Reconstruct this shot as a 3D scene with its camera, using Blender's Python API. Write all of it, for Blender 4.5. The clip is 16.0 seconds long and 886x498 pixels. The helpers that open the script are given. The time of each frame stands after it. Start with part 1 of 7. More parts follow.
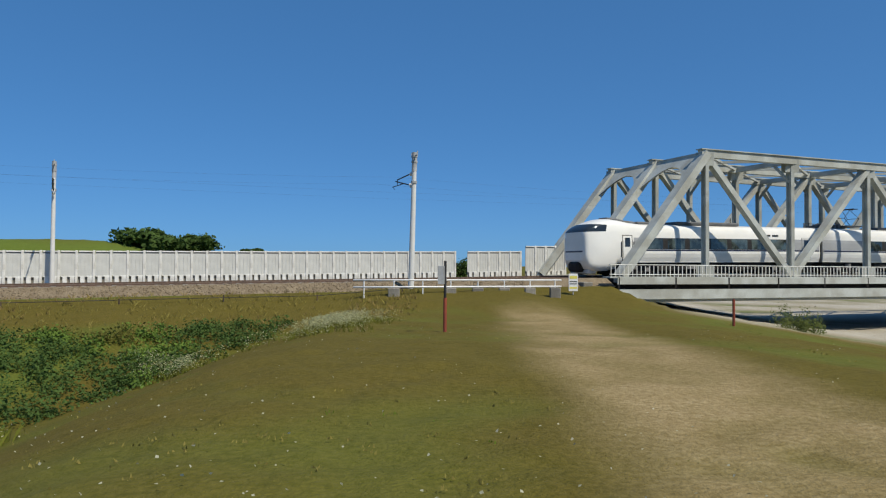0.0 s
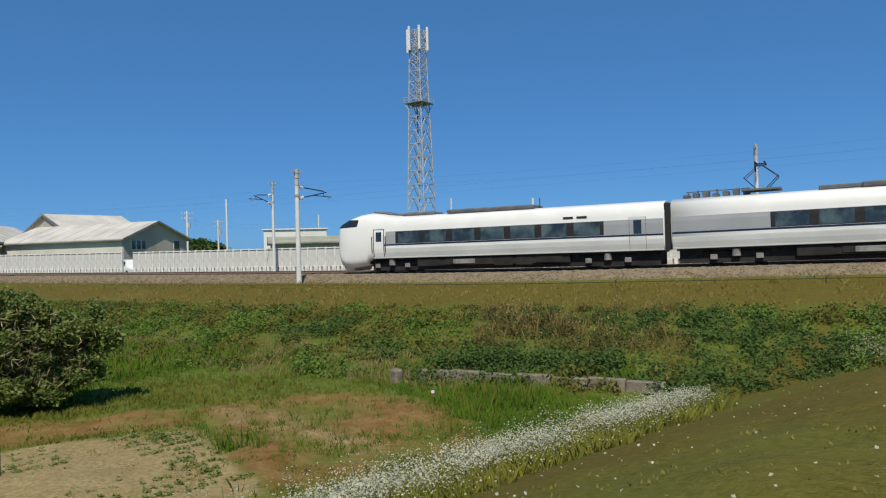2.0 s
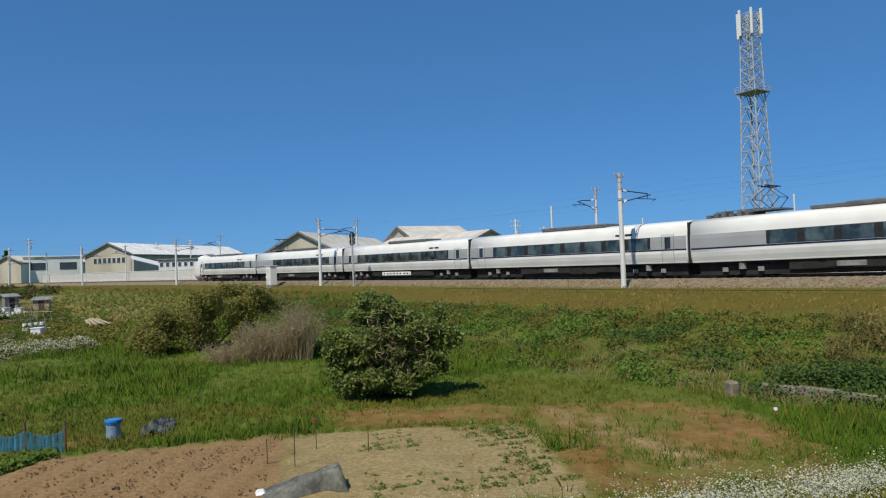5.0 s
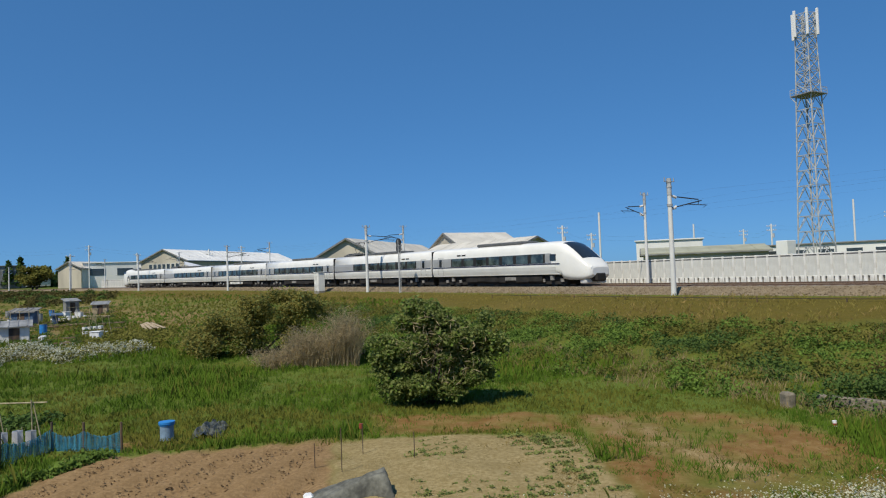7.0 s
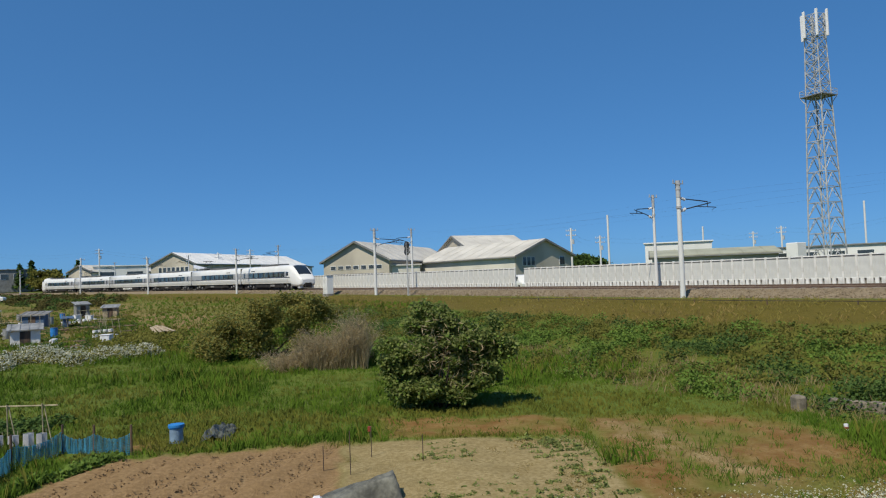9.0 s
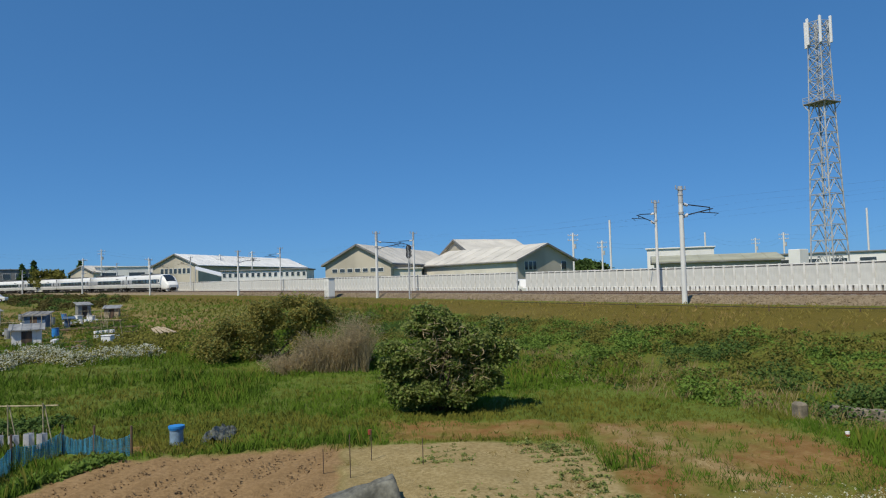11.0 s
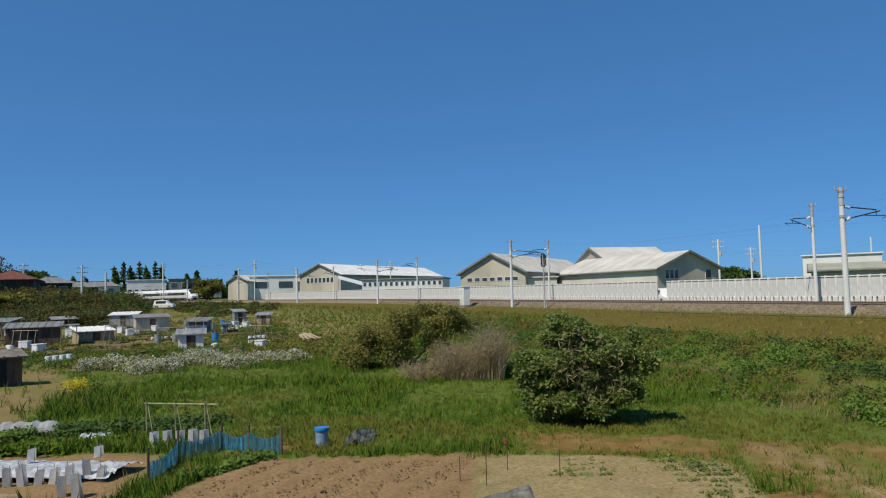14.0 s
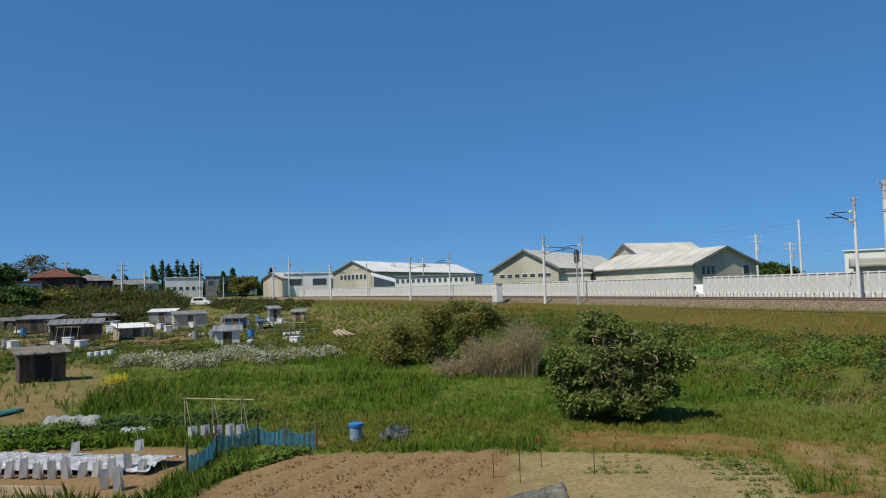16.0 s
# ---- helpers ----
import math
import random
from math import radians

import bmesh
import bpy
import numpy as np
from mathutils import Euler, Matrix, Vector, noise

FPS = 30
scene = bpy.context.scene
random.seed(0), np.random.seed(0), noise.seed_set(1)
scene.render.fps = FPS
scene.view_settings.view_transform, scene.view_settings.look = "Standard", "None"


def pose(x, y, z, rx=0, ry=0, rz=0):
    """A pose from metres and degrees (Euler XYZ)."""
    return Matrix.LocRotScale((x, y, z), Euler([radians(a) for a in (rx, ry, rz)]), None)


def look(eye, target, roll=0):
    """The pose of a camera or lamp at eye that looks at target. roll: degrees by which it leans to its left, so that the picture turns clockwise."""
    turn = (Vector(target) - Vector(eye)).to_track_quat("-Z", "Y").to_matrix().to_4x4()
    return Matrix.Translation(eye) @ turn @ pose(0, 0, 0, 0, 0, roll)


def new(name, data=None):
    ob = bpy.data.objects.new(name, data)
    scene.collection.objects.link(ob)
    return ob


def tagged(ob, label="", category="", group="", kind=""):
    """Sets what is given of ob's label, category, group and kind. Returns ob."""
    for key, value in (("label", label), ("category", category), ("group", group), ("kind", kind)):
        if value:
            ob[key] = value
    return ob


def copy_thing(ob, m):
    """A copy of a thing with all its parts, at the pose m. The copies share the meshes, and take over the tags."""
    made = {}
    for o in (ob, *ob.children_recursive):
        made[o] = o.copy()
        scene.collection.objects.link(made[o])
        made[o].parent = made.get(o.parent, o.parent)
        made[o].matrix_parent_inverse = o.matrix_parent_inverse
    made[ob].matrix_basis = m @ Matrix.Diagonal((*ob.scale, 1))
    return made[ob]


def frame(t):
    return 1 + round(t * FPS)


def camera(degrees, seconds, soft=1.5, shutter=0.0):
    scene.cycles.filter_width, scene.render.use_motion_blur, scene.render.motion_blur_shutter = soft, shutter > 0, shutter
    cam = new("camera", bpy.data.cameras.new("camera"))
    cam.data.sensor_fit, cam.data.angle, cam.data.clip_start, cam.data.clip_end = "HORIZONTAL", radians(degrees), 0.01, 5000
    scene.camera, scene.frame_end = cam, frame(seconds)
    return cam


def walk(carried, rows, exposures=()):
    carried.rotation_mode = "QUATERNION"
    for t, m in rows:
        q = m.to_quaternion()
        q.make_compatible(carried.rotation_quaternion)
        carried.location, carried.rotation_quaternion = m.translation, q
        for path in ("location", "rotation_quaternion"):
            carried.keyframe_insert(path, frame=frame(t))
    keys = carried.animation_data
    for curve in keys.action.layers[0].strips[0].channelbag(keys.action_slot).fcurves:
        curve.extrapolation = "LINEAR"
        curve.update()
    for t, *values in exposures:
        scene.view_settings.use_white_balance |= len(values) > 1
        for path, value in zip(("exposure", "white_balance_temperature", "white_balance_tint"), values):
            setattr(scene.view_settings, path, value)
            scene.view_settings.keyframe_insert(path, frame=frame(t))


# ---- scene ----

# ---- camera ----
cam = camera(64.27, 16.0, soft=1.15)
PATH = [
    (0.0, pose(0, 0, 4, 91.44, -0.45, -0.01)),
    (0.5, pose(0, 0, 4, 90.78, -0.16, 12.81)),
    (1.0, pose(0, 0, 4, 90.28, 0.20, 26.33)),
    (1.5, pose(0, 0, 4, 90.05, 1.00, 40.38)),
    (2.0, pose(0, 0, 4, 90.20, 1.53, 53.07)),
    (2.5, pose(0, 0, 4, 90.69, 2.03, 62.19)),
    (3.0, pose(0, 0, 4, 91.07, 1.81, 67.64)),
    (3.5, pose(0, 0, 4, 91.26, 1.78, 71.35)),
    (4.0, pose(0, 0, 4, 91.34, 1.94, 74.48)),
    (4.5, pose(0, 0, 4, 91.39, 2.06, 76.86)),
    (5.0, pose(0, 0, 4, 91.42, 2.17, 78.96)),
    (7.5, pose(0, 0, 4, 92.31, 2.01, 82.97)),
    (8.0, pose(0, 0, 4, 92.50, 2.07, 83.16)),
    (8.5, pose(0, 0, 4, 92.50, 2.09, 83.27)),
    (9.0, pose(0, 0, 4, 92.35, 2.10, 83.37)),
    (11.5, pose(0, 0, 4, 92.79, 1.30, 83.75)),
    (12.0, pose(0, 0, 4, 93.04, 1.40, 85.77)),
    (12.5, pose(0, 0, 4, 93.18, 1.44, 88.11)),
    (13.0, pose(0, 0, 4, 93.38, 1.48, 90.81)),
    (13.5, pose(0, 0, 4, 93.59, 1.51, 92.98)),
    (14.0, pose(0, 0, 4, 93.66, 1.47, 94.39)),
    (14.5, pose(0, 0, 4, 93.75, 1.44, 95.51)),
    (15.0, pose(0, 0, 4, 93.70, 1.57, 96.36)),
    (15.5, pose(0, 0, 4, 93.56, 1.54, 96.86)),
    (16.0, pose(0, 0, 4, 93.46, 1.58, 97.03)),
]
walk(cam, PATH)

# ---- light ----
SUN_AZ, SUN_EL = 228.0, 54.0
world = bpy.data.worlds.new("sky")
scene.world = world
world.use_nodes = True
wn = world.node_tree.nodes
sky = wn.new("ShaderNodeTexSky")
sky.sky_type = "NISHITA"
sky.sun_disc = False
sky.sun_elevation = radians(SUN_EL)
sky.sun_rotation = radians(-SUN_AZ)
sky.air_density, sky.dust_density, sky.ozone_density = 0.48, 0.5, 6.0
wn["Background"].inputs["Strength"].default_value = 0.17
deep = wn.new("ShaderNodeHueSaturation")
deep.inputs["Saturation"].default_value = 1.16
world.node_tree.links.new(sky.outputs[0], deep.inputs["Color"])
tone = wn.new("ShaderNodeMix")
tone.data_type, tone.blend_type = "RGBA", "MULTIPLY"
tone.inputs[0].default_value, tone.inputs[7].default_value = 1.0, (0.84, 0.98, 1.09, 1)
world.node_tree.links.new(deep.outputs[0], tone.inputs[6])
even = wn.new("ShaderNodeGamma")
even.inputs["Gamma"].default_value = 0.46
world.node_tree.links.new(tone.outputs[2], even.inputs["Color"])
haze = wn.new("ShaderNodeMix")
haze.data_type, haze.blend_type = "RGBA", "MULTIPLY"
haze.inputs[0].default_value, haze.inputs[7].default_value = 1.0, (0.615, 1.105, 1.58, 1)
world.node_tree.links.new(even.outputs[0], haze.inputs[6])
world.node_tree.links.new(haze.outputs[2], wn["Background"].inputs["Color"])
sun = new("sun", bpy.data.lights.new("sun", "SUN"))
sun.data.energy, sun.data.angle, sun.data.color = 4.5, radians(0.55), (1.0, 0.925, 0.765)
sun.matrix_world = look((0, 0, 60), Vector((0, 0, 60)) - Vector((-math.sin(radians(SUN_AZ)) * math.cos(radians(SUN_EL)), math.cos(radians(SUN_AZ)) * math.cos(radians(SUN_EL)), math.sin(radians(SUN_EL)))))
scene.view_settings.exposure = 0.0

# ---- materials ----
def material(name, color, rough=0.6, metal=0.0, vary=0.15, scale=3.0, bump=0.0, fine=40.0, tint=None, spec=0.5, island=0.0, coat=0.0, streak=0.0):
    """A surface with broad stains and fine grain; tint is the colour of the stains."""
    m = bpy.data.materials.new(name)
    m.use_nodes = True
    n, l = m.node_tree.nodes, m.node_tree.links
    b = n["Principled BSDF"]
    b.inputs["Roughness"].default_value, b.inputs["Metallic"].default_value = rough, metal
    b.inputs["Specular IOR Level"].default_value = spec
    b.inputs["Coat Weight"].default_value = coat
    co = n.new("ShaderNodeTexCoord")
    src = co.outputs["Object"]
    if streak:
        mp = n.new("ShaderNodeMapping")
        mp.inputs["Scale"].default_value = (1, 1, streak)
        l.new(src, mp.inputs["Vector"])
        src = mp.outputs[0]
    big, small = n.new("ShaderNodeTexNoise"), n.new("ShaderNodeTexNoise")
    for tex, sc, de in ((big, scale, 5), (small, fine, 3)):
        tex.inputs["Scale"].default_value, tex.inputs["Detail"].default_value = sc, de
        l.new(src, tex.inputs["Vector"])
    c = Vector(color)
    t = Vector(tint) if tint else c * (1 - 1.6 * vary)
    mix = n.new("ShaderNodeMix")
    mix.data_type = "RGBA"
    mix.inputs[6].default_value, mix.inputs[7].default_value = (*t, 1), (*c, 1)
    ramp = n.new("ShaderNodeMapRange")
    ramp.inputs[1].default_value, ramp.inputs[2].default_value = 0.38, 0.62
    l.new(big.outputs[0], ramp.inputs[0])
    l.new(ramp.outputs[0], mix.inputs[0])
    hsv = n.new("ShaderNodeHueSaturation")
    val = n.new("ShaderNodeMapRange")
    val.inputs[1].default_value, val.inputs[2].default_value = 0.3, 0.7
    val.inputs[3].default_value, val.inputs[4].default_value = 1 - vary * 0.8, 1 + vary * 0.8
    l.new(small.outputs[0], val.inputs[0])
    out = val.outputs[0]
    if island:
        geo, oi = n.new("ShaderNodeNewGeometry"), n.new("ShaderNodeObjectInfo")
        add, r2, mul = n.new("ShaderNodeMath"), n.new("ShaderNodeMapRange"), n.new("ShaderNodeMath")
        add.operation, mul.operation = "ADD", "MULTIPLY"
        l.new(geo.outputs["Random Per Island"], add.inputs[0])
        l.new(oi.outputs["Random"], add.inputs[1])
        r2.inputs[2].default_value = 2.0
        r2.inputs[3].default_value, r2.inputs[4].default_value = 1 - island, 1 + island
        l.new(add.outputs[0], r2.inputs[0])
        l.new(out, mul.inputs[0])
        l.new(r2.outputs[0], mul.inputs[1])
        out = mul.outputs[0]
    l.new(out, hsv.inputs["Value"])
    l.new(mix.outputs[2], hsv.inputs["Color"])
    l.new(hsv.outputs[0], b.inputs["Base Color"])
    if bump:
        bm_ = n.new("ShaderNodeBump")
        bm_.inputs["Strength"].default_value, bm_.inputs["Distance"].default_value = bump, 0.05
        l.new(small.outputs[0], bm_.inputs["Height"])
        l.new(bm_.outputs[0], b.inputs["Normal"])
    return m


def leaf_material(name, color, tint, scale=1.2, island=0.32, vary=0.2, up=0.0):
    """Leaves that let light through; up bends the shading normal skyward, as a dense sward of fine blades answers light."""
    m = material(name, color, rough=0.75, vary=vary, scale=scale, tint=tint, spec=0.08 if up else 0.2, island=island)
    n, l = m.node_tree.nodes, m.node_tree.links
    b, out = n["Principled BSDF"], n["Material Output"]
    tr, mx = n.new("ShaderNodeBsdfTranslucent"), n.new("ShaderNodeMixShader")
    l.new(b.inputs["Base Color"].links[0].from_socket, tr.inputs["Color"])
    mx.inputs[0].default_value = 0.48
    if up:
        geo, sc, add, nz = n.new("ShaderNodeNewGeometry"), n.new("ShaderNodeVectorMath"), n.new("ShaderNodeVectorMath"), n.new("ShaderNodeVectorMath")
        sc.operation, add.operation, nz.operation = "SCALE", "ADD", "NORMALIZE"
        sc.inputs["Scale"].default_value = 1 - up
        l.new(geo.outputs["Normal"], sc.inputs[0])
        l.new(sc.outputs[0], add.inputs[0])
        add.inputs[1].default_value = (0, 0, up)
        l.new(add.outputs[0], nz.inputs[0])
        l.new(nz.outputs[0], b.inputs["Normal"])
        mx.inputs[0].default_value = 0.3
    l.new(b.outputs[0], mx.inputs[1])
    l.new(tr.outputs[0], mx.inputs[2])
    l.new(mx.outputs[0], out.inputs["Surface"])
    return m


WHITE_PAINT = material("white_paint", (0.80, 0.79, 0.755), 0.35, vary=0.05, scale=0.6, spec=0.5, coat=0.3)
TRAIN_GREY = material("train_grey", (0.33, 0.335, 0.34), 0.4, vary=0.06, scale=0.6, coat=0.2)
TRAIN_LOWER = material("train_lower", (0.63, 0.63, 0.61), 0.4, vary=0.08, scale=0.5, coat=0.2)
TRAIN_BLUE = material("train_blue", (0.012, 0.016, 0.05), 0.4, vary=0.05)
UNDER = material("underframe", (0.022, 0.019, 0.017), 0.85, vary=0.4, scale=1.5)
UNDER_PALE = material("underframe_pale", (0.26, 0.25, 0.235), 0.7, vary=0.25, scale=3)
ROOF_GEAR = material("roof_gear", (0.12, 0.125, 0.13), 0.6, vary=0.2)
GLASS = material("train_glass", (0.085, 0.115, 0.112), 0.06, vary=0.5, scale=1.1, spec=0.8)
SCREEN = material("windscreen_glass", (0.02, 0.025, 0.03), 0.06, vary=0.1, scale=0.8, spec=0.8)
PANE = material("pane", (0.05, 0.06, 0.065), 0.1, vary=0.2, scale=0.5, spec=0.8)
BELLOWS = material("bellows", (0.014, 0.014, 0.016), 0.8, vary=0.3, scale=8)
STEEL_GREY = material("bridge_paint", (0.47, 0.49, 0.46), 0.6, vary=0.16, scale=0.8, tint=(0.35, 0.35, 0.31), spec=0.3)
GALV = material("galvanised_steel", (0.46, 0.47, 0.48), 0.55, metal=0.0, vary=0.2, scale=2)
CONCRETE_POLE = material("pole_concrete", (0.68, 0.68, 0.66), 0.8, vary=0.05, scale=1.2, bump=0.1)
CONCRETE = material("concrete", (0.28, 0.26, 0.22), 0.9, vary=0.25, scale=1.0, bump=0.3, fine=18)
FENCE_WHITE = material("fence_white", (0.82, 0.82, 0.79), 0.6, vary=0.1, scale=1.5, tint=(0.55, 0.54, 0.50))
FENCE_PANEL = material("fence_panel", (0.57, 0.575, 0.545), 0.65, vary=0.08, scale=1.2, island=0.06)
CONCRETE_OLD = material("old_concrete", (0.23, 0.195, 0.15), 0.95, vary=0.3, scale=1.4, bump=0.4, fine=14, tint=(0.12, 0.105, 0.075))
RUST = material("rail_rust", (0.10, 0.055, 0.035), 0.7, vary=0.3, scale=6)
BALLAST = material("ballast", (0.215, 0.168, 0.108), 0.95, vary=0.3, scale=2.2, bump=0.8, fine=14, tint=(0.165, 0.125, 0.078), island=0.35)
IRON_RED = material("red_paint", (0.30, 0.06, 0.03), 0.6, vary=0.2, scale=4)
DARK = material("dark_metal", (0.03, 0.03, 0.033), 0.6, vary=0.3)
WALL_CREAM = material("wall_cream", (0.66, 0.63, 0.55), 0.8, vary=0.1, scale=0.25, streak=0.25)
WALL_WHITE = material("wall_white", (0.72, 0.72, 0.70), 0.8, vary=0.1, scale=0.25, streak=0.25)
WALL_TAN = material("wall_tan", (0.50, 0.455, 0.37), 0.85, vary=0.14, scale=0.3, streak=0.25)
ROOF_PALE = material("roof_pale", (0.58, 0.55, 0.49), 0.6, vary=0.12, scale=0.3)
ROOF_WHITE = material("roof_white", (0.78, 0.77, 0.74), 0.5, vary=0.08, scale=0.3)
ROOF_GREEN = material("roof_olive", (0.36, 0.36, 0.27), 0.7, vary=0.12, scale=0.4)
ROOF_TILE = material("roof_tile", (0.17, 0.052, 0.024), 0.7, vary=0.25, scale=1.5)
ROOF_GREY = material("roof_grey", (0.22, 0.22, 0.22), 0.7, vary=0.2, scale=1.0)
WOOD_DARK = material("weathered_wood", (0.13, 0.082, 0.052), 0.85, vary=0.3, scale=3, streak=0.2, tint=(0.045, 0.035, 0.03))
WOOD_PALE = material("pale_wood", (0.45, 0.36, 0.24), 0.8, vary=0.25, scale=4)
BAMBOO = material("bamboo", (0.42, 0.36, 0.22), 0.6, vary=0.25, scale=5)
TIN = material("sheet_metal", (0.38, 0.38, 0.37), 0.5, metal=0.3, vary=0.25, scale=1.5)
BLUE_PLASTIC = material("blue_plastic", (0.03, 0.22, 0.58), 0.45, vary=0.12, scale=4)
BLUE_NET = leaf_material("blue_net", (0.13, 0.44, 0.60), (0.09, 0.34, 0.48), 3.0)
BLUE_TARP = material("blue_tarp", (0.08, 0.14, 0.24), 0.6, vary=0.25, scale=1.5)
GREEN_NET = material("green_net", (0.03, 0.16, 0.13), 0.8, vary=0.3, scale=3)
GREY_TARP = material("grey_tarp", (0.135, 0.135, 0.115), 0.75, vary=0.3, scale=3, bump=0.3, fine=12)
WHITE_PLASTIC = material("white_plastic", (0.78, 0.78, 0.78), 0.4, vary=0.08, scale=5)
MULCH = material("mulch_film", (0.47, 0.48, 0.50), 0.22, vary=0.2, scale=4, bump=0.5, fine=9)
YELLOW = material("yellow_paint", (0.70, 0.62, 0.12), 0.6, vary=0.1, scale=4)
BARK = material("bark", (0.09, 0.07, 0.05), 0.95, vary=0.3, scale=6, bump=0.6, fine=30)
LEAF_TREE = leaf_material("leaf_tree", (0.235, 0.275, 0.085), (0.162, 0.195, 0.058))
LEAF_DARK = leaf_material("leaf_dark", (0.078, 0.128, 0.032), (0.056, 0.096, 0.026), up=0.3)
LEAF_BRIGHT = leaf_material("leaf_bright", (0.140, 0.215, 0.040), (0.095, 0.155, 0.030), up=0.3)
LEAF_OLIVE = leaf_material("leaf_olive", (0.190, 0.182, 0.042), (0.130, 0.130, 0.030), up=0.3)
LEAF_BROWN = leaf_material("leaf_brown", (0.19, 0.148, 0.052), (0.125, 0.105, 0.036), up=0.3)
TWIG_DRY = leaf_material("dry_twigs", (0.46, 0.37, 0.22), (0.34, 0.275, 0.16))
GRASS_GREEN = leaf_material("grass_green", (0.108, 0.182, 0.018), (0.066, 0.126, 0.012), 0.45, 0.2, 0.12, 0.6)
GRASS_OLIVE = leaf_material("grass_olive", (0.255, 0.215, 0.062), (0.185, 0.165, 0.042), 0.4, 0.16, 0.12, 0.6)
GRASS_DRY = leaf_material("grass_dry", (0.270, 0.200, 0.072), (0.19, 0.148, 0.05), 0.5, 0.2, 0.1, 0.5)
FLOWER_WHITE = leaf_material("flower_white", (0.64, 0.63, 0.50), (0.50, 0.51, 0.38))
FLOWER_PALE = leaf_material("flower_pale", (0.68, 0.68, 0.57), (0.50, 0.52, 0.40))
FLOWER_CREAM = leaf_material("flower_cream", (0.56, 0.55, 0.34), (0.40, 0.42, 0.22))
FLOWER_YELLOW = leaf_material("flower_yellow", (0.75, 0.64, 0.05), (0.55, 0.50, 0.06))
BAG = leaf_material("bag_plastic", (0.62, 0.62, 0.63), (0.46, 0.46, 0.48), 4.0)
ROOF_WORN = material("worn_felt_roof", (0.20, 0.175, 0.145), 0.9, vary=0.25, scale=2.0)
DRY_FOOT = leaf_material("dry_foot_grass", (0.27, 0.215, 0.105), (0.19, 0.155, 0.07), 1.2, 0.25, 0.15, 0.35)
LEAF_BUSH = leaf_material("leaf_bush", (0.36, 0.315, 0.085), (0.26, 0.24, 0.065))
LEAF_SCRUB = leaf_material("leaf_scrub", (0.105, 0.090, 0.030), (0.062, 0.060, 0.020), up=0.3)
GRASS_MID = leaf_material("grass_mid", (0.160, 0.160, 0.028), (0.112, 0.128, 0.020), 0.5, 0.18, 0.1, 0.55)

# ---- mesh helpers ----
def part(name, bm, mat, parent=None, label="", smooth=False):
    me = bpy.data.meshes.new(name)
    if smooth:
        for fc in bm.faces:
            fc.smooth = True
    bm.to_mesh(me)
    bm.free()
    for m in mat if isinstance(mat, (list, tuple)) else (mat,):
        me.materials.append(m)
    ob = new(name, me)
    if parent:
        ob.parent = parent
    return tagged(ob, label)


def raw(name, verts, faces, mat, parent=None, label="", smooth=False):
    me = bpy.data.meshes.new(name)
    me.from_pydata(np.asarray(verts).tolist(), [], np.asarray(faces).tolist() if isinstance(faces, np.ndarray) else faces)
    me.materials.append(mat)
    if smooth:
        me.polygons.foreach_set("use_smooth", [True] * len(me.polygons))
    ob = new(name, me)
    if parent:
        ob.parent = parent
    return tagged(ob, label)


def thing(name, label, category, m=None, group="", kind=""):
    ob = new(name)
    ob.matrix_basis = m if m else Matrix()
    return tagged(ob, label, category, group, kind)


def box(bm, x0, y0, z0, x1, y1, z1, bevel=0.0, m=None):
    g = bmesh.ops.create_cube(bm, size=1, matrix=Matrix.LocRotScale(((x0 + x1) / 2, (y0 + y1) / 2, (z0 + z1) / 2), None, (abs(x1 - x0), abs(y1 - y0), abs(z1 - z0))))
    vs = g["verts"]
    if bevel:
        r = bmesh.ops.bevel(bm, geom=list({e for v in vs for e in v.link_edges}), offset=bevel, segments=1, affect="EDGES")
        vs = list({v for v in r["verts"]} | {v for v in vs if v.is_valid})
    if m:
        bmesh.ops.transform(bm, matrix=m, verts=vs)
    return vs


def bar(bm, a, b, w, h=None, sides=4, w2=None):
    """A straight bar from a to b: square when sides is 4, else round; w2 is its width at b."""
    a, b = Vector(a), Vector(b)
    h = h or w
    d = b - a
    L = d.length
    k = math.sqrt(2) if sides == 4 else 1.0
    g = bmesh.ops.create_cone(bm, cap_ends=True, segments=sides, radius1=w / 2 * k, radius2=(w2 or w) / 2 * k, depth=L)
    turn = Matrix.Rotation(radians(45), 4, "Z") if sides == 4 else Matrix()
    q = d.to_track_quat("Z", "Y").to_matrix().to_4x4()
    bmesh.ops.transform(bm, matrix=Matrix.Translation((a + b) / 2) @ q @ Matrix.Diagonal((1, h / w, 1, 1)) @ turn, verts=g["verts"])
    return g["verts"]


def boxes(*specs, bevel=0.0):
    bm = bmesh.new()
    for s in specs:
        box(bm, *s, bevel=bevel)
    return bm


def bars(*specs, sides=4):
    bm = bmesh.new()
    for s in specs:
        bar(bm, *s, sides=sides)
    return bm


def loft(rings, caps=True):
    bm = bmesh.new()
    vr = [[bm.verts.new(p) for p in r] for r in rings]
    n = len(rings[0])
    for a, b in zip(vr, vr[1:]):
        for i in range(n):
            bm.faces.new((a[i], a[(i + 1) % n], b[(i + 1) % n], b[i]))
    if caps:
        bm.faces.new(vr[0][::-1])
        bm.faces.new(vr[-1])
    bmesh.ops.recalc_face_normals(bm, faces=bm.faces)
    return bm


def polar(az, d, z=0.0):
    """A place by its bearing (degrees west of north) and distance from the levee's viewpoint."""
    return Vector((-math.sin(radians(az)) * d, math.cos(radians(az)) * d, z))


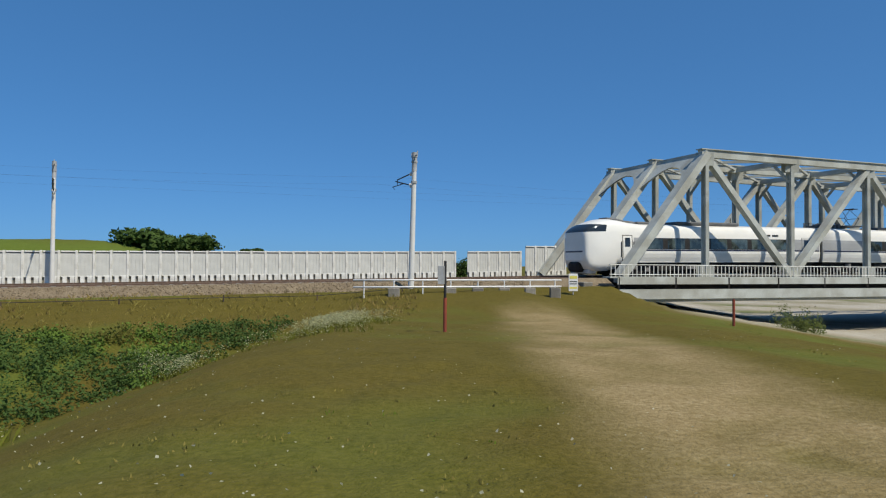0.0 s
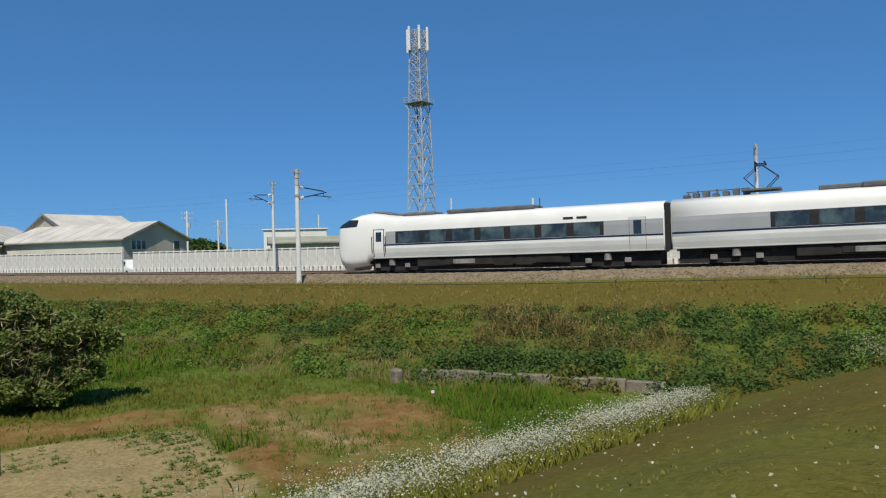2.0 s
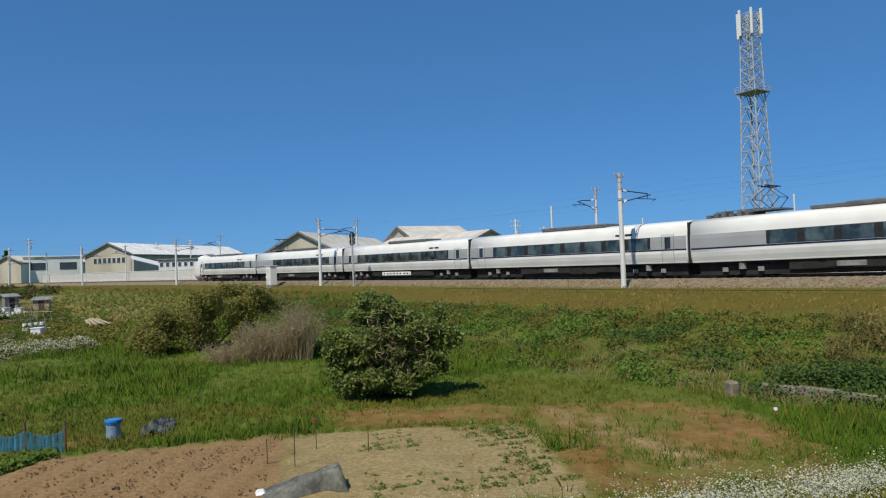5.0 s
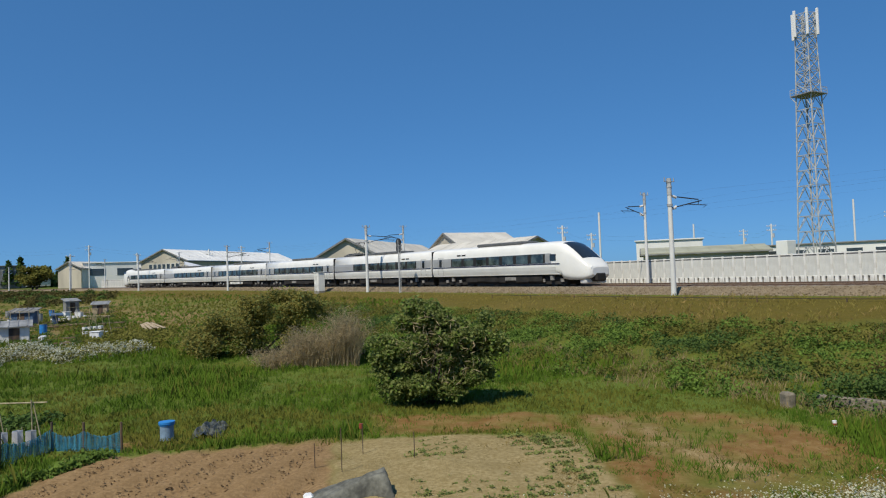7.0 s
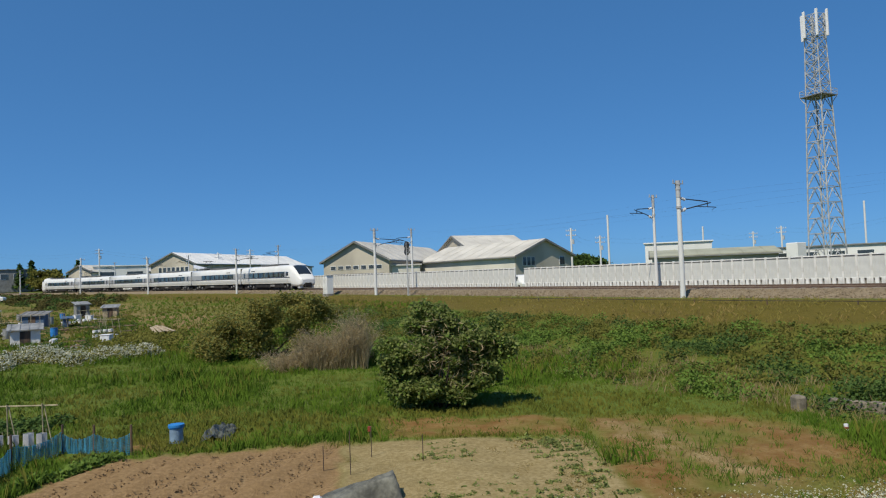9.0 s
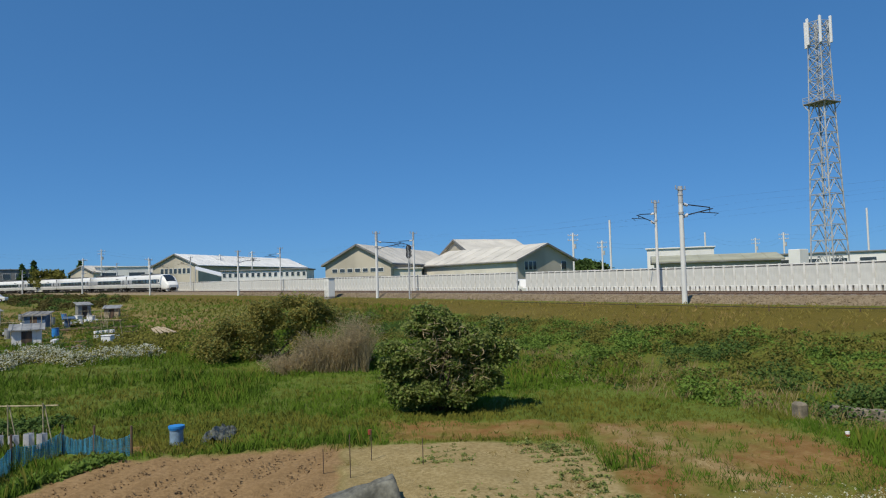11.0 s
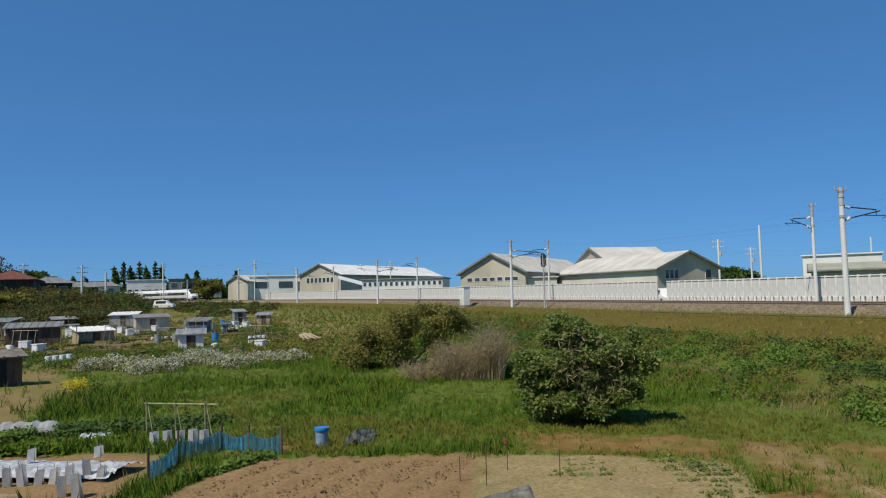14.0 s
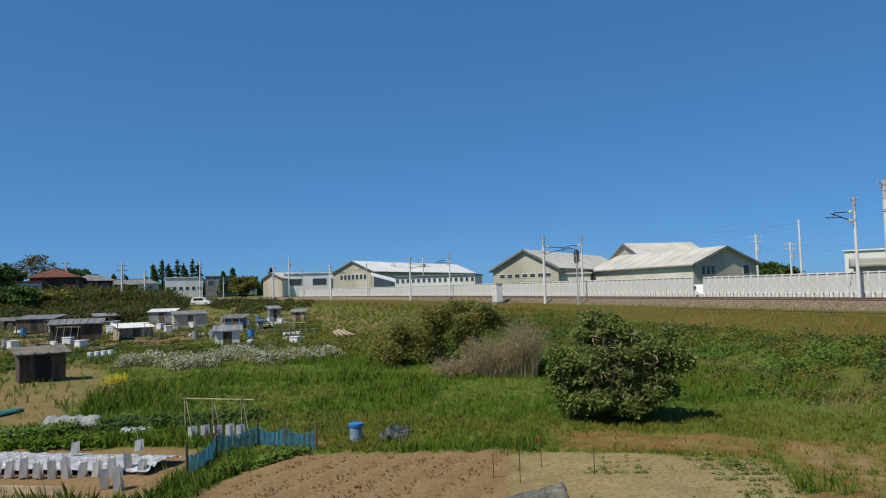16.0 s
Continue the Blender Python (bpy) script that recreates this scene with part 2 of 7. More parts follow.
# ---- the railway line and the lie of the land ----
LINE_X = np.array([140, 90, 60, 33, 15.7, -2.4, -16.7, -29, -40.7, -57.7, -74.5, -92, -109, -127, -149, -180, -208, -235, -262, -300, -345.0])
LINE_Y = np.array([92, 75.5, 64.6, 54, 47.0, 39.9, 33.4, 26.7, 21.2, 12.6, 4.0, -6.0, -15.6, -27.5, -43.5, -69, -96.5, -128, -166, -228, -320.0])
LINE_Z = np.array([3.75, 3.75, 3.75, 3.72, 3.55, 3.2, 3.0, 2.78, 2.78, 2.86, 2.98, 3.1, 3.25, 3.4, 3.55, 3.8, 4.0, 4.1, 4.1, 4.1, 4.1])


def resample(a, reps=60):
    t = np.linspace(0, len(a) - 1, (len(a) - 1) * reps + 1)
    v = np.interp(t, np.arange(len(a)), a)
    k = np.hanning(2 * reps + 1)
    return np.convolve(np.pad(v, reps, mode="reflect", reflect_type="odd"), k / k.sum(), "valid")


LX, LY, LZ = resample(LINE_X), resample(LINE_Y), resample(LINE_Z)
LS = np.concatenate([[0], np.cumsum(np.hypot(np.diff(LX), np.diff(LY)))])
LS -= np.interp(-60, -LX, LS)


def along(s, off=0.0):
    """Place and heading on the line, s metres from the bridge's far part; off metres away from the viewpoint's side."""
    x, y, z = (float(np.interp(s, LS, a)) for a in (LX, LY, LZ))
    dx, dy = float(np.interp(s + 1, LS, LX) - np.interp(s - 1, LS, LX)), float(np.interp(s + 1, LS, LY) - np.interp(s - 1, LS, LY))
    k = math.hypot(dx, dy)
    dx, dy = dx / k, dy / k
    return Vector((x + dy * off, y - dx * off, z)), Vector((dx, dy, 0))


TRACK_OFF, TRACK2_OFF, FENCE_OFF = 1.45, 5.3, 8.4
smooth = lambda a, b, v: np.clip((v - a) / (b - a), 0, 1) ** 2 * (3 - 2 * np.clip((v - a) / (b - a), 0, 1))


def side(x, y):
    """Distance from the line's near edge (positive towards the viewpoint), the rail's height there and the distance along it."""
    x, y = np.atleast_1d(np.asarray(x, float)), np.atleast_1d(np.asarray(y, float))
    q, z, s = np.empty(len(x)), np.empty(len(x)), np.empty(len(x))
    px, py, pz, ps = LX[::6], LY[::6], LZ[::6], LS[::6]
    tx, ty = np.gradient(px), np.gradient(py)
    k = np.hypot(tx, ty)
    tx, ty = tx / k, ty / k
    for i in range(0, len(x), 4000):
        d2 = (x[i:i + 4000, None] - px) ** 2 + (y[i:i + 4000, None] - py) ** 2
        j = d2.argmin(1)
        q[i:i + 4000] = -((x[i:i + 4000] - px[j]) * ty[j] - (y[i:i + 4000] - py[j]) * tx[j])
        far = np.sqrt(d2.min(1))
        q[i:i + 4000] = np.where(np.abs(q[i:i + 4000]) < far * 0.5, np.sign(q[i:i + 4000]) * far, q[i:i + 4000])
        z[i:i + 4000], s[i:i + 4000] = pz[j], ps[j]
    return q, z, s


def height(x, y):
    """The ground: allotments at 0, the railway bank, the levee under the viewpoint and the lower river bed to the east."""
    x, y = np.atleast_1d(np.asarray(x, float)), np.atleast_1d(np.asarray(y, float))
    q, zr, s = side(x, y)
    d = np.hypot(x, y)
    flat = 0.25 * smooth(40, 110, d) + 1.9 * smooth(115, 180, d) + 2.2 * smooth(185, 260, d)
    flat = flat + 3.4 * np.exp(-((x + 128) ** 2 + (y + 100) ** 2) / (2 * 22.0 ** 2)) + 5.5 * smooth(6, 40, q - 40) * smooth(190, 300, d) * np.where(x < -100, 1, 0)
    river = smooth(6, 24, x - 0.25 * (y - 30))
    base = flat * (1 - river) - 0.35 * river
    top = 2.42 - 0.1 * smooth(0, 10, y) - 0.45 * smooth(12, 27, y) + 0.95 * smooth(29, 38, y) * smooth(9, 3, x)
    west = smooth(-10.3, -1.6, x + 0.05 * y)
    levee = top * west * (1 - smooth(4.6, 25, x - 0.10 * y) * 1.22)
    levee = np.where(y < -60, 0, levee)
    h = np.maximum(base, levee)
    bank_top = zr - 0.50
    wide = 18.0 + 3 * smooth(110, 200, s)
    bank = np.where(q < 2.4, bank_top, base + (bank_top - base) * (1 - np.clip((q - 2.4) / (wide - 2.4), 0, 1)) ** 1.15)
    far_side = np.where(q < -9.5, base + (bank_top - 0.15 - base), bank)
    bank = np.where(q < -9.5, far_side, bank)
    bridge = smooth(55, 50, s)
    bank = bank * (1 - bridge) + base * bridge
    rise = 4.2 * np.exp(-((q + 46) / 9.0) ** 2) * smooth(66, 84, s) * smooth(118, 104, s)
    return np.maximum(h, bank) + rise


def ground_z(x, y):
    return float(height(x, y)[0])

# ---- ground ----
SOIL = [(-17.6, -6.6), (-12.6, -6.9), (-12.2, -0.4), (-17.9, -0.5)]
STUBBLE = [(-17.7, -0.5), (-12.2, -0.4), (-11.3, 4.7), (-17.1, 5.25)]
FALLOW = [(-17.0, 5.2), (-18.8, 6.1), (-18.6, 8.7), (-16.7, 10.9), (-14.7, 11.0), (-12.6, 10.5), (-11.0, 9.1), (-10.9, 6.1), (-11.2, 4.7)]
STRIP = [(-20.9, 0.5), (-17.9, 0.5), (-17.4, 5.4), (-19.0, 5.6)]


def in_quad(x, y, quad, soft=0.35):
    w = np.ones(len(x))
    n = len(quad)
    cx, cy = sum(p[0] for p in quad) / n, sum(p[1] for p in quad) / n
    for i in range(n):
        (ax, ay), (bx, by) = quad[i], quad[(i + 1) % n]
        L = math.hypot(bx - ax, by - ay)
        d = ((bx - ax) * (y - ay) - (by - ay) * (x - ax)) / L
        if (bx - ax) * (cy - ay) - (by - ay) * (cx - ax) < 0:
            d = -d
        w *= smooth(-soft, soft, d)
    return w


def wobble(x, y, size, seed=0.0):
    return np.array([noise.noise((a / size + seed, b / size - seed, seed)) for a, b in zip(x, y)])


def build_ground():
    az = np.concatenate([np.arange(-40, 136, 0.45), np.arange(136, 320, 8.0)])
    rr = [1.2]
    while rr[-1] < 4200:
        rr.append(rr[-1] * (1.016 if rr[-1] < 140 else 1.05) + 0.02)
    rr = np.array(rr)
    A, R = np.meshgrid(np.radians(az), rr, indexing="ij")
    x, y = (-np.sin(A) * R).ravel(), (np.cos(A) * R).ravel()
    x, y = np.append(x, 0), np.append(y, 0)
    z = height(x, y)
    q, zr, s = side(x, y)
    d = np.hypot(x, y)
    big, mid, small = wobble(x, y, 9.0), wobble(x, y, 2.2, 3.1), wobble(x, y, 0.6, 7.7)
    flat_bed = (q < 2.6) & (q > -9.5) & (s > 45) & (s < 600)
    rough = np.where(flat_bed, 0.0, np.clip(1 - d / 300, 0, 1))
    soil = in_quad(x + 0.25 * small, y + 0.25 * small, SOIL, 0.18)
    stub = in_quad(x + 0.3 * mid + 0.15 * small, y + 0.3 * small, STUBBLE, 0.16)
    east = smooth(-3.2, -1.0, x + 0.05 * y)
    trail = smooth(2.5, 0.7, np.abs(x - 3.3 - 0.035 * y + 0.45 * big + 0.35 * mid)) * smooth(36, 28, y) * (0.8 + 0.5 * mid + 0.3 * small)
    trail = np.clip(trail + smooth(1.0, 0.2, np.abs(x - 2.0 + 0.3 * mid)) * 0.12 * smooth(30, 20, y), 0, 1)
    z = z + rough * (0.10 * mid + 0.05 * small + 0.12 * big) * (1 - 0.6 * np.clip(soil + trail, 0, 1)) + 0.05 * soil * np.sin((y * 0.95 + x * 0.31) * 2 * math.pi / 0.85)
    n_az, n_r = A.shape
    idx = np.arange(n_az * n_r).reshape(n_az, n_r)
    a, b = idx, np.roll(idx, -1, axis=0)
    faces = np.stack([a[:, :-1], b[:, :-1], b[:, 1:], a[:, 1:]], -1).reshape(-1, 4).tolist()
    c = n_az * n_r
    faces += [[c, int(b[i, 0]), int(a[i, 0])] for i in range(n_az)]
    me = bpy.data.meshes.new("ground")
    me.from_pydata(np.stack([x, y, z], 1).tolist(), [], faces)
    me.polygons.foreach_set("use_smooth", [True] * len(me.polygons))
    # what covers the ground: path and soil, green against dry, reddish earth, ballast
    bank_band = smooth(18.5, 16.5, q) * smooth(2.2, 3.0, q)
    dryband = smooth(9.5, 7.0, q + 1.2 * mid) * smooth(2.2, 2.8, q) * np.where(s > 50, 1, 0)
    levee_top = east * np.where(y > -40, 1, 0)
    slope_w = smooth(-12, -9, x + 0.05 * y) * (1 - east)
    orange = np.clip(in_quad(x + 0.5 * mid, y + 0.5 * mid, FALLOW, 0.5) * (0.80 + 0.9 * mid + 0.5 * small), 0, 1)
    orange = np.maximum(orange, np.clip(in_quad(x + 0.4 * mid, y + 0.4 * mid, STRIP, 0.3) * (0.9 + 0.7 * small), 0, 1))
    orange = np.maximum(orange, np.clip(in_quad(x + 0.3 * mid, y, [(-20.0, -6.3), (-18.2, -6.3), (-18.1, -4.2), (-19.4, -4.6)], 0.3) * (0.7 + 0.8 * small), 0, 1))
    pale = in_quad(x + 0.5 * mid, y + 0.6 * small, [(-18.4, 6.2), (-17.8, 7.6), (-12.6, 8.0), (-12.6, 6.9)], 0.5) * np.clip(0.55 + 1.3 * small + 0.8 * mid, 0, 1)
    far_allot = smooth(44, 50, d) * smooth(0.5, -0.5, -q / 20 + 0.6) * np.where((x < -25), 1, 0)
    allot_soil = np.clip(far_allot * (0.75 + 1.5 * wobble(x, y, 5.0, 11.0)), 0, 1) * smooth(170, 120, d)
    lane = in_quad(x + 0.5 * mid, y + 0.5 * mid, [(-20.5, -17.0), (-22.0, -16.0), (-33.0, -19.5), (-40.0, -26.5), (-36.0, -30.0), (-24.0, -21.5)], 0.6)
    plots = in_quad(x, y, [(-17.9, -8.6), (-13.3, -7.7), (-12.0, -14.0), (-19.0, -15.0)], 0.4)
    path2 = in_quad(x + 0.4 * mid, y, [(-31.5, -21.0), (-26.5, -17.5), (-21.0, -27.0), (-30.0, -33.0)], 0.6) * (0.8 + 0.5 * mid)
    earth = np.clip(np.maximum.reduce([soil, plots, np.clip(lane * (0.75 + 0.8 * mid + 0.4 * small), 0, 1) * 0.8, allot_soil * 0.8, np.clip(path2, 0, 1) * 0.9]), 0, 1)
    sandy = np.clip(np.maximum.reduce([stub * 0.92, trail, pale * 0.8, smooth(9, 15, x - 0.25 * (y - 30)) * np.clip(0.55 + 0.9 * big, 0, 1) * smooth(33, 41, y)]), 0, 1)
    dry = np.clip(np.maximum.reduce([dryband, np.clip(levee_top + slope_w, 0, 1) * (0.93 + 0.9 * big + 0.5 * mid), 0.30 * bank_band + 0.5 * bank_band * mid, np.clip(0.25 + 0.9 * big, 0, 1) * smooth(45, 60, d) * 0.7]), 0, 1)
    gravel = smooth(8, 15, x - 0.25 * (y - 30)) * smooth(36, 43, y) * np.clip(0.75 + 0.8 * big + 0.4 * mid, 0, 1)
    stones = np.where(flat_bed | ((q <= 1.7) & (q > -9.5) & (s > 45)), 1.0, 0.0) * np.where(q > 1.7, 0, 1)
    for name, vals in (("cover_a", (earth, sandy, dry)), ("cover_b", (orange, stones, gravel))):
        at = me.color_attributes.new(name, "FLOAT_COLOR", "POINT")
        at.data.foreach_set("color", np.stack([*vals, np.ones(len(x))], 1).ravel().astype(np.float32))
    m = bpy.data.materials.new("ground")
    m.use_nodes = True
    n, l = m.node_tree.nodes, m.node_tree.links
    b = n["Principled BSDF"]
    b.inputs["Roughness"].default_value = 0.95
    b.inputs["Specular IOR Level"].default_value = 0.15
    co = n.new("ShaderNodeTexCoord")

    def tex(scale, detail=5):
        t = n.new("ShaderNodeTexNoise")
        t.inputs["Scale"].default_value, t.inputs["Detail"].default_value = scale, detail
        l.new(co.outputs["Object"], t.inputs["Vector"])
        mr = n.new("ShaderNodeMapRange")
        mr.inputs[1].default_value, mr.inputs[2].default_value = 0.35, 0.65
        l.new(t.outputs[0], mr.inputs[0])
        return mr.outputs[0]

    def mix(f, c1, c2):
        k = n.new("ShaderNodeMix")
        k.data_type = "RGBA"
        for sock, v in ((k.inputs[0], f), (k.inputs[6], c1), (k.inputs[7], c2)):
            if hasattr(v, "links"):
                l.new(v, sock)
            else:
                sock.default_value = (*v, 1) if isinstance(v, tuple) else v
        return k.outputs[2]

    t_big, t_mid, t_fine = tex(0.35), tex(1.7), tex(11.0)
    sep = []
    for name in ("cover_a", "cover_b"):
        va = n.new("ShaderNodeVertexColor")
        va.layer_name = name
        sc = n.new("ShaderNodeSeparateColor")
        l.new(va.outputs[0], sc.inputs[0])
        sep.append(sc)
    ce, cs, cd = sep[0].outputs
    co_, cb = sep[1].outputs[0], sep[1].outputs[1]
    green = mix(t_fine, mix(t_mid, (0.078, 0.114, 0.015), (0.098, 0.136, 0.019)), (0.118, 0.155, 0.026))
    dryc = mix(t_fine, mix(t_mid, (0.078, 0.065, 0.0085), (0.100, 0.081, 0.012)), (0.124, 0.098, 0.019))
    col = mix(cd, green, dryc)
    col = mix(co_, col, mix(t_mid, (0.165, 0.085, 0.025), mix(t_fine, (0.205, 0.118, 0.040), (0.255, 0.170, 0.068))))
    col = mix(ce, col, mix(t_fine, (0.200, 0.125, 0.058), mix(t_mid, (0.255, 0.165, 0.078), (0.300, 0.200, 0.100))))
    col = mix(cs, col, mix(t_fine, (0.235, 0.172, 0.078), mix(t_mid, (0.300, 0.228, 0.112), (0.36, 0.282, 0.150))))
    col = mix(cb, col, mix(t_fine, (0.105, 0.080, 0.046), mix(t_mid, (0.165, 0.128, 0.078), (0.225, 0.182, 0.118))))
    col = mix(sep[1].outputs[2], col, mix(t_fine, (0.34, 0.31, 0.25), mix(t_mid, (0.42, 0.39, 0.33), (0.50, 0.47, 0.41))))
    l.new(col, b.inputs["Base Color"])
    bp = n.new("ShaderNodeBump")
    bp.inputs["Strength"].default_value, bp.inputs["Distance"].default_value = 0.45, 0.03
    l.new(tex(26.0, 6), bp.inputs["Height"])
    l.new(bp.outputs[0], b.inputs["Normal"])
    me.materials.append(m)
    ob = new("ground", me)
    return tagged(ob, "grassy levee, allotments and railway bank", "ground", kind="structure")


ground = build_ground()

# ---- railway: bed, rails, fence, poles ----
def sweep(profile, s0, s1, step=4.0, closed=True):
    """Sweeps a section (offset, height) along the line."""
    rings = []
    for s in np.arange(s0, s1 + 0.01, step):
        rings.append([tuple(along(s, o)[0] + Vector((0, 0, h))) for o, h in profile])
    return loft(rings)


def build_track():
    bed = part("ballast_bed", sweep([(-2.0, -0.55), (-1.05, -0.06), (8.0, -0.06), (9.6, -0.75)], 54, 560), BALLAST)
    tagged(bed, "brown crushed-stone ballast bed under two tracks", "ballast", kind="structure")
    for off, label in ((TRACK_OFF, "near"), (TRACK2_OFF, "far")):
        for k in (-0.535, 0.535):
            r = part("rail", sweep([(off + k - 0.07, -0.16), (off + k - 0.035, 0.0), (off + k + 0.035, 0.0), (off + k + 0.07, -0.16)], -60, 540), RUST)
            tagged(r, "rusty steel running rail on the ballast", "rail", "running rails", "structure")
    sl = thing("sleepers", "concrete sleepers half sunk in ballast", "sleepers", kind="structure")
    base = boxes((-0.12, -1.0, -0.20, 0.12, 1.0, -0.045), bevel=0.02)
    proto = part("sleeper", base, CONCRETE, sl)
    for i in range(140):
        s = 70 + i * 0.65
        p, d = along(s, TRACK_OFF)
        o = proto if i == 0 else proto.copy()
        if i:
            scene.collection.objects.link(o)
        o.matrix_basis = Matrix.Translation(p) @ Matrix.Rotation(math.atan2(d.y, d.x), 4, "Z")
    # loose stones on the shoulder
    rng = np.random.default_rng(5)
    vs, fs = [], []
    for i in range(9000):
        s, o = rng.uniform(60, 190), rng.uniform(-2.1, -0.85)
        p, d = along(s, o)
        hgt = -0.06 - max(0, -1.05 - o) * 0.5
        r = rng.uniform(0.03, 0.075)
        k = len(vs)
        for u in ((1, 0, 0), (-1, 0, 0), (0, 1, 0), (0, -1, 0), (0, 0, 1), (0, 0, -0.6)):
            j = rng.uniform(0.6, 1.2)
            vs.append((p.x + u[0] * r * j, p.y + u[1] * r * j, p.z + hgt + u[2] * r * j))
        fs += [(k, k + 2, k + 4), (k + 2, k + 1, k + 4), (k + 1, k + 3, k + 4), (k + 3, k, k + 4), (k + 2, k, k + 5), (k + 1, k + 2, k + 5), (k + 3, k + 1, k + 5), (k, k + 3, k + 5)]
    tagged(raw("ballast_stones", vs, fs, BALLAST), "loose grey-brown ballast stones beside the track", "stones", kind="stuff")


def fence_panel_proto(parent, high):
    """One panel of the screen fence: two-opening foot, sheet with shallow ribs, rails, post, strip for the gap's shade.
    """
    w = 0.86
    bm = bmesh.new()
    box(bm, 0.04, -0.03, 0.40, w - 0.04, 0.02, high - 0.17)
    for i in range(3):
        x = 0.18 + i * 0.22
        box(bm, x, 0.018, 0.44, x + 0.07, 0.034, high - 0.19)
    sheet = part("panel", bm, FENCE_PANEL)
    # Grey strip stands for the shadow in the gap under the top rail.
    slot_shade = part("slot_shade", boxes((0.05, -0.01, high - 0.17, w - 0.05, 0.01, high - 0.07)), ROOF_GREY)
    # Added plate behind the foot, its grey standing for the openings' dark inside.
    back = part("backboard", boxes((0.05, -0.08, 0.0, w - 0.05, -0.06, 0.36)), CONCRETE)
    bm = boxes((-0.07, -0.09, 0.0, 0.07, 0.07, high + 0.03), bevel=0.01)
    post = part("post", bm, FENCE_WHITE)
    top = part("top_rail", boxes((0.07, -0.07, high - 0.07, w - 0.07, 0.05, high)), FENCE_WHITE)
    bm = boxes((0.07, -0.07, 0.36, w - 0.07, 0.05, 0.42))
    for i in range(2):
        x = 0.07 + i * 0.37
        box(bm, x + 0.02, -0.055, 0.0, x + 0.25, 0.06, 0.36)
    rail = part("foot_rail", bm, FENCE_WHITE)
    for o in (sheet, post, rail, top, slot_shade, back):
        o.parent = parent
    return (sheet, post, rail, top, slot_shade, back), w


def build_fence():
    spans = [(51.2, 54.8, 2.25), (55.0, 59.2, 1.86), (60.2, 98.4, 1.86), (99.4, 137.4, 1.86), (138.6, 274, 1.9)]
    for s0, s1, high in spans:
        f = thing("screen_fence", "white snow screen fence with pale grey panels beside the railway", "fence", group="railway screen fences")
        protos, w = fence_panel_proto(f, high)
        nn = max(1, round((s1 - s0) / w))
        for i in range(nn):
            s = s0 + i * w
            p, d = along(s + w, FENCE_OFF)
            # panels run towards the bridge, their face to the track
            m = Matrix.Translation(p + Vector((0, 0, -0.08))) @ Matrix.Rotation(math.atan2(-d.y, -d.x), 4, "Z") @ Matrix.Rotation(math.pi, 4, "Z") @ Matrix.Translation((-w, 0, 0))
            for o in protos:
                c = o
                if i:
                    c = o.copy()
                    scene.collection.objects.link(c)
                c.matrix_basis = m
        lo = part("kerb", sweep([(FENCE_OFF - 0.16, -0.7), (FENCE_OFF - 0.16, -0.06), (FENCE_OFF + 0.14, -0.06), (FENCE_OFF + 0.14, -0.7)], s0, s0 + nn * w, 1.0), CONCRETE, f)


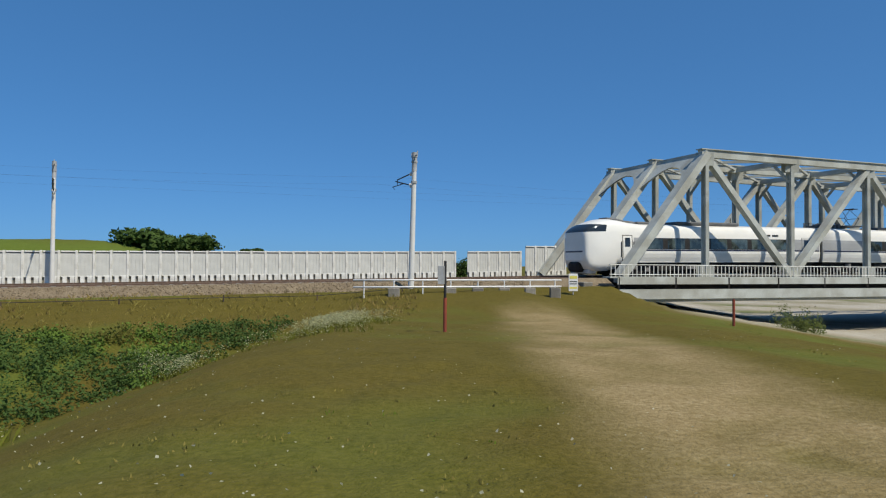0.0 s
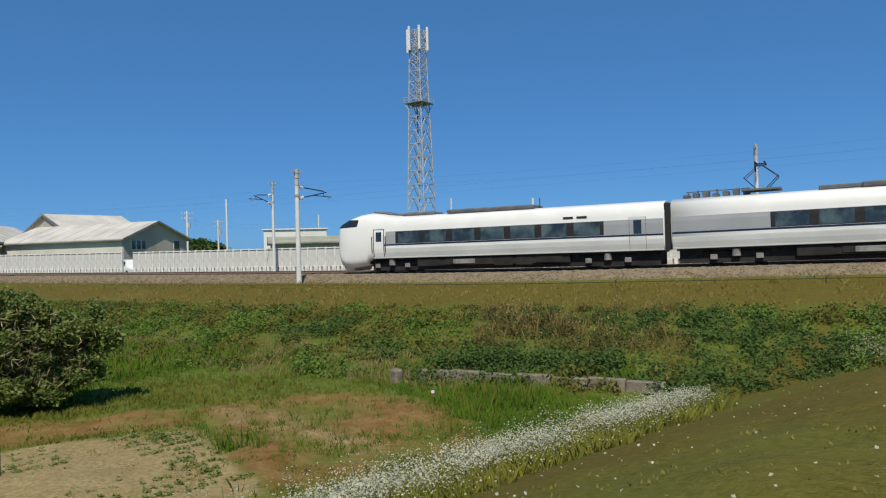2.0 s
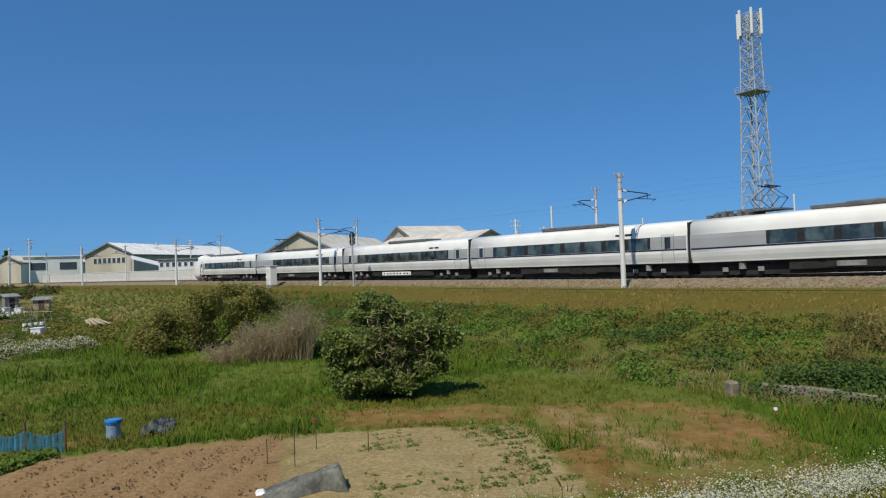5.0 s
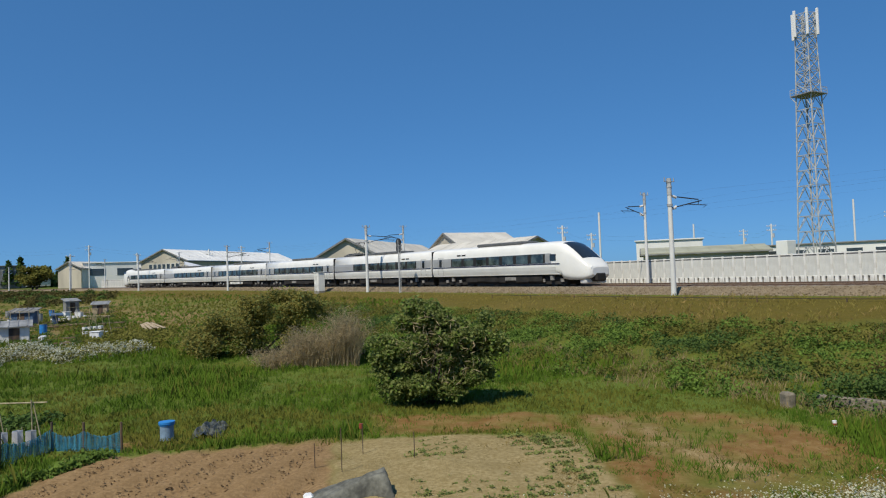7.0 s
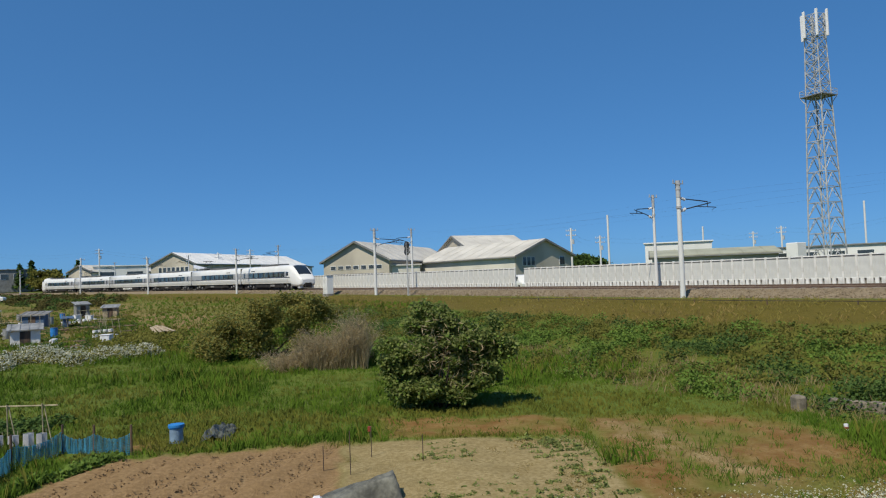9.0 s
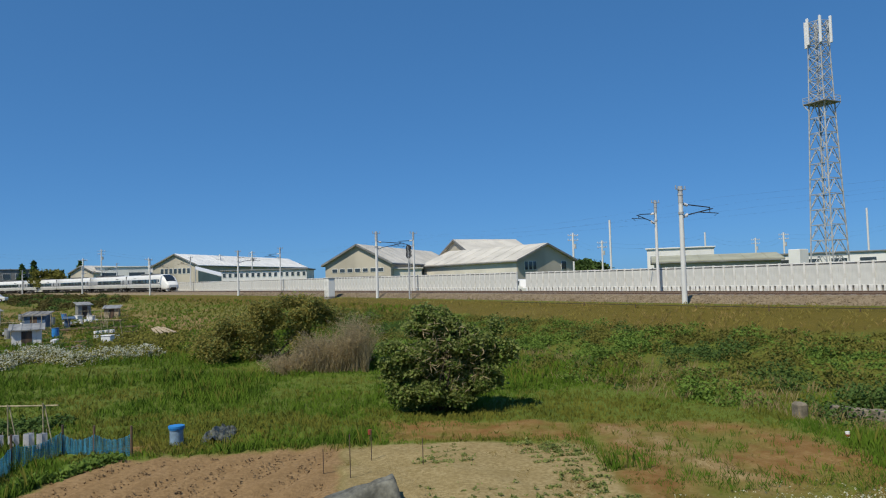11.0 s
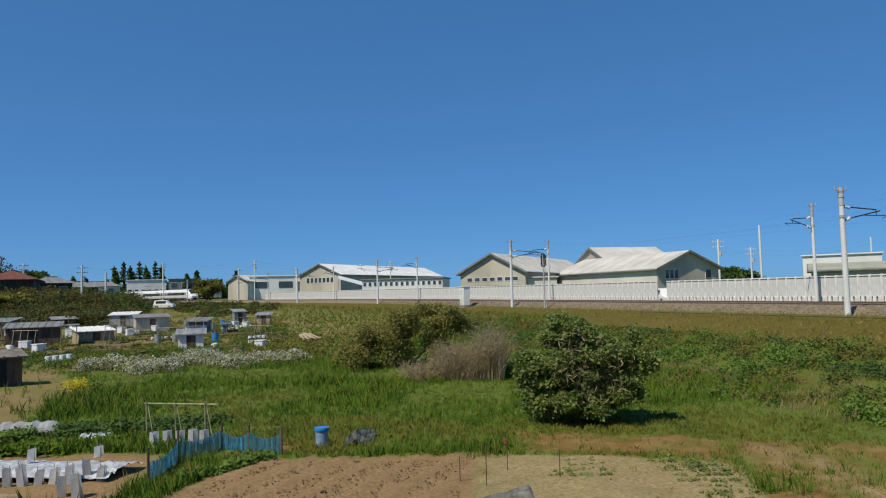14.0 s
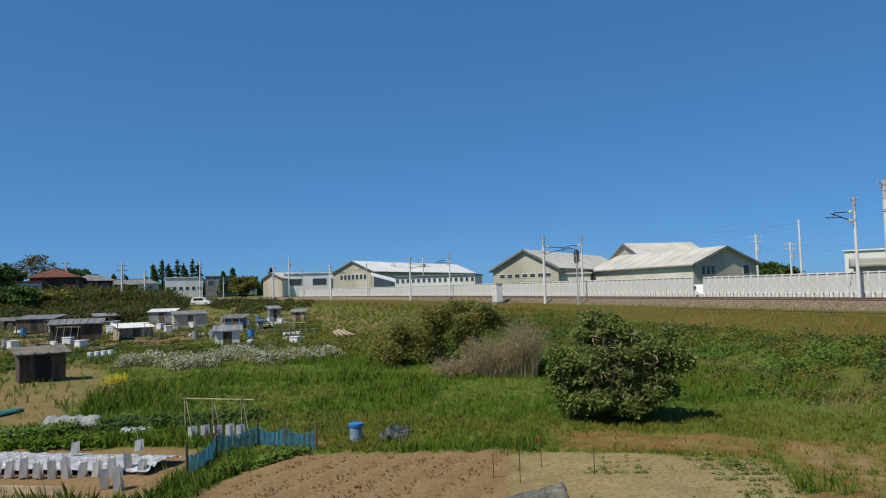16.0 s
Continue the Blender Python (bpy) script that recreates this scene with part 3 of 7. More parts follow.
def build_mast(s, off, reach, high=7.25, arms=True, lean=0.0, slim=1.0):
    """A railway mast: tapered concrete pole, top cap, cantilever over the track."""
    p, d = along(s, off)
    base = p.z - 0.85
    p = Vector((p.x, p.y, min(base, ground_z(p.x, p.y)) - 0.05))
    top = base + high
    ang = math.atan2(d.y, d.x)
    th = thing("catenary_mast", "pale concrete railway mast with dark steel cantilever arms", "railway mast", Matrix.Translation(p) @ Matrix.Rotation(ang, 4, "Z") @ Matrix.Rotation(radians(lean), 4, "Y"), "masts along the railway")
    h = top - p.z
    bm = bmesh.new()
    bar(bm, (0, 0, 0), (0, 0, h), 0.33 * slim, sides=14, w2=0.24 * slim)
    part("pole", bm, CONCRETE_POLE, th)
    bm = bmesh.new()
    bar(bm, (0, 0, h - 0.95), (0, 0, h + 0.06), 0.285 * slim, sides=12)
    clamp = bars(((0, 0, h - 1.62), (0, 0, h - 1.48), 0.33 * slim), sides=12)
    part("clamp", clamp, GALV, th)
    for z in (h - 0.15, h - 0.45):
        bar(bm, (0, 0, z - 0.05), (0, 0, z + 0.05), 0.33 * slim, sides=12)
    bar(bm, (0, -0.5, h - 0.12), (0, 0.45, h - 0.12), 0.05)
    bar(bm, (0, -0.45, h - 0.12), (0, -0.45, h + 0.1), 0.06, sides=8)
    bar(bm, (0, 0.40, h - 0.12), (0, 0.40, h + 0.1), 0.06, sides=8)
    part("head", bm, GALV, th)
    if arms:
        # the line's left side is -y of its heading; reach is towards the tracks
        k = -1 if reach > 0 else 1
        L = abs(reach)
        zt, zb = h - 1.0, h - 1.75
        bm = bmesh.new()
        bar(bm, (0, 0, zt), (0, k * (L - 0.3), zt - 0.12), 0.07, sides=8)
        bar(bm, (0, 0, zb), (0, k * L, zt - 0.18), 0.07, sides=8)
        bar(bm, (0, k * L * 0.55, zt - 0.45), (0, k * (L + 0.55), zt - 0.45), 0.05, sides=8)
        bar(bm, (0, k * L * 0.9, zt - 0.14), (0, k * L * 0.9, zt - 0.45), 0.04, sides=6)
        bar(bm, (0, k * (L + 0.5), zt - 0.45), (0, k * (L + 0.15), zt - 0.62), 0.03, sides=6)
        part("cantilever", bm, DARK, th, "dark steel cantilever")
        for z in (zt, zb):
            bm = bmesh.new()
            bar(bm, (0, k * 0.2, z), (0, k * 0.55, z), 0.08, sides=8)
            for i in range(4):
                y = k * (0.24 + i * 0.09)
                bar(bm, (0, y, z - 0.02 * i * (1 if z == zt else -8 / 4)), (0, y + k * 0.05, z - 0.02 * i * (1 if z == zt else -2)), 0.17, sides=10)
            part("insulator", bm, WHITE_PLASTIC, th, "white ribbed insulator")
    return th


def wire(points, r, name="overhead_wire", label="thin dark overhead railway wire", cat="wire", sag=0.0):
    cu = bpy.data.curves.new(name, "CURVE")
    cu.dimensions = "3D"
    cu.bevel_depth, cu.bevel_resolution = r, 1
    for a, b in zip(points, points[1:]):
        sp = cu.splines.new("POLY")
        sp.points.add(8)
        for i in range(9):
            t = i / 8
            p = Vector(a).lerp(Vector(b), t) - Vector((0, 0, sag * 4 * t * (1 - t)))
            sp.points[i].co = (*p, 1)
    cu.materials.append(DARK)
    ob = new(name, cu)
    return tagged(ob, label, cat)


build_track()
build_fence()
NEAR_MASTS = [(67.3, 7.7), (110.1, 7.3), (148.5, 7.25), (189.1, 7.1), (227.9, 7.1), (265, 6.9), (302, 6.9)]
FAR_MASTS = [(84.6, 6.8), (120.3, 7.2), (156.5, 7.2), (195.2, 7.2), (232, 7.1), (270, 7)]
for i, (s, h) in enumerate(NEAR_MASTS):
    build_mast(s, -2.2, 3.0, h, lean=-1.2 if i == 0 else 0.0)
for s, h in FAR_MASTS:
    build_mast(s, 7.7, -2.2, h + 0.75, slim=0.8)
for off in (TRACK_OFF, TRACK2_OFF):
    pts = [along(s, off)[0] for s in (20, 67, 110, 148, 189, 228, 265, 302)]
    wire([p + Vector((0, 0, 5.1)) for p in pts], 0.002)
    wire([p + Vector((0, 0, 6.0)) for p in pts], 0.002, sag=0.5)

# low cable on short stakes along the bank's shoulder
cs = thing("trackside_cable", "dark cable on short stakes beside the track", "cable")
pts = [along(s_, -3.9)[0] for s_ in np.arange(64, 130, 4.4)]
pts = [Vector((p.x, p.y, ground_z(p.x, p.y))) for p in pts]
for i, p in enumerate(pts):
    part("stake", bars(((p.x, p.y, p.z - 0.2), (p.x, p.y, p.z + 0.26 + 0.08 * (i % 3 == 0)), 0.06), sides=6), WOOD_DARK, cs)
for a, b in zip(pts, pts[1:]):
    part("cable", bars(((a.x, a.y, a.z + 0.22), (b.x, b.y, b.z + 0.22), 0.03), sides=5), DARK, cs)

# ---- train ----
CAR_L, CAR_PITCH, HALF_W = 20.1, 20.4, 1.45


def section(x, half=HALF_W, floor=0.88, shoulder=2.95, roof=3.48, n=10):
    """A body section at x: straight sides with a slight tuck-under, rounded roof."""
    tall = shoulder - floor
    wall = [(0.93, 0.0), (0.985, 0.169), (1.0, 0.275), (0.99, 0.686), (0.95, 0.903)]
    pts = [(x, -half * w, floor + tall * f) for w, f in wall]
    for i in range(n + 1):
        a = math.pi * (0.06 + 0.88 * i / n)
        pts.append((x, -math.cos(a) * half * 0.93, shoulder + (roof - shoulder) * math.sin(a) ** 0.62))
    pts += [(x, half * w, floor + tall * f) for w, f in wall[::-1]]
    return pts


def scaled(x, wide, floor, shoulder, roof):
    return section(x, HALF_W * wide, floor, shoulder, roof)


def side_strip(x0, x1, z0, z1, out, thick=0.02, sides=(-1, 1)):
    """Boxes on both sides of the body that stand proud of the wall by out."""
    bm = bmesh.new()
    for k in sides:
        def yw(z):
            return k * (HALF_W * float(np.interp(z, (0.88, 1.23, 1.45, 2.3, 2.75), (0.93, 0.985, 1.0, 0.99, 0.95))))
        zs = sorted({z0, z1} | {k_ for k_ in (1.23, 1.449, 2.3, 2.749) if z0 < k_ < z1})
        inner = [(yw(z) - k * thick, z) for z in zs]
        outer = [(yw(z) + k * out, z) for z in zs]
        ring = inner + outer[::-1]
        ra, rb = [bm.verts.new((x0, y, z)) for y, z in ring], [bm.verts.new((x1, y, z)) for y, z in ring]
        n = len(ring)
        for i in range(n):
            bm.faces.new((ra[i], ra[(i + 1) % n], rb[(i + 1) % n], rb[i]))
        bm.faces.new(ra[::-1])
        bm.faces.new(rb)
    bmesh.ops.recalc_face_normals(bm, faces=bm.faces)
    return bm


def on_sides(name, x0, x1, z0, z1, out, mat, parent, label=""):
    return [part(name, side_strip(x0, x1, z0, z1, out, sides=(k,)), mat, parent, label) for k in (-1, 1)]


def build_bogie(car, x):
    bg = part("bogie", boxes((x - 1.5, -1.05, 0.42, x + 1.5, -0.85, 0.72), (x - 1.5, 0.85, 0.42, x + 1.5, 1.05, 0.72), (x - 0.3, -1.0, 0.5, x + 0.3, 1.0, 0.85), (x - 1.9, -1.1, 0.55, x - 1.55, 1.1, 0.8), (x + 1.55, -1.1, 0.55, x + 1.9, 1.1, 0.8), bevel=0.03), UNDER, car)
    for dx in (-1.05, 1.05):
        bm = bmesh.new()
        for y in (-0.56, 0.56):
            bar(bm, (x + dx, y - 0.065, 0.43), (x + dx, y + 0.065, 0.43), 0.86, sides=24)
        bar(bm, (x + dx, -0.95, 0.43), (x + dx, 0.95, 0.43), 0.16, sides=10)
        part("wheelset", bm, UNDER, bg)
    for y in (-1.09, 1.09):
        for dx in (-1.05, 1.05):
            part("axle_box", boxes((x + dx - 0.17, y - 0.06, 0.30, x + dx + 0.17, y + 0.06, 0.56), bevel=0.02), UNDER_PALE, bg, "pale dusty axle box")
        part("air_spring", bars(((x, y, 0.45), (x, y, 0.8), 0.42), sides=12), UNDER_PALE, bg, "pale dusty air spring")


def build_pantograph(car, x):
    pg = part("pantograph", boxes((x - 0.9, -0.8, 3.62, x + 0.9, 0.8, 3.72), bevel=0.02), ROOF_GEAR, car, "raised diamond pantograph")
    bm = bmesh.new()
    for y in (-0.55, 0.55):
        for k in (-1, 1):
            bar(bm, (x + k * 0.25, y, 3.74), (x + k * 0.78, y * 0.9, 4.3), 0.045, sides=6)
            bar(bm, (x + k * 0.78, y * 0.9, 4.3), (x, y * 0.6, 4.95), 0.035, sides=6)
    for k in (-1, 1):
        bar(bm, (x + k * 0.78, -0.5, 4.3), (x + k * 0.78, 0.5, 4.3), 0.04, sides=6)
    part("frame", bm, DARK, pg)
    part("contact_shoe", bars(((x - 0.2, -0.85, 5.0), (x - 0.2, 0.85, 5.0), 0.06), ((x + 0.2, -0.85, 5.0), (x + 0.2, 0.85, 5.0), 0.06), ((x - 0.25, -0.4, 4.95), (x + 0.25, -0.4, 4.95), 0.05), ((x - 0.25, 0.4, 4.95), (x + 0.25, 0.4, 4.95), 0.05)), DARK, pg)


def build_car(kind):
    """A coach along x, its front towards +x, rails at z 0. kind: blunt, sloped (end cars), power, plain, vented."""
    label = {"blunt": "white express train end car with a blunt rounded cab", "sloped": "white express train end car with a sloping black-glazed nose",
             "power": "white express coach with a raised pantograph and grey window band", "plain": "white express coach with grey window band and blue line",
             "vented": "white express coach with a white equipment case under its floor"}[kind]
    car = thing("train_car", label, "train car", group="coaches of the express train")
    h = CAR_L / 2
    cab = kind in ("blunt", "sloped")
    rings = [section(-h), section(-h + 0.02)]
    body_end = h - (4.6 if cab else 0)
    rings += [section(x) for x in np.linspace(-h + 2, body_end, 5)]
    if kind == "blunt":
        rings += [scaled(h - 3.6, 1.0, 0.88, 3.0, 3.58), scaled(h - 2.9, 1.0, 0.87, 3.06, 3.70), scaled(h - 2.35, 1.0, 0.85, 3.08, 3.77), scaled(h - 2.15, 1.0, 0.50, 3.08, 3.78), scaled(h - 1.5, 0.995, 0.38, 3.05, 3.72), scaled(h - 1.0, 0.985, 0.36, 3.0, 3.58),
                  scaled(h - 0.6, 0.97, 0.40, 2.95, 3.42), scaled(h - 0.3, 0.945, 0.52, 2.90, 3.24), scaled(h - 0.12, 0.91, 0.86, 2.84, 3.08), scaled(h - 0.02, 0.84, 0.98, 2.74, 2.96), scaled(h + 0.03, 0.74, 1.06, 2.62, 2.84)]
    elif kind == "sloped":
        rings += [scaled(h - 3.8, 1.0, 0.88, 2.95, 3.48), scaled(h - 3.0, 0.99, 0.86, 2.86, 3.42), scaled(h - 2.6, 0.98, 0.84, 2.76, 3.32), scaled(h - 2.4, 0.98, 0.55, 2.7, 3.26), scaled(h - 1.8, 0.96, 0.48, 2.42, 2.90), scaled(h - 1.2, 0.93, 0.46, 2.08, 2.46),
                  scaled(h - 0.7, 0.89, 0.48, 1.78, 2.06), scaled(h - 0.3, 0.82, 0.55, 1.52, 1.74), scaled(h - 0.05, 0.72, 0.66, 1.36, 1.52), scaled(h + 0.1, 0.56, 0.8, 1.22, 1.34)]
    skin = loft(rings)
    if cab:
        # the windscreen follows the nose, a little proud of it, cut clean at its edges
        scr = skin.copy()
        if kind == "blunt":
            cuts = (((h - 1.55, 0, 3.1), (-1, 0, -0.25)), ((h, 0, 2.86), (-0.03, 0, -1)), ((h - 0.7, 0, 3.36), (-0.04, 0, 1)))
        else:
            cuts = (((h - 2.75, 0, 0), (-1, 0, 0)), ((h - 0.75, 0, 0), (1, 0, 0)), ((0, 0.92, 0), (0, 1, 0)), ((0, -0.92, 0), (0, -1, 0)), ((0, 0, 1.9), (0, 0, -1)))
        for co_, no_ in cuts:
            bmesh.ops.bisect_plane(scr, geom=scr.verts[:] + scr.edges[:] + scr.faces[:], plane_co=co_, plane_no=no_, clear_outer=True)
        scr.normal_update()
        for v in scr.verts:
            v.co += v.normal * 0.012
        part("windscreen", scr, SCREEN, car, "dark wrap-round windscreen" if kind == "blunt" else "black sloping windscreen", smooth=True)
    body = part("body", skin, WHITE_PAINT, car, smooth=False)
    for p_ in body.data.polygons:
        p_.use_smooth = len(p_.vertices) == 4
    be = h - (3.6 if cab else 0.05)
    on_sides("window_band", -h + 0.06, be, 1.76, 2.52, 0.006, TRAIN_GREY, car, "matt grey window band")
    on_sides("lower_panel", -h + 0.06, be + (0.5 if cab else 0), 0.98, 1.50, 0.006, TRAIN_LOWER, car, "pale grey lower side panel")
    on_sides("stripe", -h + 0.06, be + (0.9 if cab else 0), 1.655, 1.745, 0.009, TRAIN_BLUE, car, "thin dark blue stripe")
    # White strip puts the sun's glint on the tucked-under sill into paint.
    on_sides("sill_glint", -h + 0.06, be + (0.9 if cab else 0), 0.90, 0.965, 0.012, WHITE_PAINT, car, "white line for the sun's glint along the sill")
    # windows: dark glass with darker pillars between
    w0, w1 = (-h + 3.1, be - 0.7) if cab else ((-h + 2.6, h - 4.6) if kind == "power" else (-h + 2.6, h - 2.8))
    nwin = max(5, round((w1 - w0) / 1.95))
    step = (w1 - w0) / nwin
    on_sides("window_surround", w0, w1, 1.77, 2.50, 0.011, BELLOWS, car, "black window surround")
    for i in range(nwin):
        on_sides("window", w0 + i * step + 0.2, w0 + (i + 1) * step - 0.2, 1.79, 2.48, 0.016, GLASS, car)
    # doors with small window
    for x in ([-h + 1.35] if cab else [-h + 1.35, h - 1.35] if kind in ("plain", "vented") else [-h + 1.35]):
        for k, dr in zip((-1, 1), on_sides("door", x - 0.42, x + 0.42, 0.95, 2.66, 0.003, TRAIN_LOWER, car)):
            part("door_window", side_strip(x - 0.2, x + 0.2, 1.78, 2.48, 0.02, sides=(k,)), SCREEN, dr)
            for u in (-0.43, 0.41):
                part("door_seam", side_strip(x + u, x + u + 0.02, 0.95, 2.64, 0.013, sides=(k,)), ROOF_GEAR, dr)
    if cab:
        x = h - 3.1
        for k, fr in zip((-1, 1), () if kind == "sloped" else on_sides("cab_door", x - 0.34, x + 0.34, 1.0, 2.62, 0.014, WHITE_PAINT, car)):
            for u in (-0.39, 0.345):
                part("door_seam", side_strip(x + u, x + u + 0.045, 1.0, 2.64, 0.016, sides=(k,)), BELLOWS, fr)
            part("door_window", side_strip(x - 0.2, x + 0.2, 1.92, 2.5, 0.02, sides=(k,)), SCREEN, fr)
            part("door_seam", side_strip(x - 0.39, x + 0.39, 2.64, 2.68, 0.016, sides=(k,)), BELLOWS, fr)
            for u in (-0.5, 0.46):
                part("handrail", side_strip(x + u, x + u + 0.04, 1.25, 2.25, 0.05, 0.01, sides=(k,)), DARK, fr)
        if kind == "blunt":
            part("nose_line", boxes((h - 0.12, -1.02, 1.55, h + 0.045, 1.02, 1.68), bevel=0.03), TRAIN_BLUE, car)
        else:
            on_sides("cab_window", h - 3.75, h - 3.1, 1.95, 2.45, 0.02, SCREEN, car)
        part("coupler_cover", boxes((h - 0.7, -0.55, 0.30, h + 0.18, 0.55, 0.95), bevel=0.12), UNDER, car)
        part("snow_plough", boxes((h - 1.0, -1.1, 0.16, h - 0.35, 1.1, 0.5), bevel=0.08), TRAIN_LOWER, car)
        for y in (-0.85, 0.85):
            part("headlight", bars(((h - 0.3, y, 1.3), (h + 0.04, y * 0.95, 1.3), 0.2), sides=12), WHITE_PLASTIC, car)
    else:
        part("gangway", boxes((h - 0.02, -0.55, 0.95, h + 0.2, 0.55, 3.1), bevel=0.04), BELLOWS, car)
    part("gangway", boxes((-h - 0.25, -1.38, 0.9, -h + 0.02, 1.38, 3.3), bevel=0.04), BELLOWS, car)
    # roof equipment
    if kind == "blunt":
        part("air_conditioner", boxes((-2.9, -0.95, 3.42, 2.5, 0.95, 3.66), bevel=0.07), ROOF_GEAR, car)
        part("cab_vent", boxes((h - 6.6, -0.7, 3.42, h - 4.4, 0.7, 3.62), bevel=0.07), ROOF_GEAR, car)
        part("roof_fairing", loft([[(x, -0.5, z - 0.1), (x, 0.5, z - 0.1), (x, 0.42, z), (x, -0.42, z)] for x, z in ((h - 4.6, 3.60), (h - 3.6, 3.68), (h - 2.9, 3.82), (h - 2.2, 3.86))]), ROOF_GEAR, car)
        part("antenna", bars(((-3.0, 0, 3.4), (-3.0, 0, 4.05), 0.05), sides=6), DARK, car)
    elif kind == "power":
        part("air_conditioner", boxes((-3.6, -0.95, 3.42, 1.6, 0.95, 3.68), bevel=0.07), ROOF_GEAR, car)
        build_pantograph(car, h - 4.2)
        bm = bmesh.new()
        rng = np.random.default_rng(3)
        for i in range(7):
            x = h - 0.6 - i * 0.48
            box(bm, x - 0.16, -0.5 + 0.2 * (i % 2), 3.46, x + 0.12, 0.4, 3.66 + 0.08 * (i % 3), bevel=0.03)
            bar(bm, (x, -0.7, 3.5), (x, -0.7, 3.82 + 0.1 * (i % 2)), 0.10, sides=8)
        bar(bm, (h - 0.5, -0.7, 3.86), (h - 3.6, -0.7, 3.86), 0.05, sides=6)
        part("roof_switchgear", bm, ROOF_GEAR, car)
        part("roof_box", boxes((h - 8.6, -0.8, 3.44, h - 6.7, 0.8, 3.64), bevel=0.04), ROOF_GEAR, car)
    else:
        part("air_conditioner", boxes((-3.6, -0.95, 3.42, 2.4, 0.95, 3.67), bevel=0.07), ROOF_GEAR, car)
    on_sides("louvre", -h + 4.0, -h + 4.55, 2.72, 2.83, 0.03, BELLOWS, car)
    on_sides("louvre", -h + 4.75, -h + 5.3, 2.72, 2.83, 0.03, BELLOWS, car)
    # underframe
    bm = bmesh.new()
    rng = np.random.default_rng(len(kind))
    box(bm, -h + 0.2, -1.2, 0.78, h - (2.5 if cab else 0.2), 1.2, 0.92)
    box(bm, -5.0, -1.22, 0.36, 4.4, 1.22, 0.84, bevel=0.03)
    box(bm, -h + 0.3, -1.0, 0.13, h - (2.4 if cab else 0.3), 1.0, 0.80)
    x = -4.6
    while x < 4.4:
        w = rng.uniform(0.7, 1.7)
        box(bm, x, -1.25, rng.uniform(0.28, 0.42), x + w, 1.25, 0.84, bevel=0.03)
        x += w + rng.uniform(0.1, 0.35)
    part("underfloor_box", bm, UNDER, car)
    part("equipment_box", boxes((0.6, -1.28, 0.45, 2.0, 1.28, 0.72), bevel=0.02), UNDER_PALE, car)
    if kind == "vented":
        bx_ = part("battery_box", boxes((-1.7, -1.32, 0.40, 3.0, 1.32, 0.74), bevel=0.03), FENCE_WHITE, car, "white ventilated equipment case")
        for k in (-1, 1):
            for j in range(8):
                part("vent", boxes((-1.3 + j * 0.54, k * 1.325 - 0.01, 0.53, -1.1 + j * 0.54, k * 1.325 + 0.01, 0.65)), BELLOWS, bx_)
    build_bogie(car, -7.05)
    build_bogie(car, 7.05 if not cab else 6.2)
    return car


KINDS = ("blunt", "power", "vented", "plain", "power", "sloped")
FRONT_S, SPEED = 55.4, 26.6
train = []
made = {}
for kd in KINDS:
    train.append(copy_thing(made[kd], Matrix()) if kd in made else build_car(kd))
    made.setdefault(kd, train[-1])

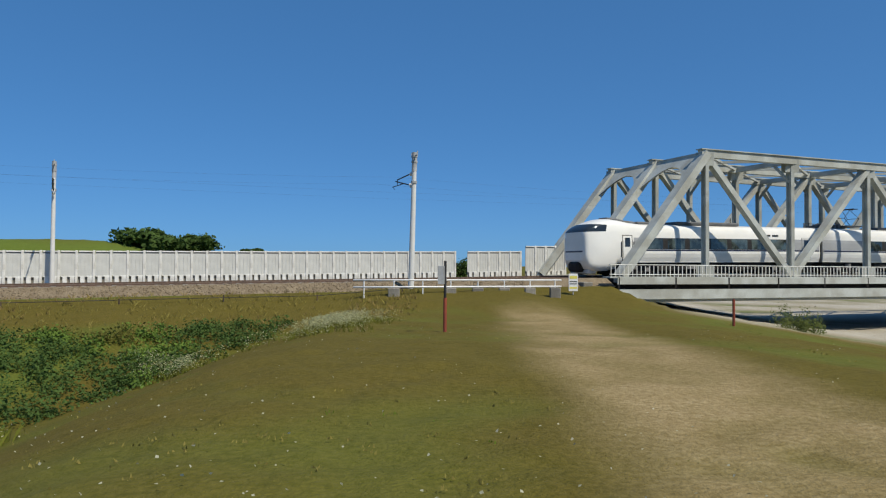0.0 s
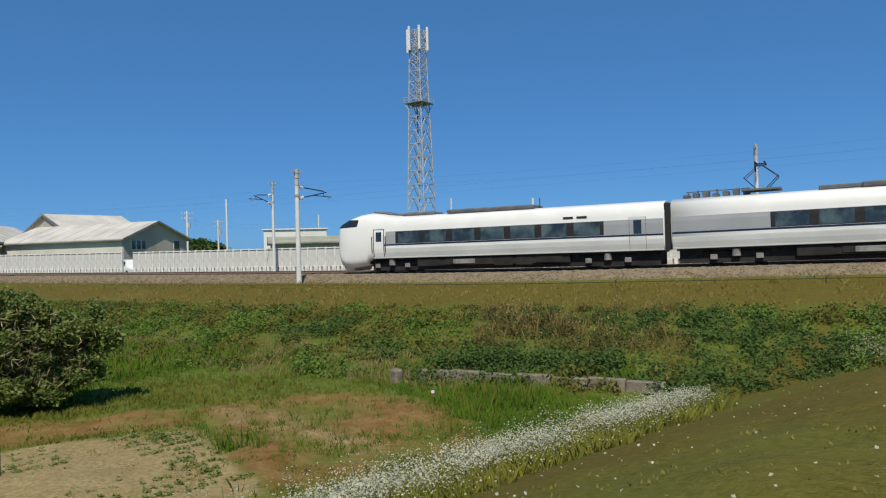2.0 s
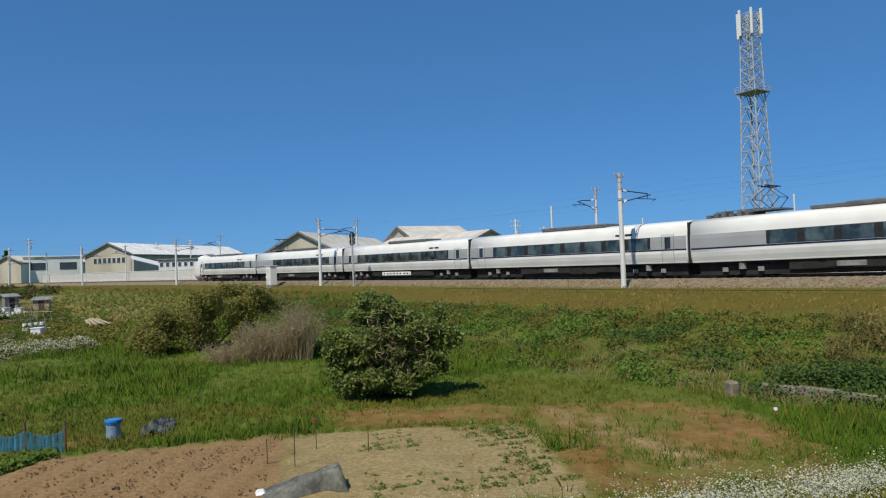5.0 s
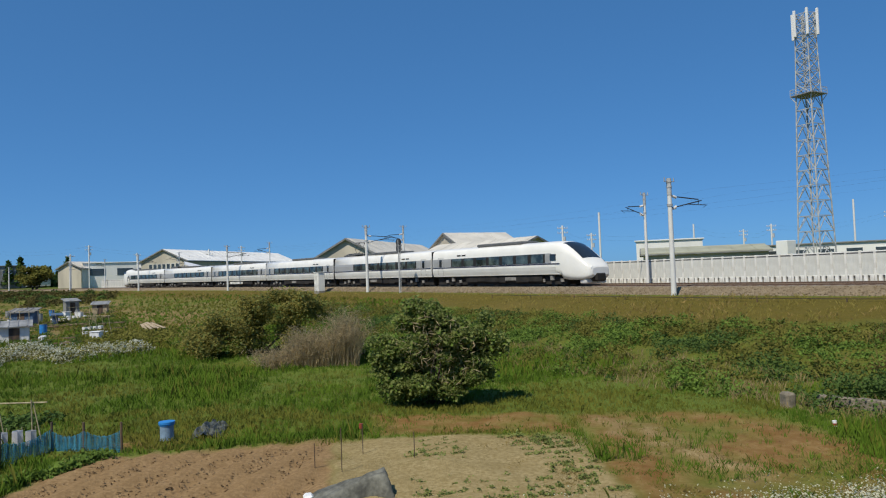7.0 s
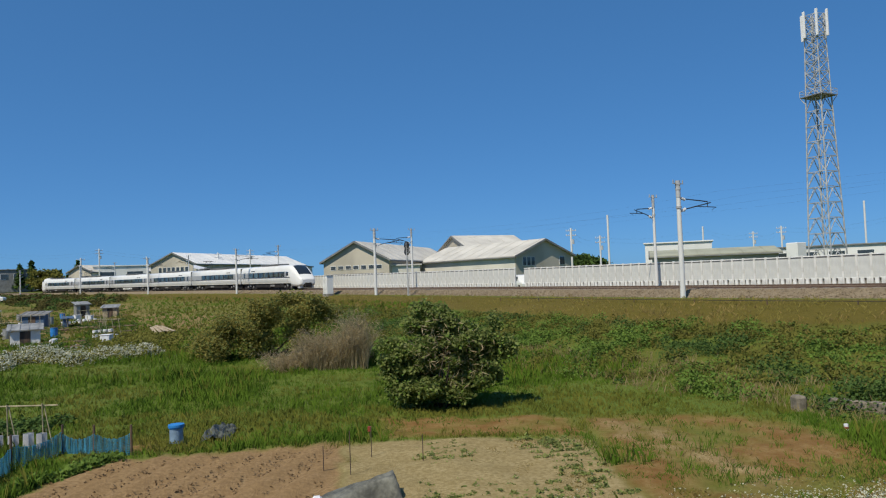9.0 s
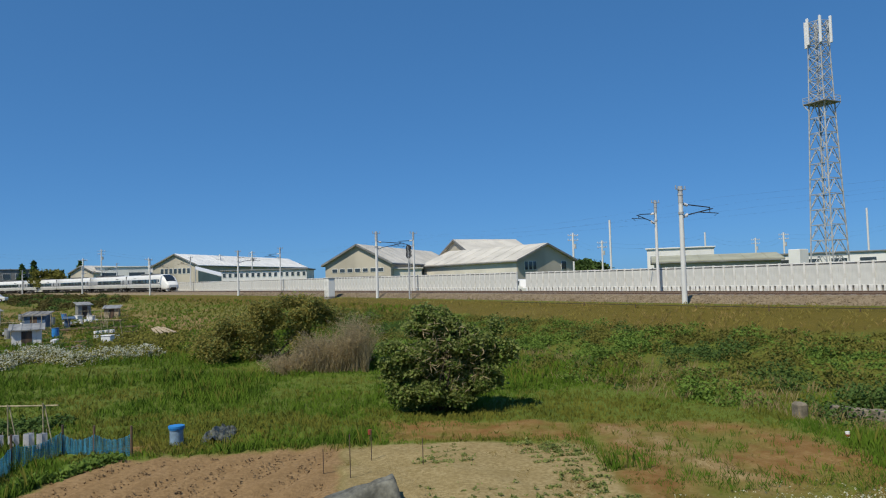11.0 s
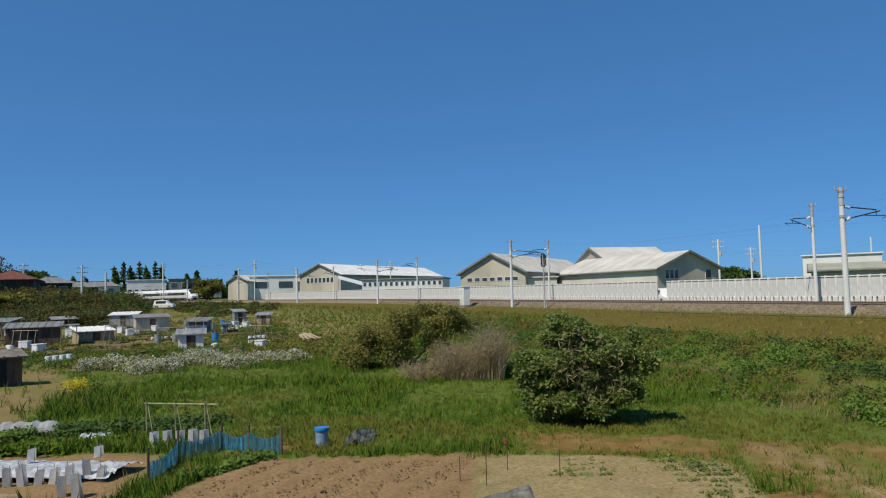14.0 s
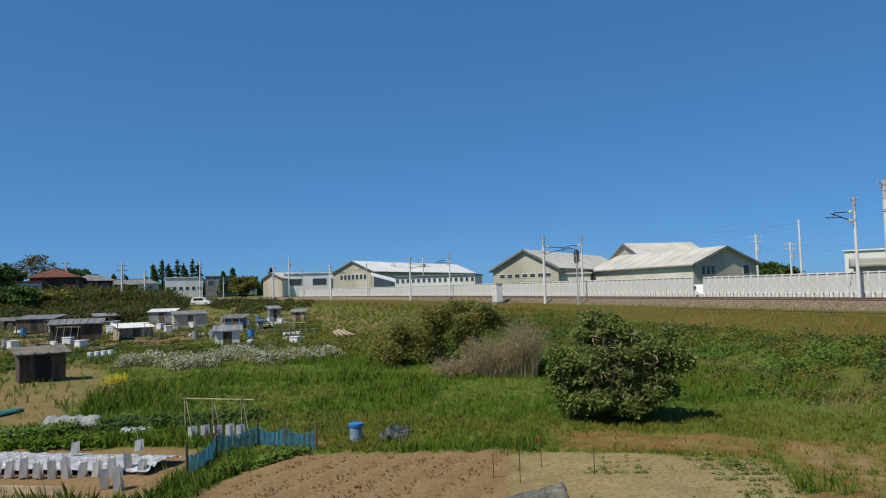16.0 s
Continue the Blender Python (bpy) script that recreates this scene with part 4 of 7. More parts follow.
# ---- bridge ----
def build_bridge():
    """Through truss of three planes; panels of 7.6 m, 7.9 m high."""
    br = thing("truss_bridge", "pale grey-green riveted steel truss railway bridge on a concrete abutment", "bridge")
    s0, panel, n = 53.4, 7.45, 9
    planes = (-1.6, 3.4, 8.4)

    def P(s, off, z):
        p = along(s, off)[0]
        return Vector((p.x, p.y, 3.55 + z))

    zb, zt = -0.05, 7.95
    nodes = [s0] + [s0 - 6.6 - panel * i for i in range(n)]
    for off in planes:
        part("top_chord", bars((P(nodes[1] + 0.4, off, zt), P(nodes[-1], off, zt), 0.42, 0.5)), STEEL_GREY, br)
        part("top_flange", bars((P(nodes[1] + 0.5, off, zt + 0.27), P(nodes[-1], off, zt + 0.27), 0.6, 0.06)), STEEL_GREY, br)
        part("end_post", bars((P(nodes[0], off, zb), P(nodes[1], off, zt), 0.78, 0.5)), STEEL_GREY, br)
        for i, s in enumerate(nodes[1:]):
            bm = bmesh.new()
            for k in (-0.2, 0.2):
                a, b = P(s, off + k, zb), P(s, off + k, zt - 0.2)
                bar(bm, a, b, 0.22, 0.05)
            bar(bm, P(s, off, zb), P(s, off, zt - 0.2), 0.05, 0.34)
            part("vertical_post", bm, STEEL_GREY, br)
            if i + 2 < len(nodes):
                a, b = (P(s, off, zt - 0.1), P(nodes[i + 2], off, zb)) if i % 2 == 0 else (P(s, off, zb), P(nodes[i + 2], off, zt - 0.1))
                part("diagonal", bars((a, b, 0.62 if i % 2 else 0.46, 0.36)), STEEL_GREY, br)
            for z in (zt - 0.35, zb + 0.3):
                bm = bmesh.new()
                c = P(s, off, z)
                d = along(s)[1]
                for k in (-0.17, 0.17):
                    nrm = Vector((d.y, -d.x, 0)) * k
                    bar(bm, c + nrm - Vector((0, 0, 0.45)), c + nrm + Vector((0, 0, 0.45)), 0.95, 0.02)
                bar(bm, c - Vector((d.y, -d.x, 0)) * 0.18, c + Vector((d.y, -d.x, 0)) * 0.18, 0.1, sides=8)
                part("gusset_plate", bm, STEEL_GREY, br)
        # plate girder below the deck, with flanges and stiffeners
        gz0, gz1 = -1.65, -0.30
        a, b = along(s0 + 0.3, off)[0], along(nodes[-1], off)[0]
        part("bottom_girder", loft([[tuple(P(s, off - 0.03, gz0)), tuple(P(s, off + 0.03, gz0)), tuple(P(s, off + 0.03, gz1)), tuple(P(s, off - 0.03, gz1))] for s in (s0 + 0.3, 30, 0, nodes[-1])]), UNDER, br, "dark girder web")
        for z, w, hh in ((gz0 + 0.27, 0.5, 0.54), (gz1 + 0.05, 0.5, 0.36)):
            part("girder_flange", loft([[tuple(P(s, off - w / 2, z - hh / 2)), tuple(P(s, off + w / 2, z - hh / 2)), tuple(P(s, off + w / 2, z + hh / 2)), tuple(P(s, off - w / 2, z + hh / 2))] for s in (s0 + 0.3, 30, 0, nodes[-1])]), STEEL_GREY, br)
    for i, s in enumerate(nodes[1:]):
        part("top_strut", bars((P(s, planes[0], zt - 0.05), P(s, planes[-1], zt - 0.05), 0.3, 0.35)), STEEL_GREY, br)
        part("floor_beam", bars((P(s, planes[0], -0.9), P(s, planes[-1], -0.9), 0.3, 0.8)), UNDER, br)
        if i + 2 < len(nodes):
            for a, b in ((0, 1), (1, 2)):
                part("top_brace", bars((P(s, planes[a], zt), P(nodes[i + 2], planes[b], zt), 0.16)), STEEL_GREY, br)
                part("top_brace", bars((P(s, planes[b], zt), P(nodes[i + 2], planes[a], zt), 0.16)), STEEL_GREY, br)
        if i > 0:
            for off in planes:
                k = 1 if off < 8 else -1
                part("knee_brace", bars((P(s, off, zt - 1.5), P(s, off + 1.4 * k, zt - 0.15), 0.16)), STEEL_GREY, br)
    # arched portals at the end
    for a, b in zip(planes, planes[1:]):
        rows_ = []
        for i in range(13):
            t = i / 12
            arch = 1.9 * abs(2 * t - 1) ** 2.2
            u = (zt - 0.35 - arch - 0.25) / zt
            top, low = 1.0, max(0.5, u)
            o = a + (b - a) * t
            pt = P(s0 + (nodes[1] - s0) * top, o, zb + (zt - zb) * top)
            pl = P(s0 + (nodes[1] - s0) * low, o, zb + (zt - zb) * low)
            nv = (along(s0)[1]) * 0.1
            rows_.append([tuple(pl - nv), tuple(pl + nv), tuple(pt + nv), tuple(pt - nv)])
        part("portal_arch", loft(rows_), STEEL_GREY, br)
    # walkway with handrail on the near side
    part("walkway", loft([[tuple(P(s, -2.7, -0.14)), tuple(P(s, -1.9, -0.14)), tuple(P(s, -1.9, -0.06)), tuple(P(s, -2.7, -0.06))] for s in (s0 + 1.5, 30, 0, nodes[-1])]), STEEL_GREY, br)
    part("fascia", loft([[tuple(P(s, -2.76, -0.52)), tuple(P(s, -2.71, -0.52)), tuple(P(s, -2.71, -0.12)), tuple(P(s, -2.76, -0.12))] for s in (s0 + 1.0, 30, 0, nodes[-1])]), STEEL_GREY, br)
    bm = boxes((-0.022, -0.022, 0, 0.022, 0.022, 0.70))
    proto = part("handrail_post", bm, FENCE_WHITE, br)
    for i in range(180):
        s = s0 + 1.4 - i * 0.31
        o = proto if i == 0 else proto.copy()
        if i:
            scene.collection.objects.link(o)
        o.matrix_basis = Matrix.Translation(P(s, -2.65, -0.1))
    for z in (0.05, 0.64):
        part("handrail", loft([[tuple(P(s, -2.68, z)), tuple(P(s, -2.62, z)), tuple(P(s, -2.62, z + 0.05)), tuple(P(s, -2.68, z + 0.05))] for s in (s0 + 1.5, 30, 0, nodes[-1])]), FENCE_WHITE, br)
    part("outer_girder", loft([[tuple(P(s, -2.82, -1.42)), tuple(P(s, -2.70, -1.42)), tuple(P(s, -2.70, -0.82)), tuple(P(s, -2.82, -0.82))] for s in (s0 + 0.9, 30, 0, nodes[-1])]), STEEL_GREY, br)
    for i in range(14):
        s = s0 + 0.9 - i * 4.2
        part("bracket", bars((P(s, -2.72, -1.3), P(s, -2.72, -0.1), 0.1), (P(s, -2.72, -1.0), P(s, -1.6, -1.0), 0.1)), UNDER, br)
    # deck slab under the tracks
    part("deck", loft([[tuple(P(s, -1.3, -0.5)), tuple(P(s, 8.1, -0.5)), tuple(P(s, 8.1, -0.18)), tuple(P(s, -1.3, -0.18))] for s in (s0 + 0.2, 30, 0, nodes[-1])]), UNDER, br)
    ab = thing("bridge_abutment", "weathered concrete bridge abutment at the levee", "abutment")
    p, d = along(s0 + 1.6, 3.4)
    bm = boxes((-1.4, -5.6, -3.0, 1.4, 5.6, -1.68), (-1.4, -5.6, -1.68, -0.75, 5.6, -0.35), bevel=0.04)
    o = part("wall", bm, CONCRETE, ab)
    o.matrix_basis = Matrix.Translation((p.x, p.y, 3.5)) @ Matrix.Rotation(math.atan2(-d.y, -d.x), 4, "Z")
    for k, s in enumerate((2.0, -30.0)):
        pr = thing("bridge_pier", "grey concrete bridge pier in the river bed", "pier", group="bridge piers")
        p, d = along(s, 3.4)
        o = part("shaft", boxes((-1.0, -5.2, -4.5, 1.0, 5.2, -1.72), bevel=0.3), CONCRETE, pr)
        o.matrix_basis = Matrix.Translation((p.x, p.y, 3.55)) @ Matrix.Rotation(math.atan2(-d.y, -d.x), 4, "Z")


build_bridge()


def build_guard_rail():
    g = thing("guard_rail", "low white pipe guard rail on concrete footings", "guard rail")
    for z in (0.12, 0.46):
        pts = [along(s, -4.6)[0] for s in (59.4, 63, 67, 71.2)]
        part("pipe", loft([[(p.x + math.cos(a) * 0.0, p.y + math.sin(a) * 0.045, 2.86 + z + math.cos(a) * 0.045) for a in np.linspace(0, 2 * math.pi, 9)[:-1]] for p in pts]), WHITE_PLASTIC, g, smooth=True)
    for i in range(8):
        p = along(59.8 + i * 1.55, -4.6)[0]
        part("post", bars(((p.x, p.y, 2.3), (p.x, p.y, 3.36), 0.07), sides=8), WHITE_PLASTIC, g)
        if i % 2 == 0 or i < 4:
            part("footing", boxes((p.x - 0.28, p.y - 0.2, 2.0, p.x + 0.28, p.y + 0.2, 2.92), bevel=0.03), CONCRETE, g)
    p = along(58.4, -4.2)[0]
    sg = thing("warning_sign", "small pale yellow warning sign on a post", "sign")
    part("post", bars(((p.x, p.y, 2.2), (p.x, p.y, 3.3), 0.06), sides=8), GALV, sg)
    m = Matrix.Translation((p.x, p.y - 0.05, 3.25)) @ Matrix.Rotation(radians(10), 4, "Z")
    o = part("plate", boxes((-0.27, -0.012, -0.55, 0.27, 0.012, 0.42), bevel=0.01), WHITE_PLASTIC, sg)
    o.matrix_basis = m
    for z, h in ((0.22, 0.16), (-0.02, 0.05), (-0.14, 0.05), (-0.36, 0.10)):
        o = part("bar", boxes((-0.22, -0.02, z - h / 2, 0.22, -0.013, z + h / 2)), YELLOW if h > 0.06 else DARK, sg)
        o.matrix_basis = m
    # slim post with a plate, red below
    q = polar(-0.2, 21.0)
    z0 = ground_z(q.x, q.y)
    rp = thing("marker_post", "slim dark and red painted marker post with a faded narrow plate", "post")
    part("lower_pole", bars(((q.x, q.y, z0 - 0.1), (q.x, q.y, z0 + 1.05), 0.11), sides=10), IRON_RED, rp)
    part("upper_pole", bars(((q.x, q.y, z0 + 1.05), (q.x, q.y, z0 + 2.15), 0.08), sides=10), DARK, rp)
    part("plate", boxes((q.x - 0.22, q.y - 0.07, z0 + 1.45, q.x - 0.02, q.y - 0.05, z0 + 2.0), bevel=0.008), GALV, rp)
    q = polar(-22.4, 34.0)
    z0 = ground_z(q.x, q.y)
    op = thing("marker_post", "orange-red steel marker post in the river bed", "post")
    part("pole", bars(((q.x, q.y, z0 - 0.1), (q.x, q.y, z0 + 1.15), 0.12), sides=10), IRON_RED, op)


build_guard_rail()

# trackside gear
p = along(158.0, -3.0)[0]
cab = thing("trackside_cabinet", "white trackside equipment cabinet on a concrete base", "cabinet", Matrix.Translation((p.x, p.y, p.z - 0.75)) @ Matrix.Rotation(radians(28), 4, "Z"))
part("body", boxes((-0.55, -0.4, 0.35, 0.55, 0.4, 2.45), bevel=0.03), WHITE_PAINT, cab)
part("door", boxes((-0.5, -0.42, 0.45, -0.02, -0.402, 2.35), bevel=0.005), FENCE_WHITE, cab)
part("door", boxes((0.02, -0.42, 0.45, 0.5, -0.402, 2.35), bevel=0.005), FENCE_WHITE, cab)
part("roof", boxes((-0.62, -0.47, 2.45, 0.62, 0.47, 2.53), bevel=0.02), FENCE_WHITE, cab)
part("base", boxes((-0.6, -0.45, -0.5, 0.6, 0.45, 0.35), bevel=0.02), CONCRETE, cab)
p = along(141.8, -2.4)[0]
sg = thing("railway_signal", "black round-backed railway signal on a slim grey pole", "signal", Matrix.Translation((p.x, p.y, p.z - 0.8)) @ Matrix.Rotation(radians(30), 4, "Z"))
part("pole", bars(((0, 0, -0.3), (0, 0, 5.4), 0.15), sides=10), GALV, sg)
part("backboard", bars(((0, -0.06, 4.55), (0, 0.06, 4.55), 0.75), ((0, -0.06, 5.15), (0, 0.06, 5.15), 0.75), ((0, 0, 4.5), (0, 0, 5.2), 0.74, 0.12), sides=20), DARK, sg)
for z in (4.5, 4.85, 5.2):
    part("hood", bars(((0, 0, z), (0, 0.28, z - 0.02), 0.24), sides=12), DARK, sg)
part("ladder", bars(((0.2, -0.1, 0), (0.2, -0.1, 5.0), 0.03), ((0.45, -0.1, 0), (0.45, -0.1, 5.0), 0.03), *[((0.2, -0.1, 0.4 + i * 0.4), (0.45, -0.1, 0.4 + i * 0.4), 0.025) for i in range(12)], sides=6), GALV, sg)

# ---- buildings ----
def place(az, d, yaw_dir):
    """A frame at ground level at that bearing, its x axis along yaw_dir."""
    p = polar(az, d)
    return Matrix.Translation((p.x, p.y, 0)) @ Matrix.Rotation(math.atan2(yaw_dir[1], yaw_dir[0]), 4, "Z")


def build_hall(m, length, width, eave, apex, wall, roof, gable, windows=(), label="", floor=2.0, overhang=0.5, name="warehouse"):
    """A gabled hall: x along its ridge, gable at x=0, width over y 0..width. windows: (face, a, b, z0, z1), faces front (x=0) or side (y=0)."""
    h = thing(name, label, "warehouse", m)
    t = 0.25
    part("side_wall", boxes((t, 0, floor - 1.5, length - t, t, eave)), wall, h)
    part("side_wall", boxes((t, width - t, floor - 1.5, length - t, width, eave)), wall, h)
    for x in (0, length - t):
        prof_ = [(0, floor - 1.5), (width, floor - 1.5), (width, eave), (width / 2, apex), (0, eave)]
        part("gable_wall", loft([[(x, y, z) for y, z in prof_], [(x + t, y, z) for y, z in prof_]]), gable, h)
    k = (apex - eave) / (width / 2)
    o = overhang
    for s in (0, 1):
        y0, y1 = (-o, width / 2) if s == 0 else (width + o, width / 2)
        z0, z1 = eave - k * o + 0.03, apex + 0.03
        rf = part("roof", loft([[(x, y0, z0), (x, y1, z1), (x, y1, z1 + 0.22), (x, y0, z0 + 0.22)] for x in (-o, length + o)]), roof, h)
        # standing seams
        for i in range(int(length / 1.6)):
            x = 0.3 + i * 1.6
            if i % 2 == 0:
                part("seam", bars(((x, y0, z0 + 0.24), (x, y1, z1 + 0.24), 0.07)), roof, rf)
        part("gutter", boxes((-o, y0 - 0.12, z0 - 0.1, length + o, y0 + 0.12, z0 + 0.08)), ROOF_GREY, h)
    part("verge", bars(((-o - 0.03, -o, eave - k * o + 0.1), (-o - 0.03, width / 2, apex + 0.1), 0.14, 0.3), ((-o - 0.03, width + o, eave - k * o + 0.1), (-o - 0.03, width / 2, apex + 0.1), 0.14, 0.3)), ROOF_GREY, h)
    for face, a, b, z0, z1 in windows:
        if face == "front":
            fr = part("window", boxes((-0.05, a, z0, 0.0, b, z1)), WALL_WHITE, h)
            part("pane", boxes((-0.07, a + 0.08, z0 + 0.08, -0.051, b - 0.08, z1 - 0.08)), PANE, fr)
        elif face == "door":
            part("shutter", boxes((-0.06, a, z0, 0.0, b, z1)), ROOF_GREY, h)
        else:
            fr = part("window", boxes((a, -0.05, z0, b, 0.0, z1)), WALL_WHITE, h)
            part("pane", boxes((a + 0.08, -0.07, z0 + 0.08, b - 0.08, -0.051, z1 - 0.08)), PANE, fr)
    return h


L_DIR, G_DIR, R_DIR = (-0.87, -0.49), (-0.49, 0.87), (-0.91, 0.41)
# gable end to the river, long wall to the railway
corner = polar(77.43, 115)
m1 = Matrix.Translation((corner.x, corner.y, 0)) @ Matrix.Rotation(math.atan2(-0.49, -0.87), 4, "Z") @ Matrix.Translation((0, -12.8, 0))
# Gable in tan rather than cream: its shade is put into the colour.
hall1 = build_hall(m1, 27, 12.8, 7.15, 9.75, WALL_CREAM, ROOF_PALE, WALL_TAN, [("front", 12.8 - 2.3 - i * 0.95, 12.8 - 1.45 - i * 0.95, 5.5, 7.0) for i in range(3)] + [("front", 1.6, 2.9, 5.5, 7.0), ("door", 3.6, 7.5, 2.5, 5.0)], "cream warehouse with a pale roof, gable toned for shade and white truck bay")
b2 = place(82.2, 146, (-0.30, 0.954))
hall2 = build_hall(b2 @ Matrix.Translation((0, -8.2, 0)), 14, 19, 8.6, 12.5, WALL_TAN, ROOF_PALE, WALL_TAN, [], "large tan warehouse with a pale ridged roof behind")
h3 = polar(92.93, 126)
hall3 = build_hall(Matrix.Translation((h3.x, h3.y, 0)) @ Matrix.Rotation(math.atan2(0.41, -0.91), 4, "Z") @ Matrix.Translation((0, -12.4, 0)), 40, 12.4, 7.5, 10.7, WALL_TAN, ROOF_PALE, WALL_TAN, [("front", 1.3 + i * 1.45, 2.4 + i * 1.45, 6.0, 6.75) for i in range(7)] + [("door", 1.0, 11.4, 3.0, 5.3)], "tan gabled warehouse with a row of small windows")
h4 = polar(105.83, 205)
hall4 = build_hall(Matrix.Translation((h4.x, h4.y, 0)) @ Matrix.Rotation(math.atan2(0.41, -0.91), 4, "Z") @ Matrix.Translation((0, -14.4, 0)), 58, 14.4, 10.1, 13.15, WALL_TAN, ROOF_WHITE, WALL_TAN, [("front", 2.4 + i * 1.4, 3.5 + i * 1.4, 8.0, 9.5) for i in range(7)], "tan gabled warehouse with a long white roof")


def build_block(name, label, az0, az1, d, z0, z1, wall, roof, wins=0, d2=None, depth=9.0, category="building", wz=(0.45, 0.75)):
    """A flat-roofed block whose front runs between two bearings."""
    a, b = polar(az1, d2 or d), polar(az0, d)
    u = (b - a)
    L = u.length
    m = Matrix.Translation((a.x, a.y, 0)) @ Matrix.Rotation(math.atan2(u.y, u.x), 4, "Z")
    # the front faces the viewpoint
    inw = -1 if (m.inverted() @ Vector((0, 0, 0))).y > 0 else 1
    th = thing(name, label, category, m)
    y0, y1 = (0, depth) if inw > 0 else (-depth, 0)
    part("wall", boxes((0, y0, z0 - 1.5, L, y1, z1 - 0.25), bevel=0.02), wall, th)
    part("roof", boxes((-0.3, y0 - 0.3, z1 - 0.25, L + 0.3, y1 + 0.3, z1), bevel=0.03), roof, th)
    for i in range(wins):
        x = (i + 0.2) * L / wins
        w = 0.6 * L / wins
        za, zb = z0 + (z1 - z0) * wz[0], z0 + (z1 - z0) * wz[1]
        yf = 0.0
        o = -0.05 * inw
        fr = part("window", boxes((x, yf + min(o, 0), za, x + w, yf + max(o, 0), zb)), WALL_WHITE, th)
        part("pane", boxes((x + 0.08, yf + o * 1.5 - 0.01, za + 0.08, x + w - 0.08, yf + o * 1.5 + 0.01, zb - 0.08)), PANE, fr)
    return th


build_block("low_factory", "long low white factory block with a strip of windows", 100.9, 94.4, 152, 3.5, 7.6, WALL_WHITE, ROOF_GREY, 15, d2=148, wz=(0.62, 0.85))
build_block("annex", "grey factory annex between the warehouses", 88.4, 85.2, 122, 3.0, 6.6, WALL_CREAM, ROOF_PALE, 0)
build_block("office_block", "white flat-roofed office block with dark windows", 67.3, 62.4, 150, 3.5, 9.6, WALL_WHITE, WALL_WHITE, 3, wz=(0.45, 0.68))
build_block("long_shed", "long white shed with a dark roof edge", 58.5, 48.0, 140, 3.0, 7.3, WALL_WHITE, ROOF_GREY, 6)
build_block("far_shed", "long white flat shed beside the mast", 47.5, 42.0, 150, 3.0, 7.6, WALL_CREAM, ROOF_TILE, 0)
build_block("blue_store", "dark blue flat-roofed store beyond the grass rise", 41.6, 38.7, 160, 6.0, 11.1, material("navy_wall", (0.03, 0.07, 0.21), 0.7), material("navy_roof", (0.05, 0.09, 0.22), 0.7), 0)
w4 = polar(111.3, 240)
build_hall(Matrix.Translation((w4.x, w4.y, 0)) @ Matrix.Rotation(math.atan2(0.41, -0.91), 4, "Z") @ Matrix.Translation((0, -8.6, 0)), 29.5, 8.6, 9.66, 11.6, WALL_WHITE, ROOF_PALE, WALL_TAN, [], "small brown-fronted workshop with a pale roof", floor=4.0, name="workshop")
build_block("workshop_block", "white-walled workshop beside the railway fence", 109.7, 106.0, 236, 4.0, 11.4, WALL_WHITE, ROOF_WHITE, 2)
build_block("school_block", "white two-storey block with dark window bands", 118.5, 115.8, 285, 6.0, 12.2, WALL_WHITE, WALL_WHITE, 6, wz=(0.2, 0.42))
build_block("flat_roof_house", "dark flat-roofed house among the trees", 115.6, 113.3, 270, 6.0, 12.0, ROOF_GREY, ROOF_GREY, 3)
og = polar(66.8, 128)
build_hall(Matrix.Translation((og.x, og.y, 0)) @ Matrix.Rotation(math.atan2(0.72, 0.30), 4, "Z") @ Matrix.Translation((0, -13, 0)), 18, 13, 6.0, 6.95, WALL_TAN, ROOF_GREEN, WALL_TAN, [], "low shed with an olive-green roof", name="shed")


def build_house(m, w, d, h, roof_h, wall, roof, label, name="house"):
    """A hipped-roof house with eaves, windows and a door."""
    th = thing(name, label, "house", m)
    part("wall", boxes((-w / 2, -d / 2, -1.5, w / 2, d / 2, h), bevel=0.02), wall, th)
    e = 0.7
    base = [(-w / 2 - e, -d / 2 - e, h), (w / 2 + e, -d / 2 - e, h), (w / 2 + e, d / 2 + e, h), (-w / 2 - e, d / 2 + e, h)]
    bm = bmesh.new()
    v = [bm.verts.new(p) for p in base] + [bm.verts.new((-w / 2 + d / 2.4, 0, h + roof_h)), bm.verts.new((w / 2 - d / 2.4, 0, h + roof_h))]
    for f in ((0, 1, 5, 4), (1, 2, 5), (2, 3, 4, 5), (3, 0, 4), (3, 2, 1, 0)):
        bm.faces.new([v[i] for i in f])
    part("roof", bm, roof, th)
    part("ridge", boxes((-w / 2 + d / 2.4 - 0.2, -0.2, h + roof_h - 0.1, w / 2 - d / 2.4 + 0.2, 0.2, h + roof_h + 0.15), bevel=0.04), roof, th)
    for x in (-w / 4, w / 4):
        for sgn in (-1, 1):
            fr = part("window", boxes((x - 0.8, sgn * (d / 2 + 0.03) - 0.03, h * 0.35, x + 0.8, sgn * (d / 2 + 0.03) + 0.03, h * 0.75)), WALL_WHITE, th)
            part("pane", boxes((x - 0.7, sgn * (d / 2 + 0.07) - 0.02, h * 0.38, x + 0.7, sgn * (d / 2 + 0.07) + 0.02, h * 0.72)), PANE, fr)
    return th


hp = polar(125.6, 165)
build_house(Matrix.Translation((hp.x, hp.y, 5.9)) @ Matrix.Rotation(radians(28), 4, "Z"), 14, 8, 3.0, 1.9, WOOD_DARK, ROOF_TILE, "old farmhouse with a red-brown tiled hip roof and shrubs")
hp = polar(127.9, 150)
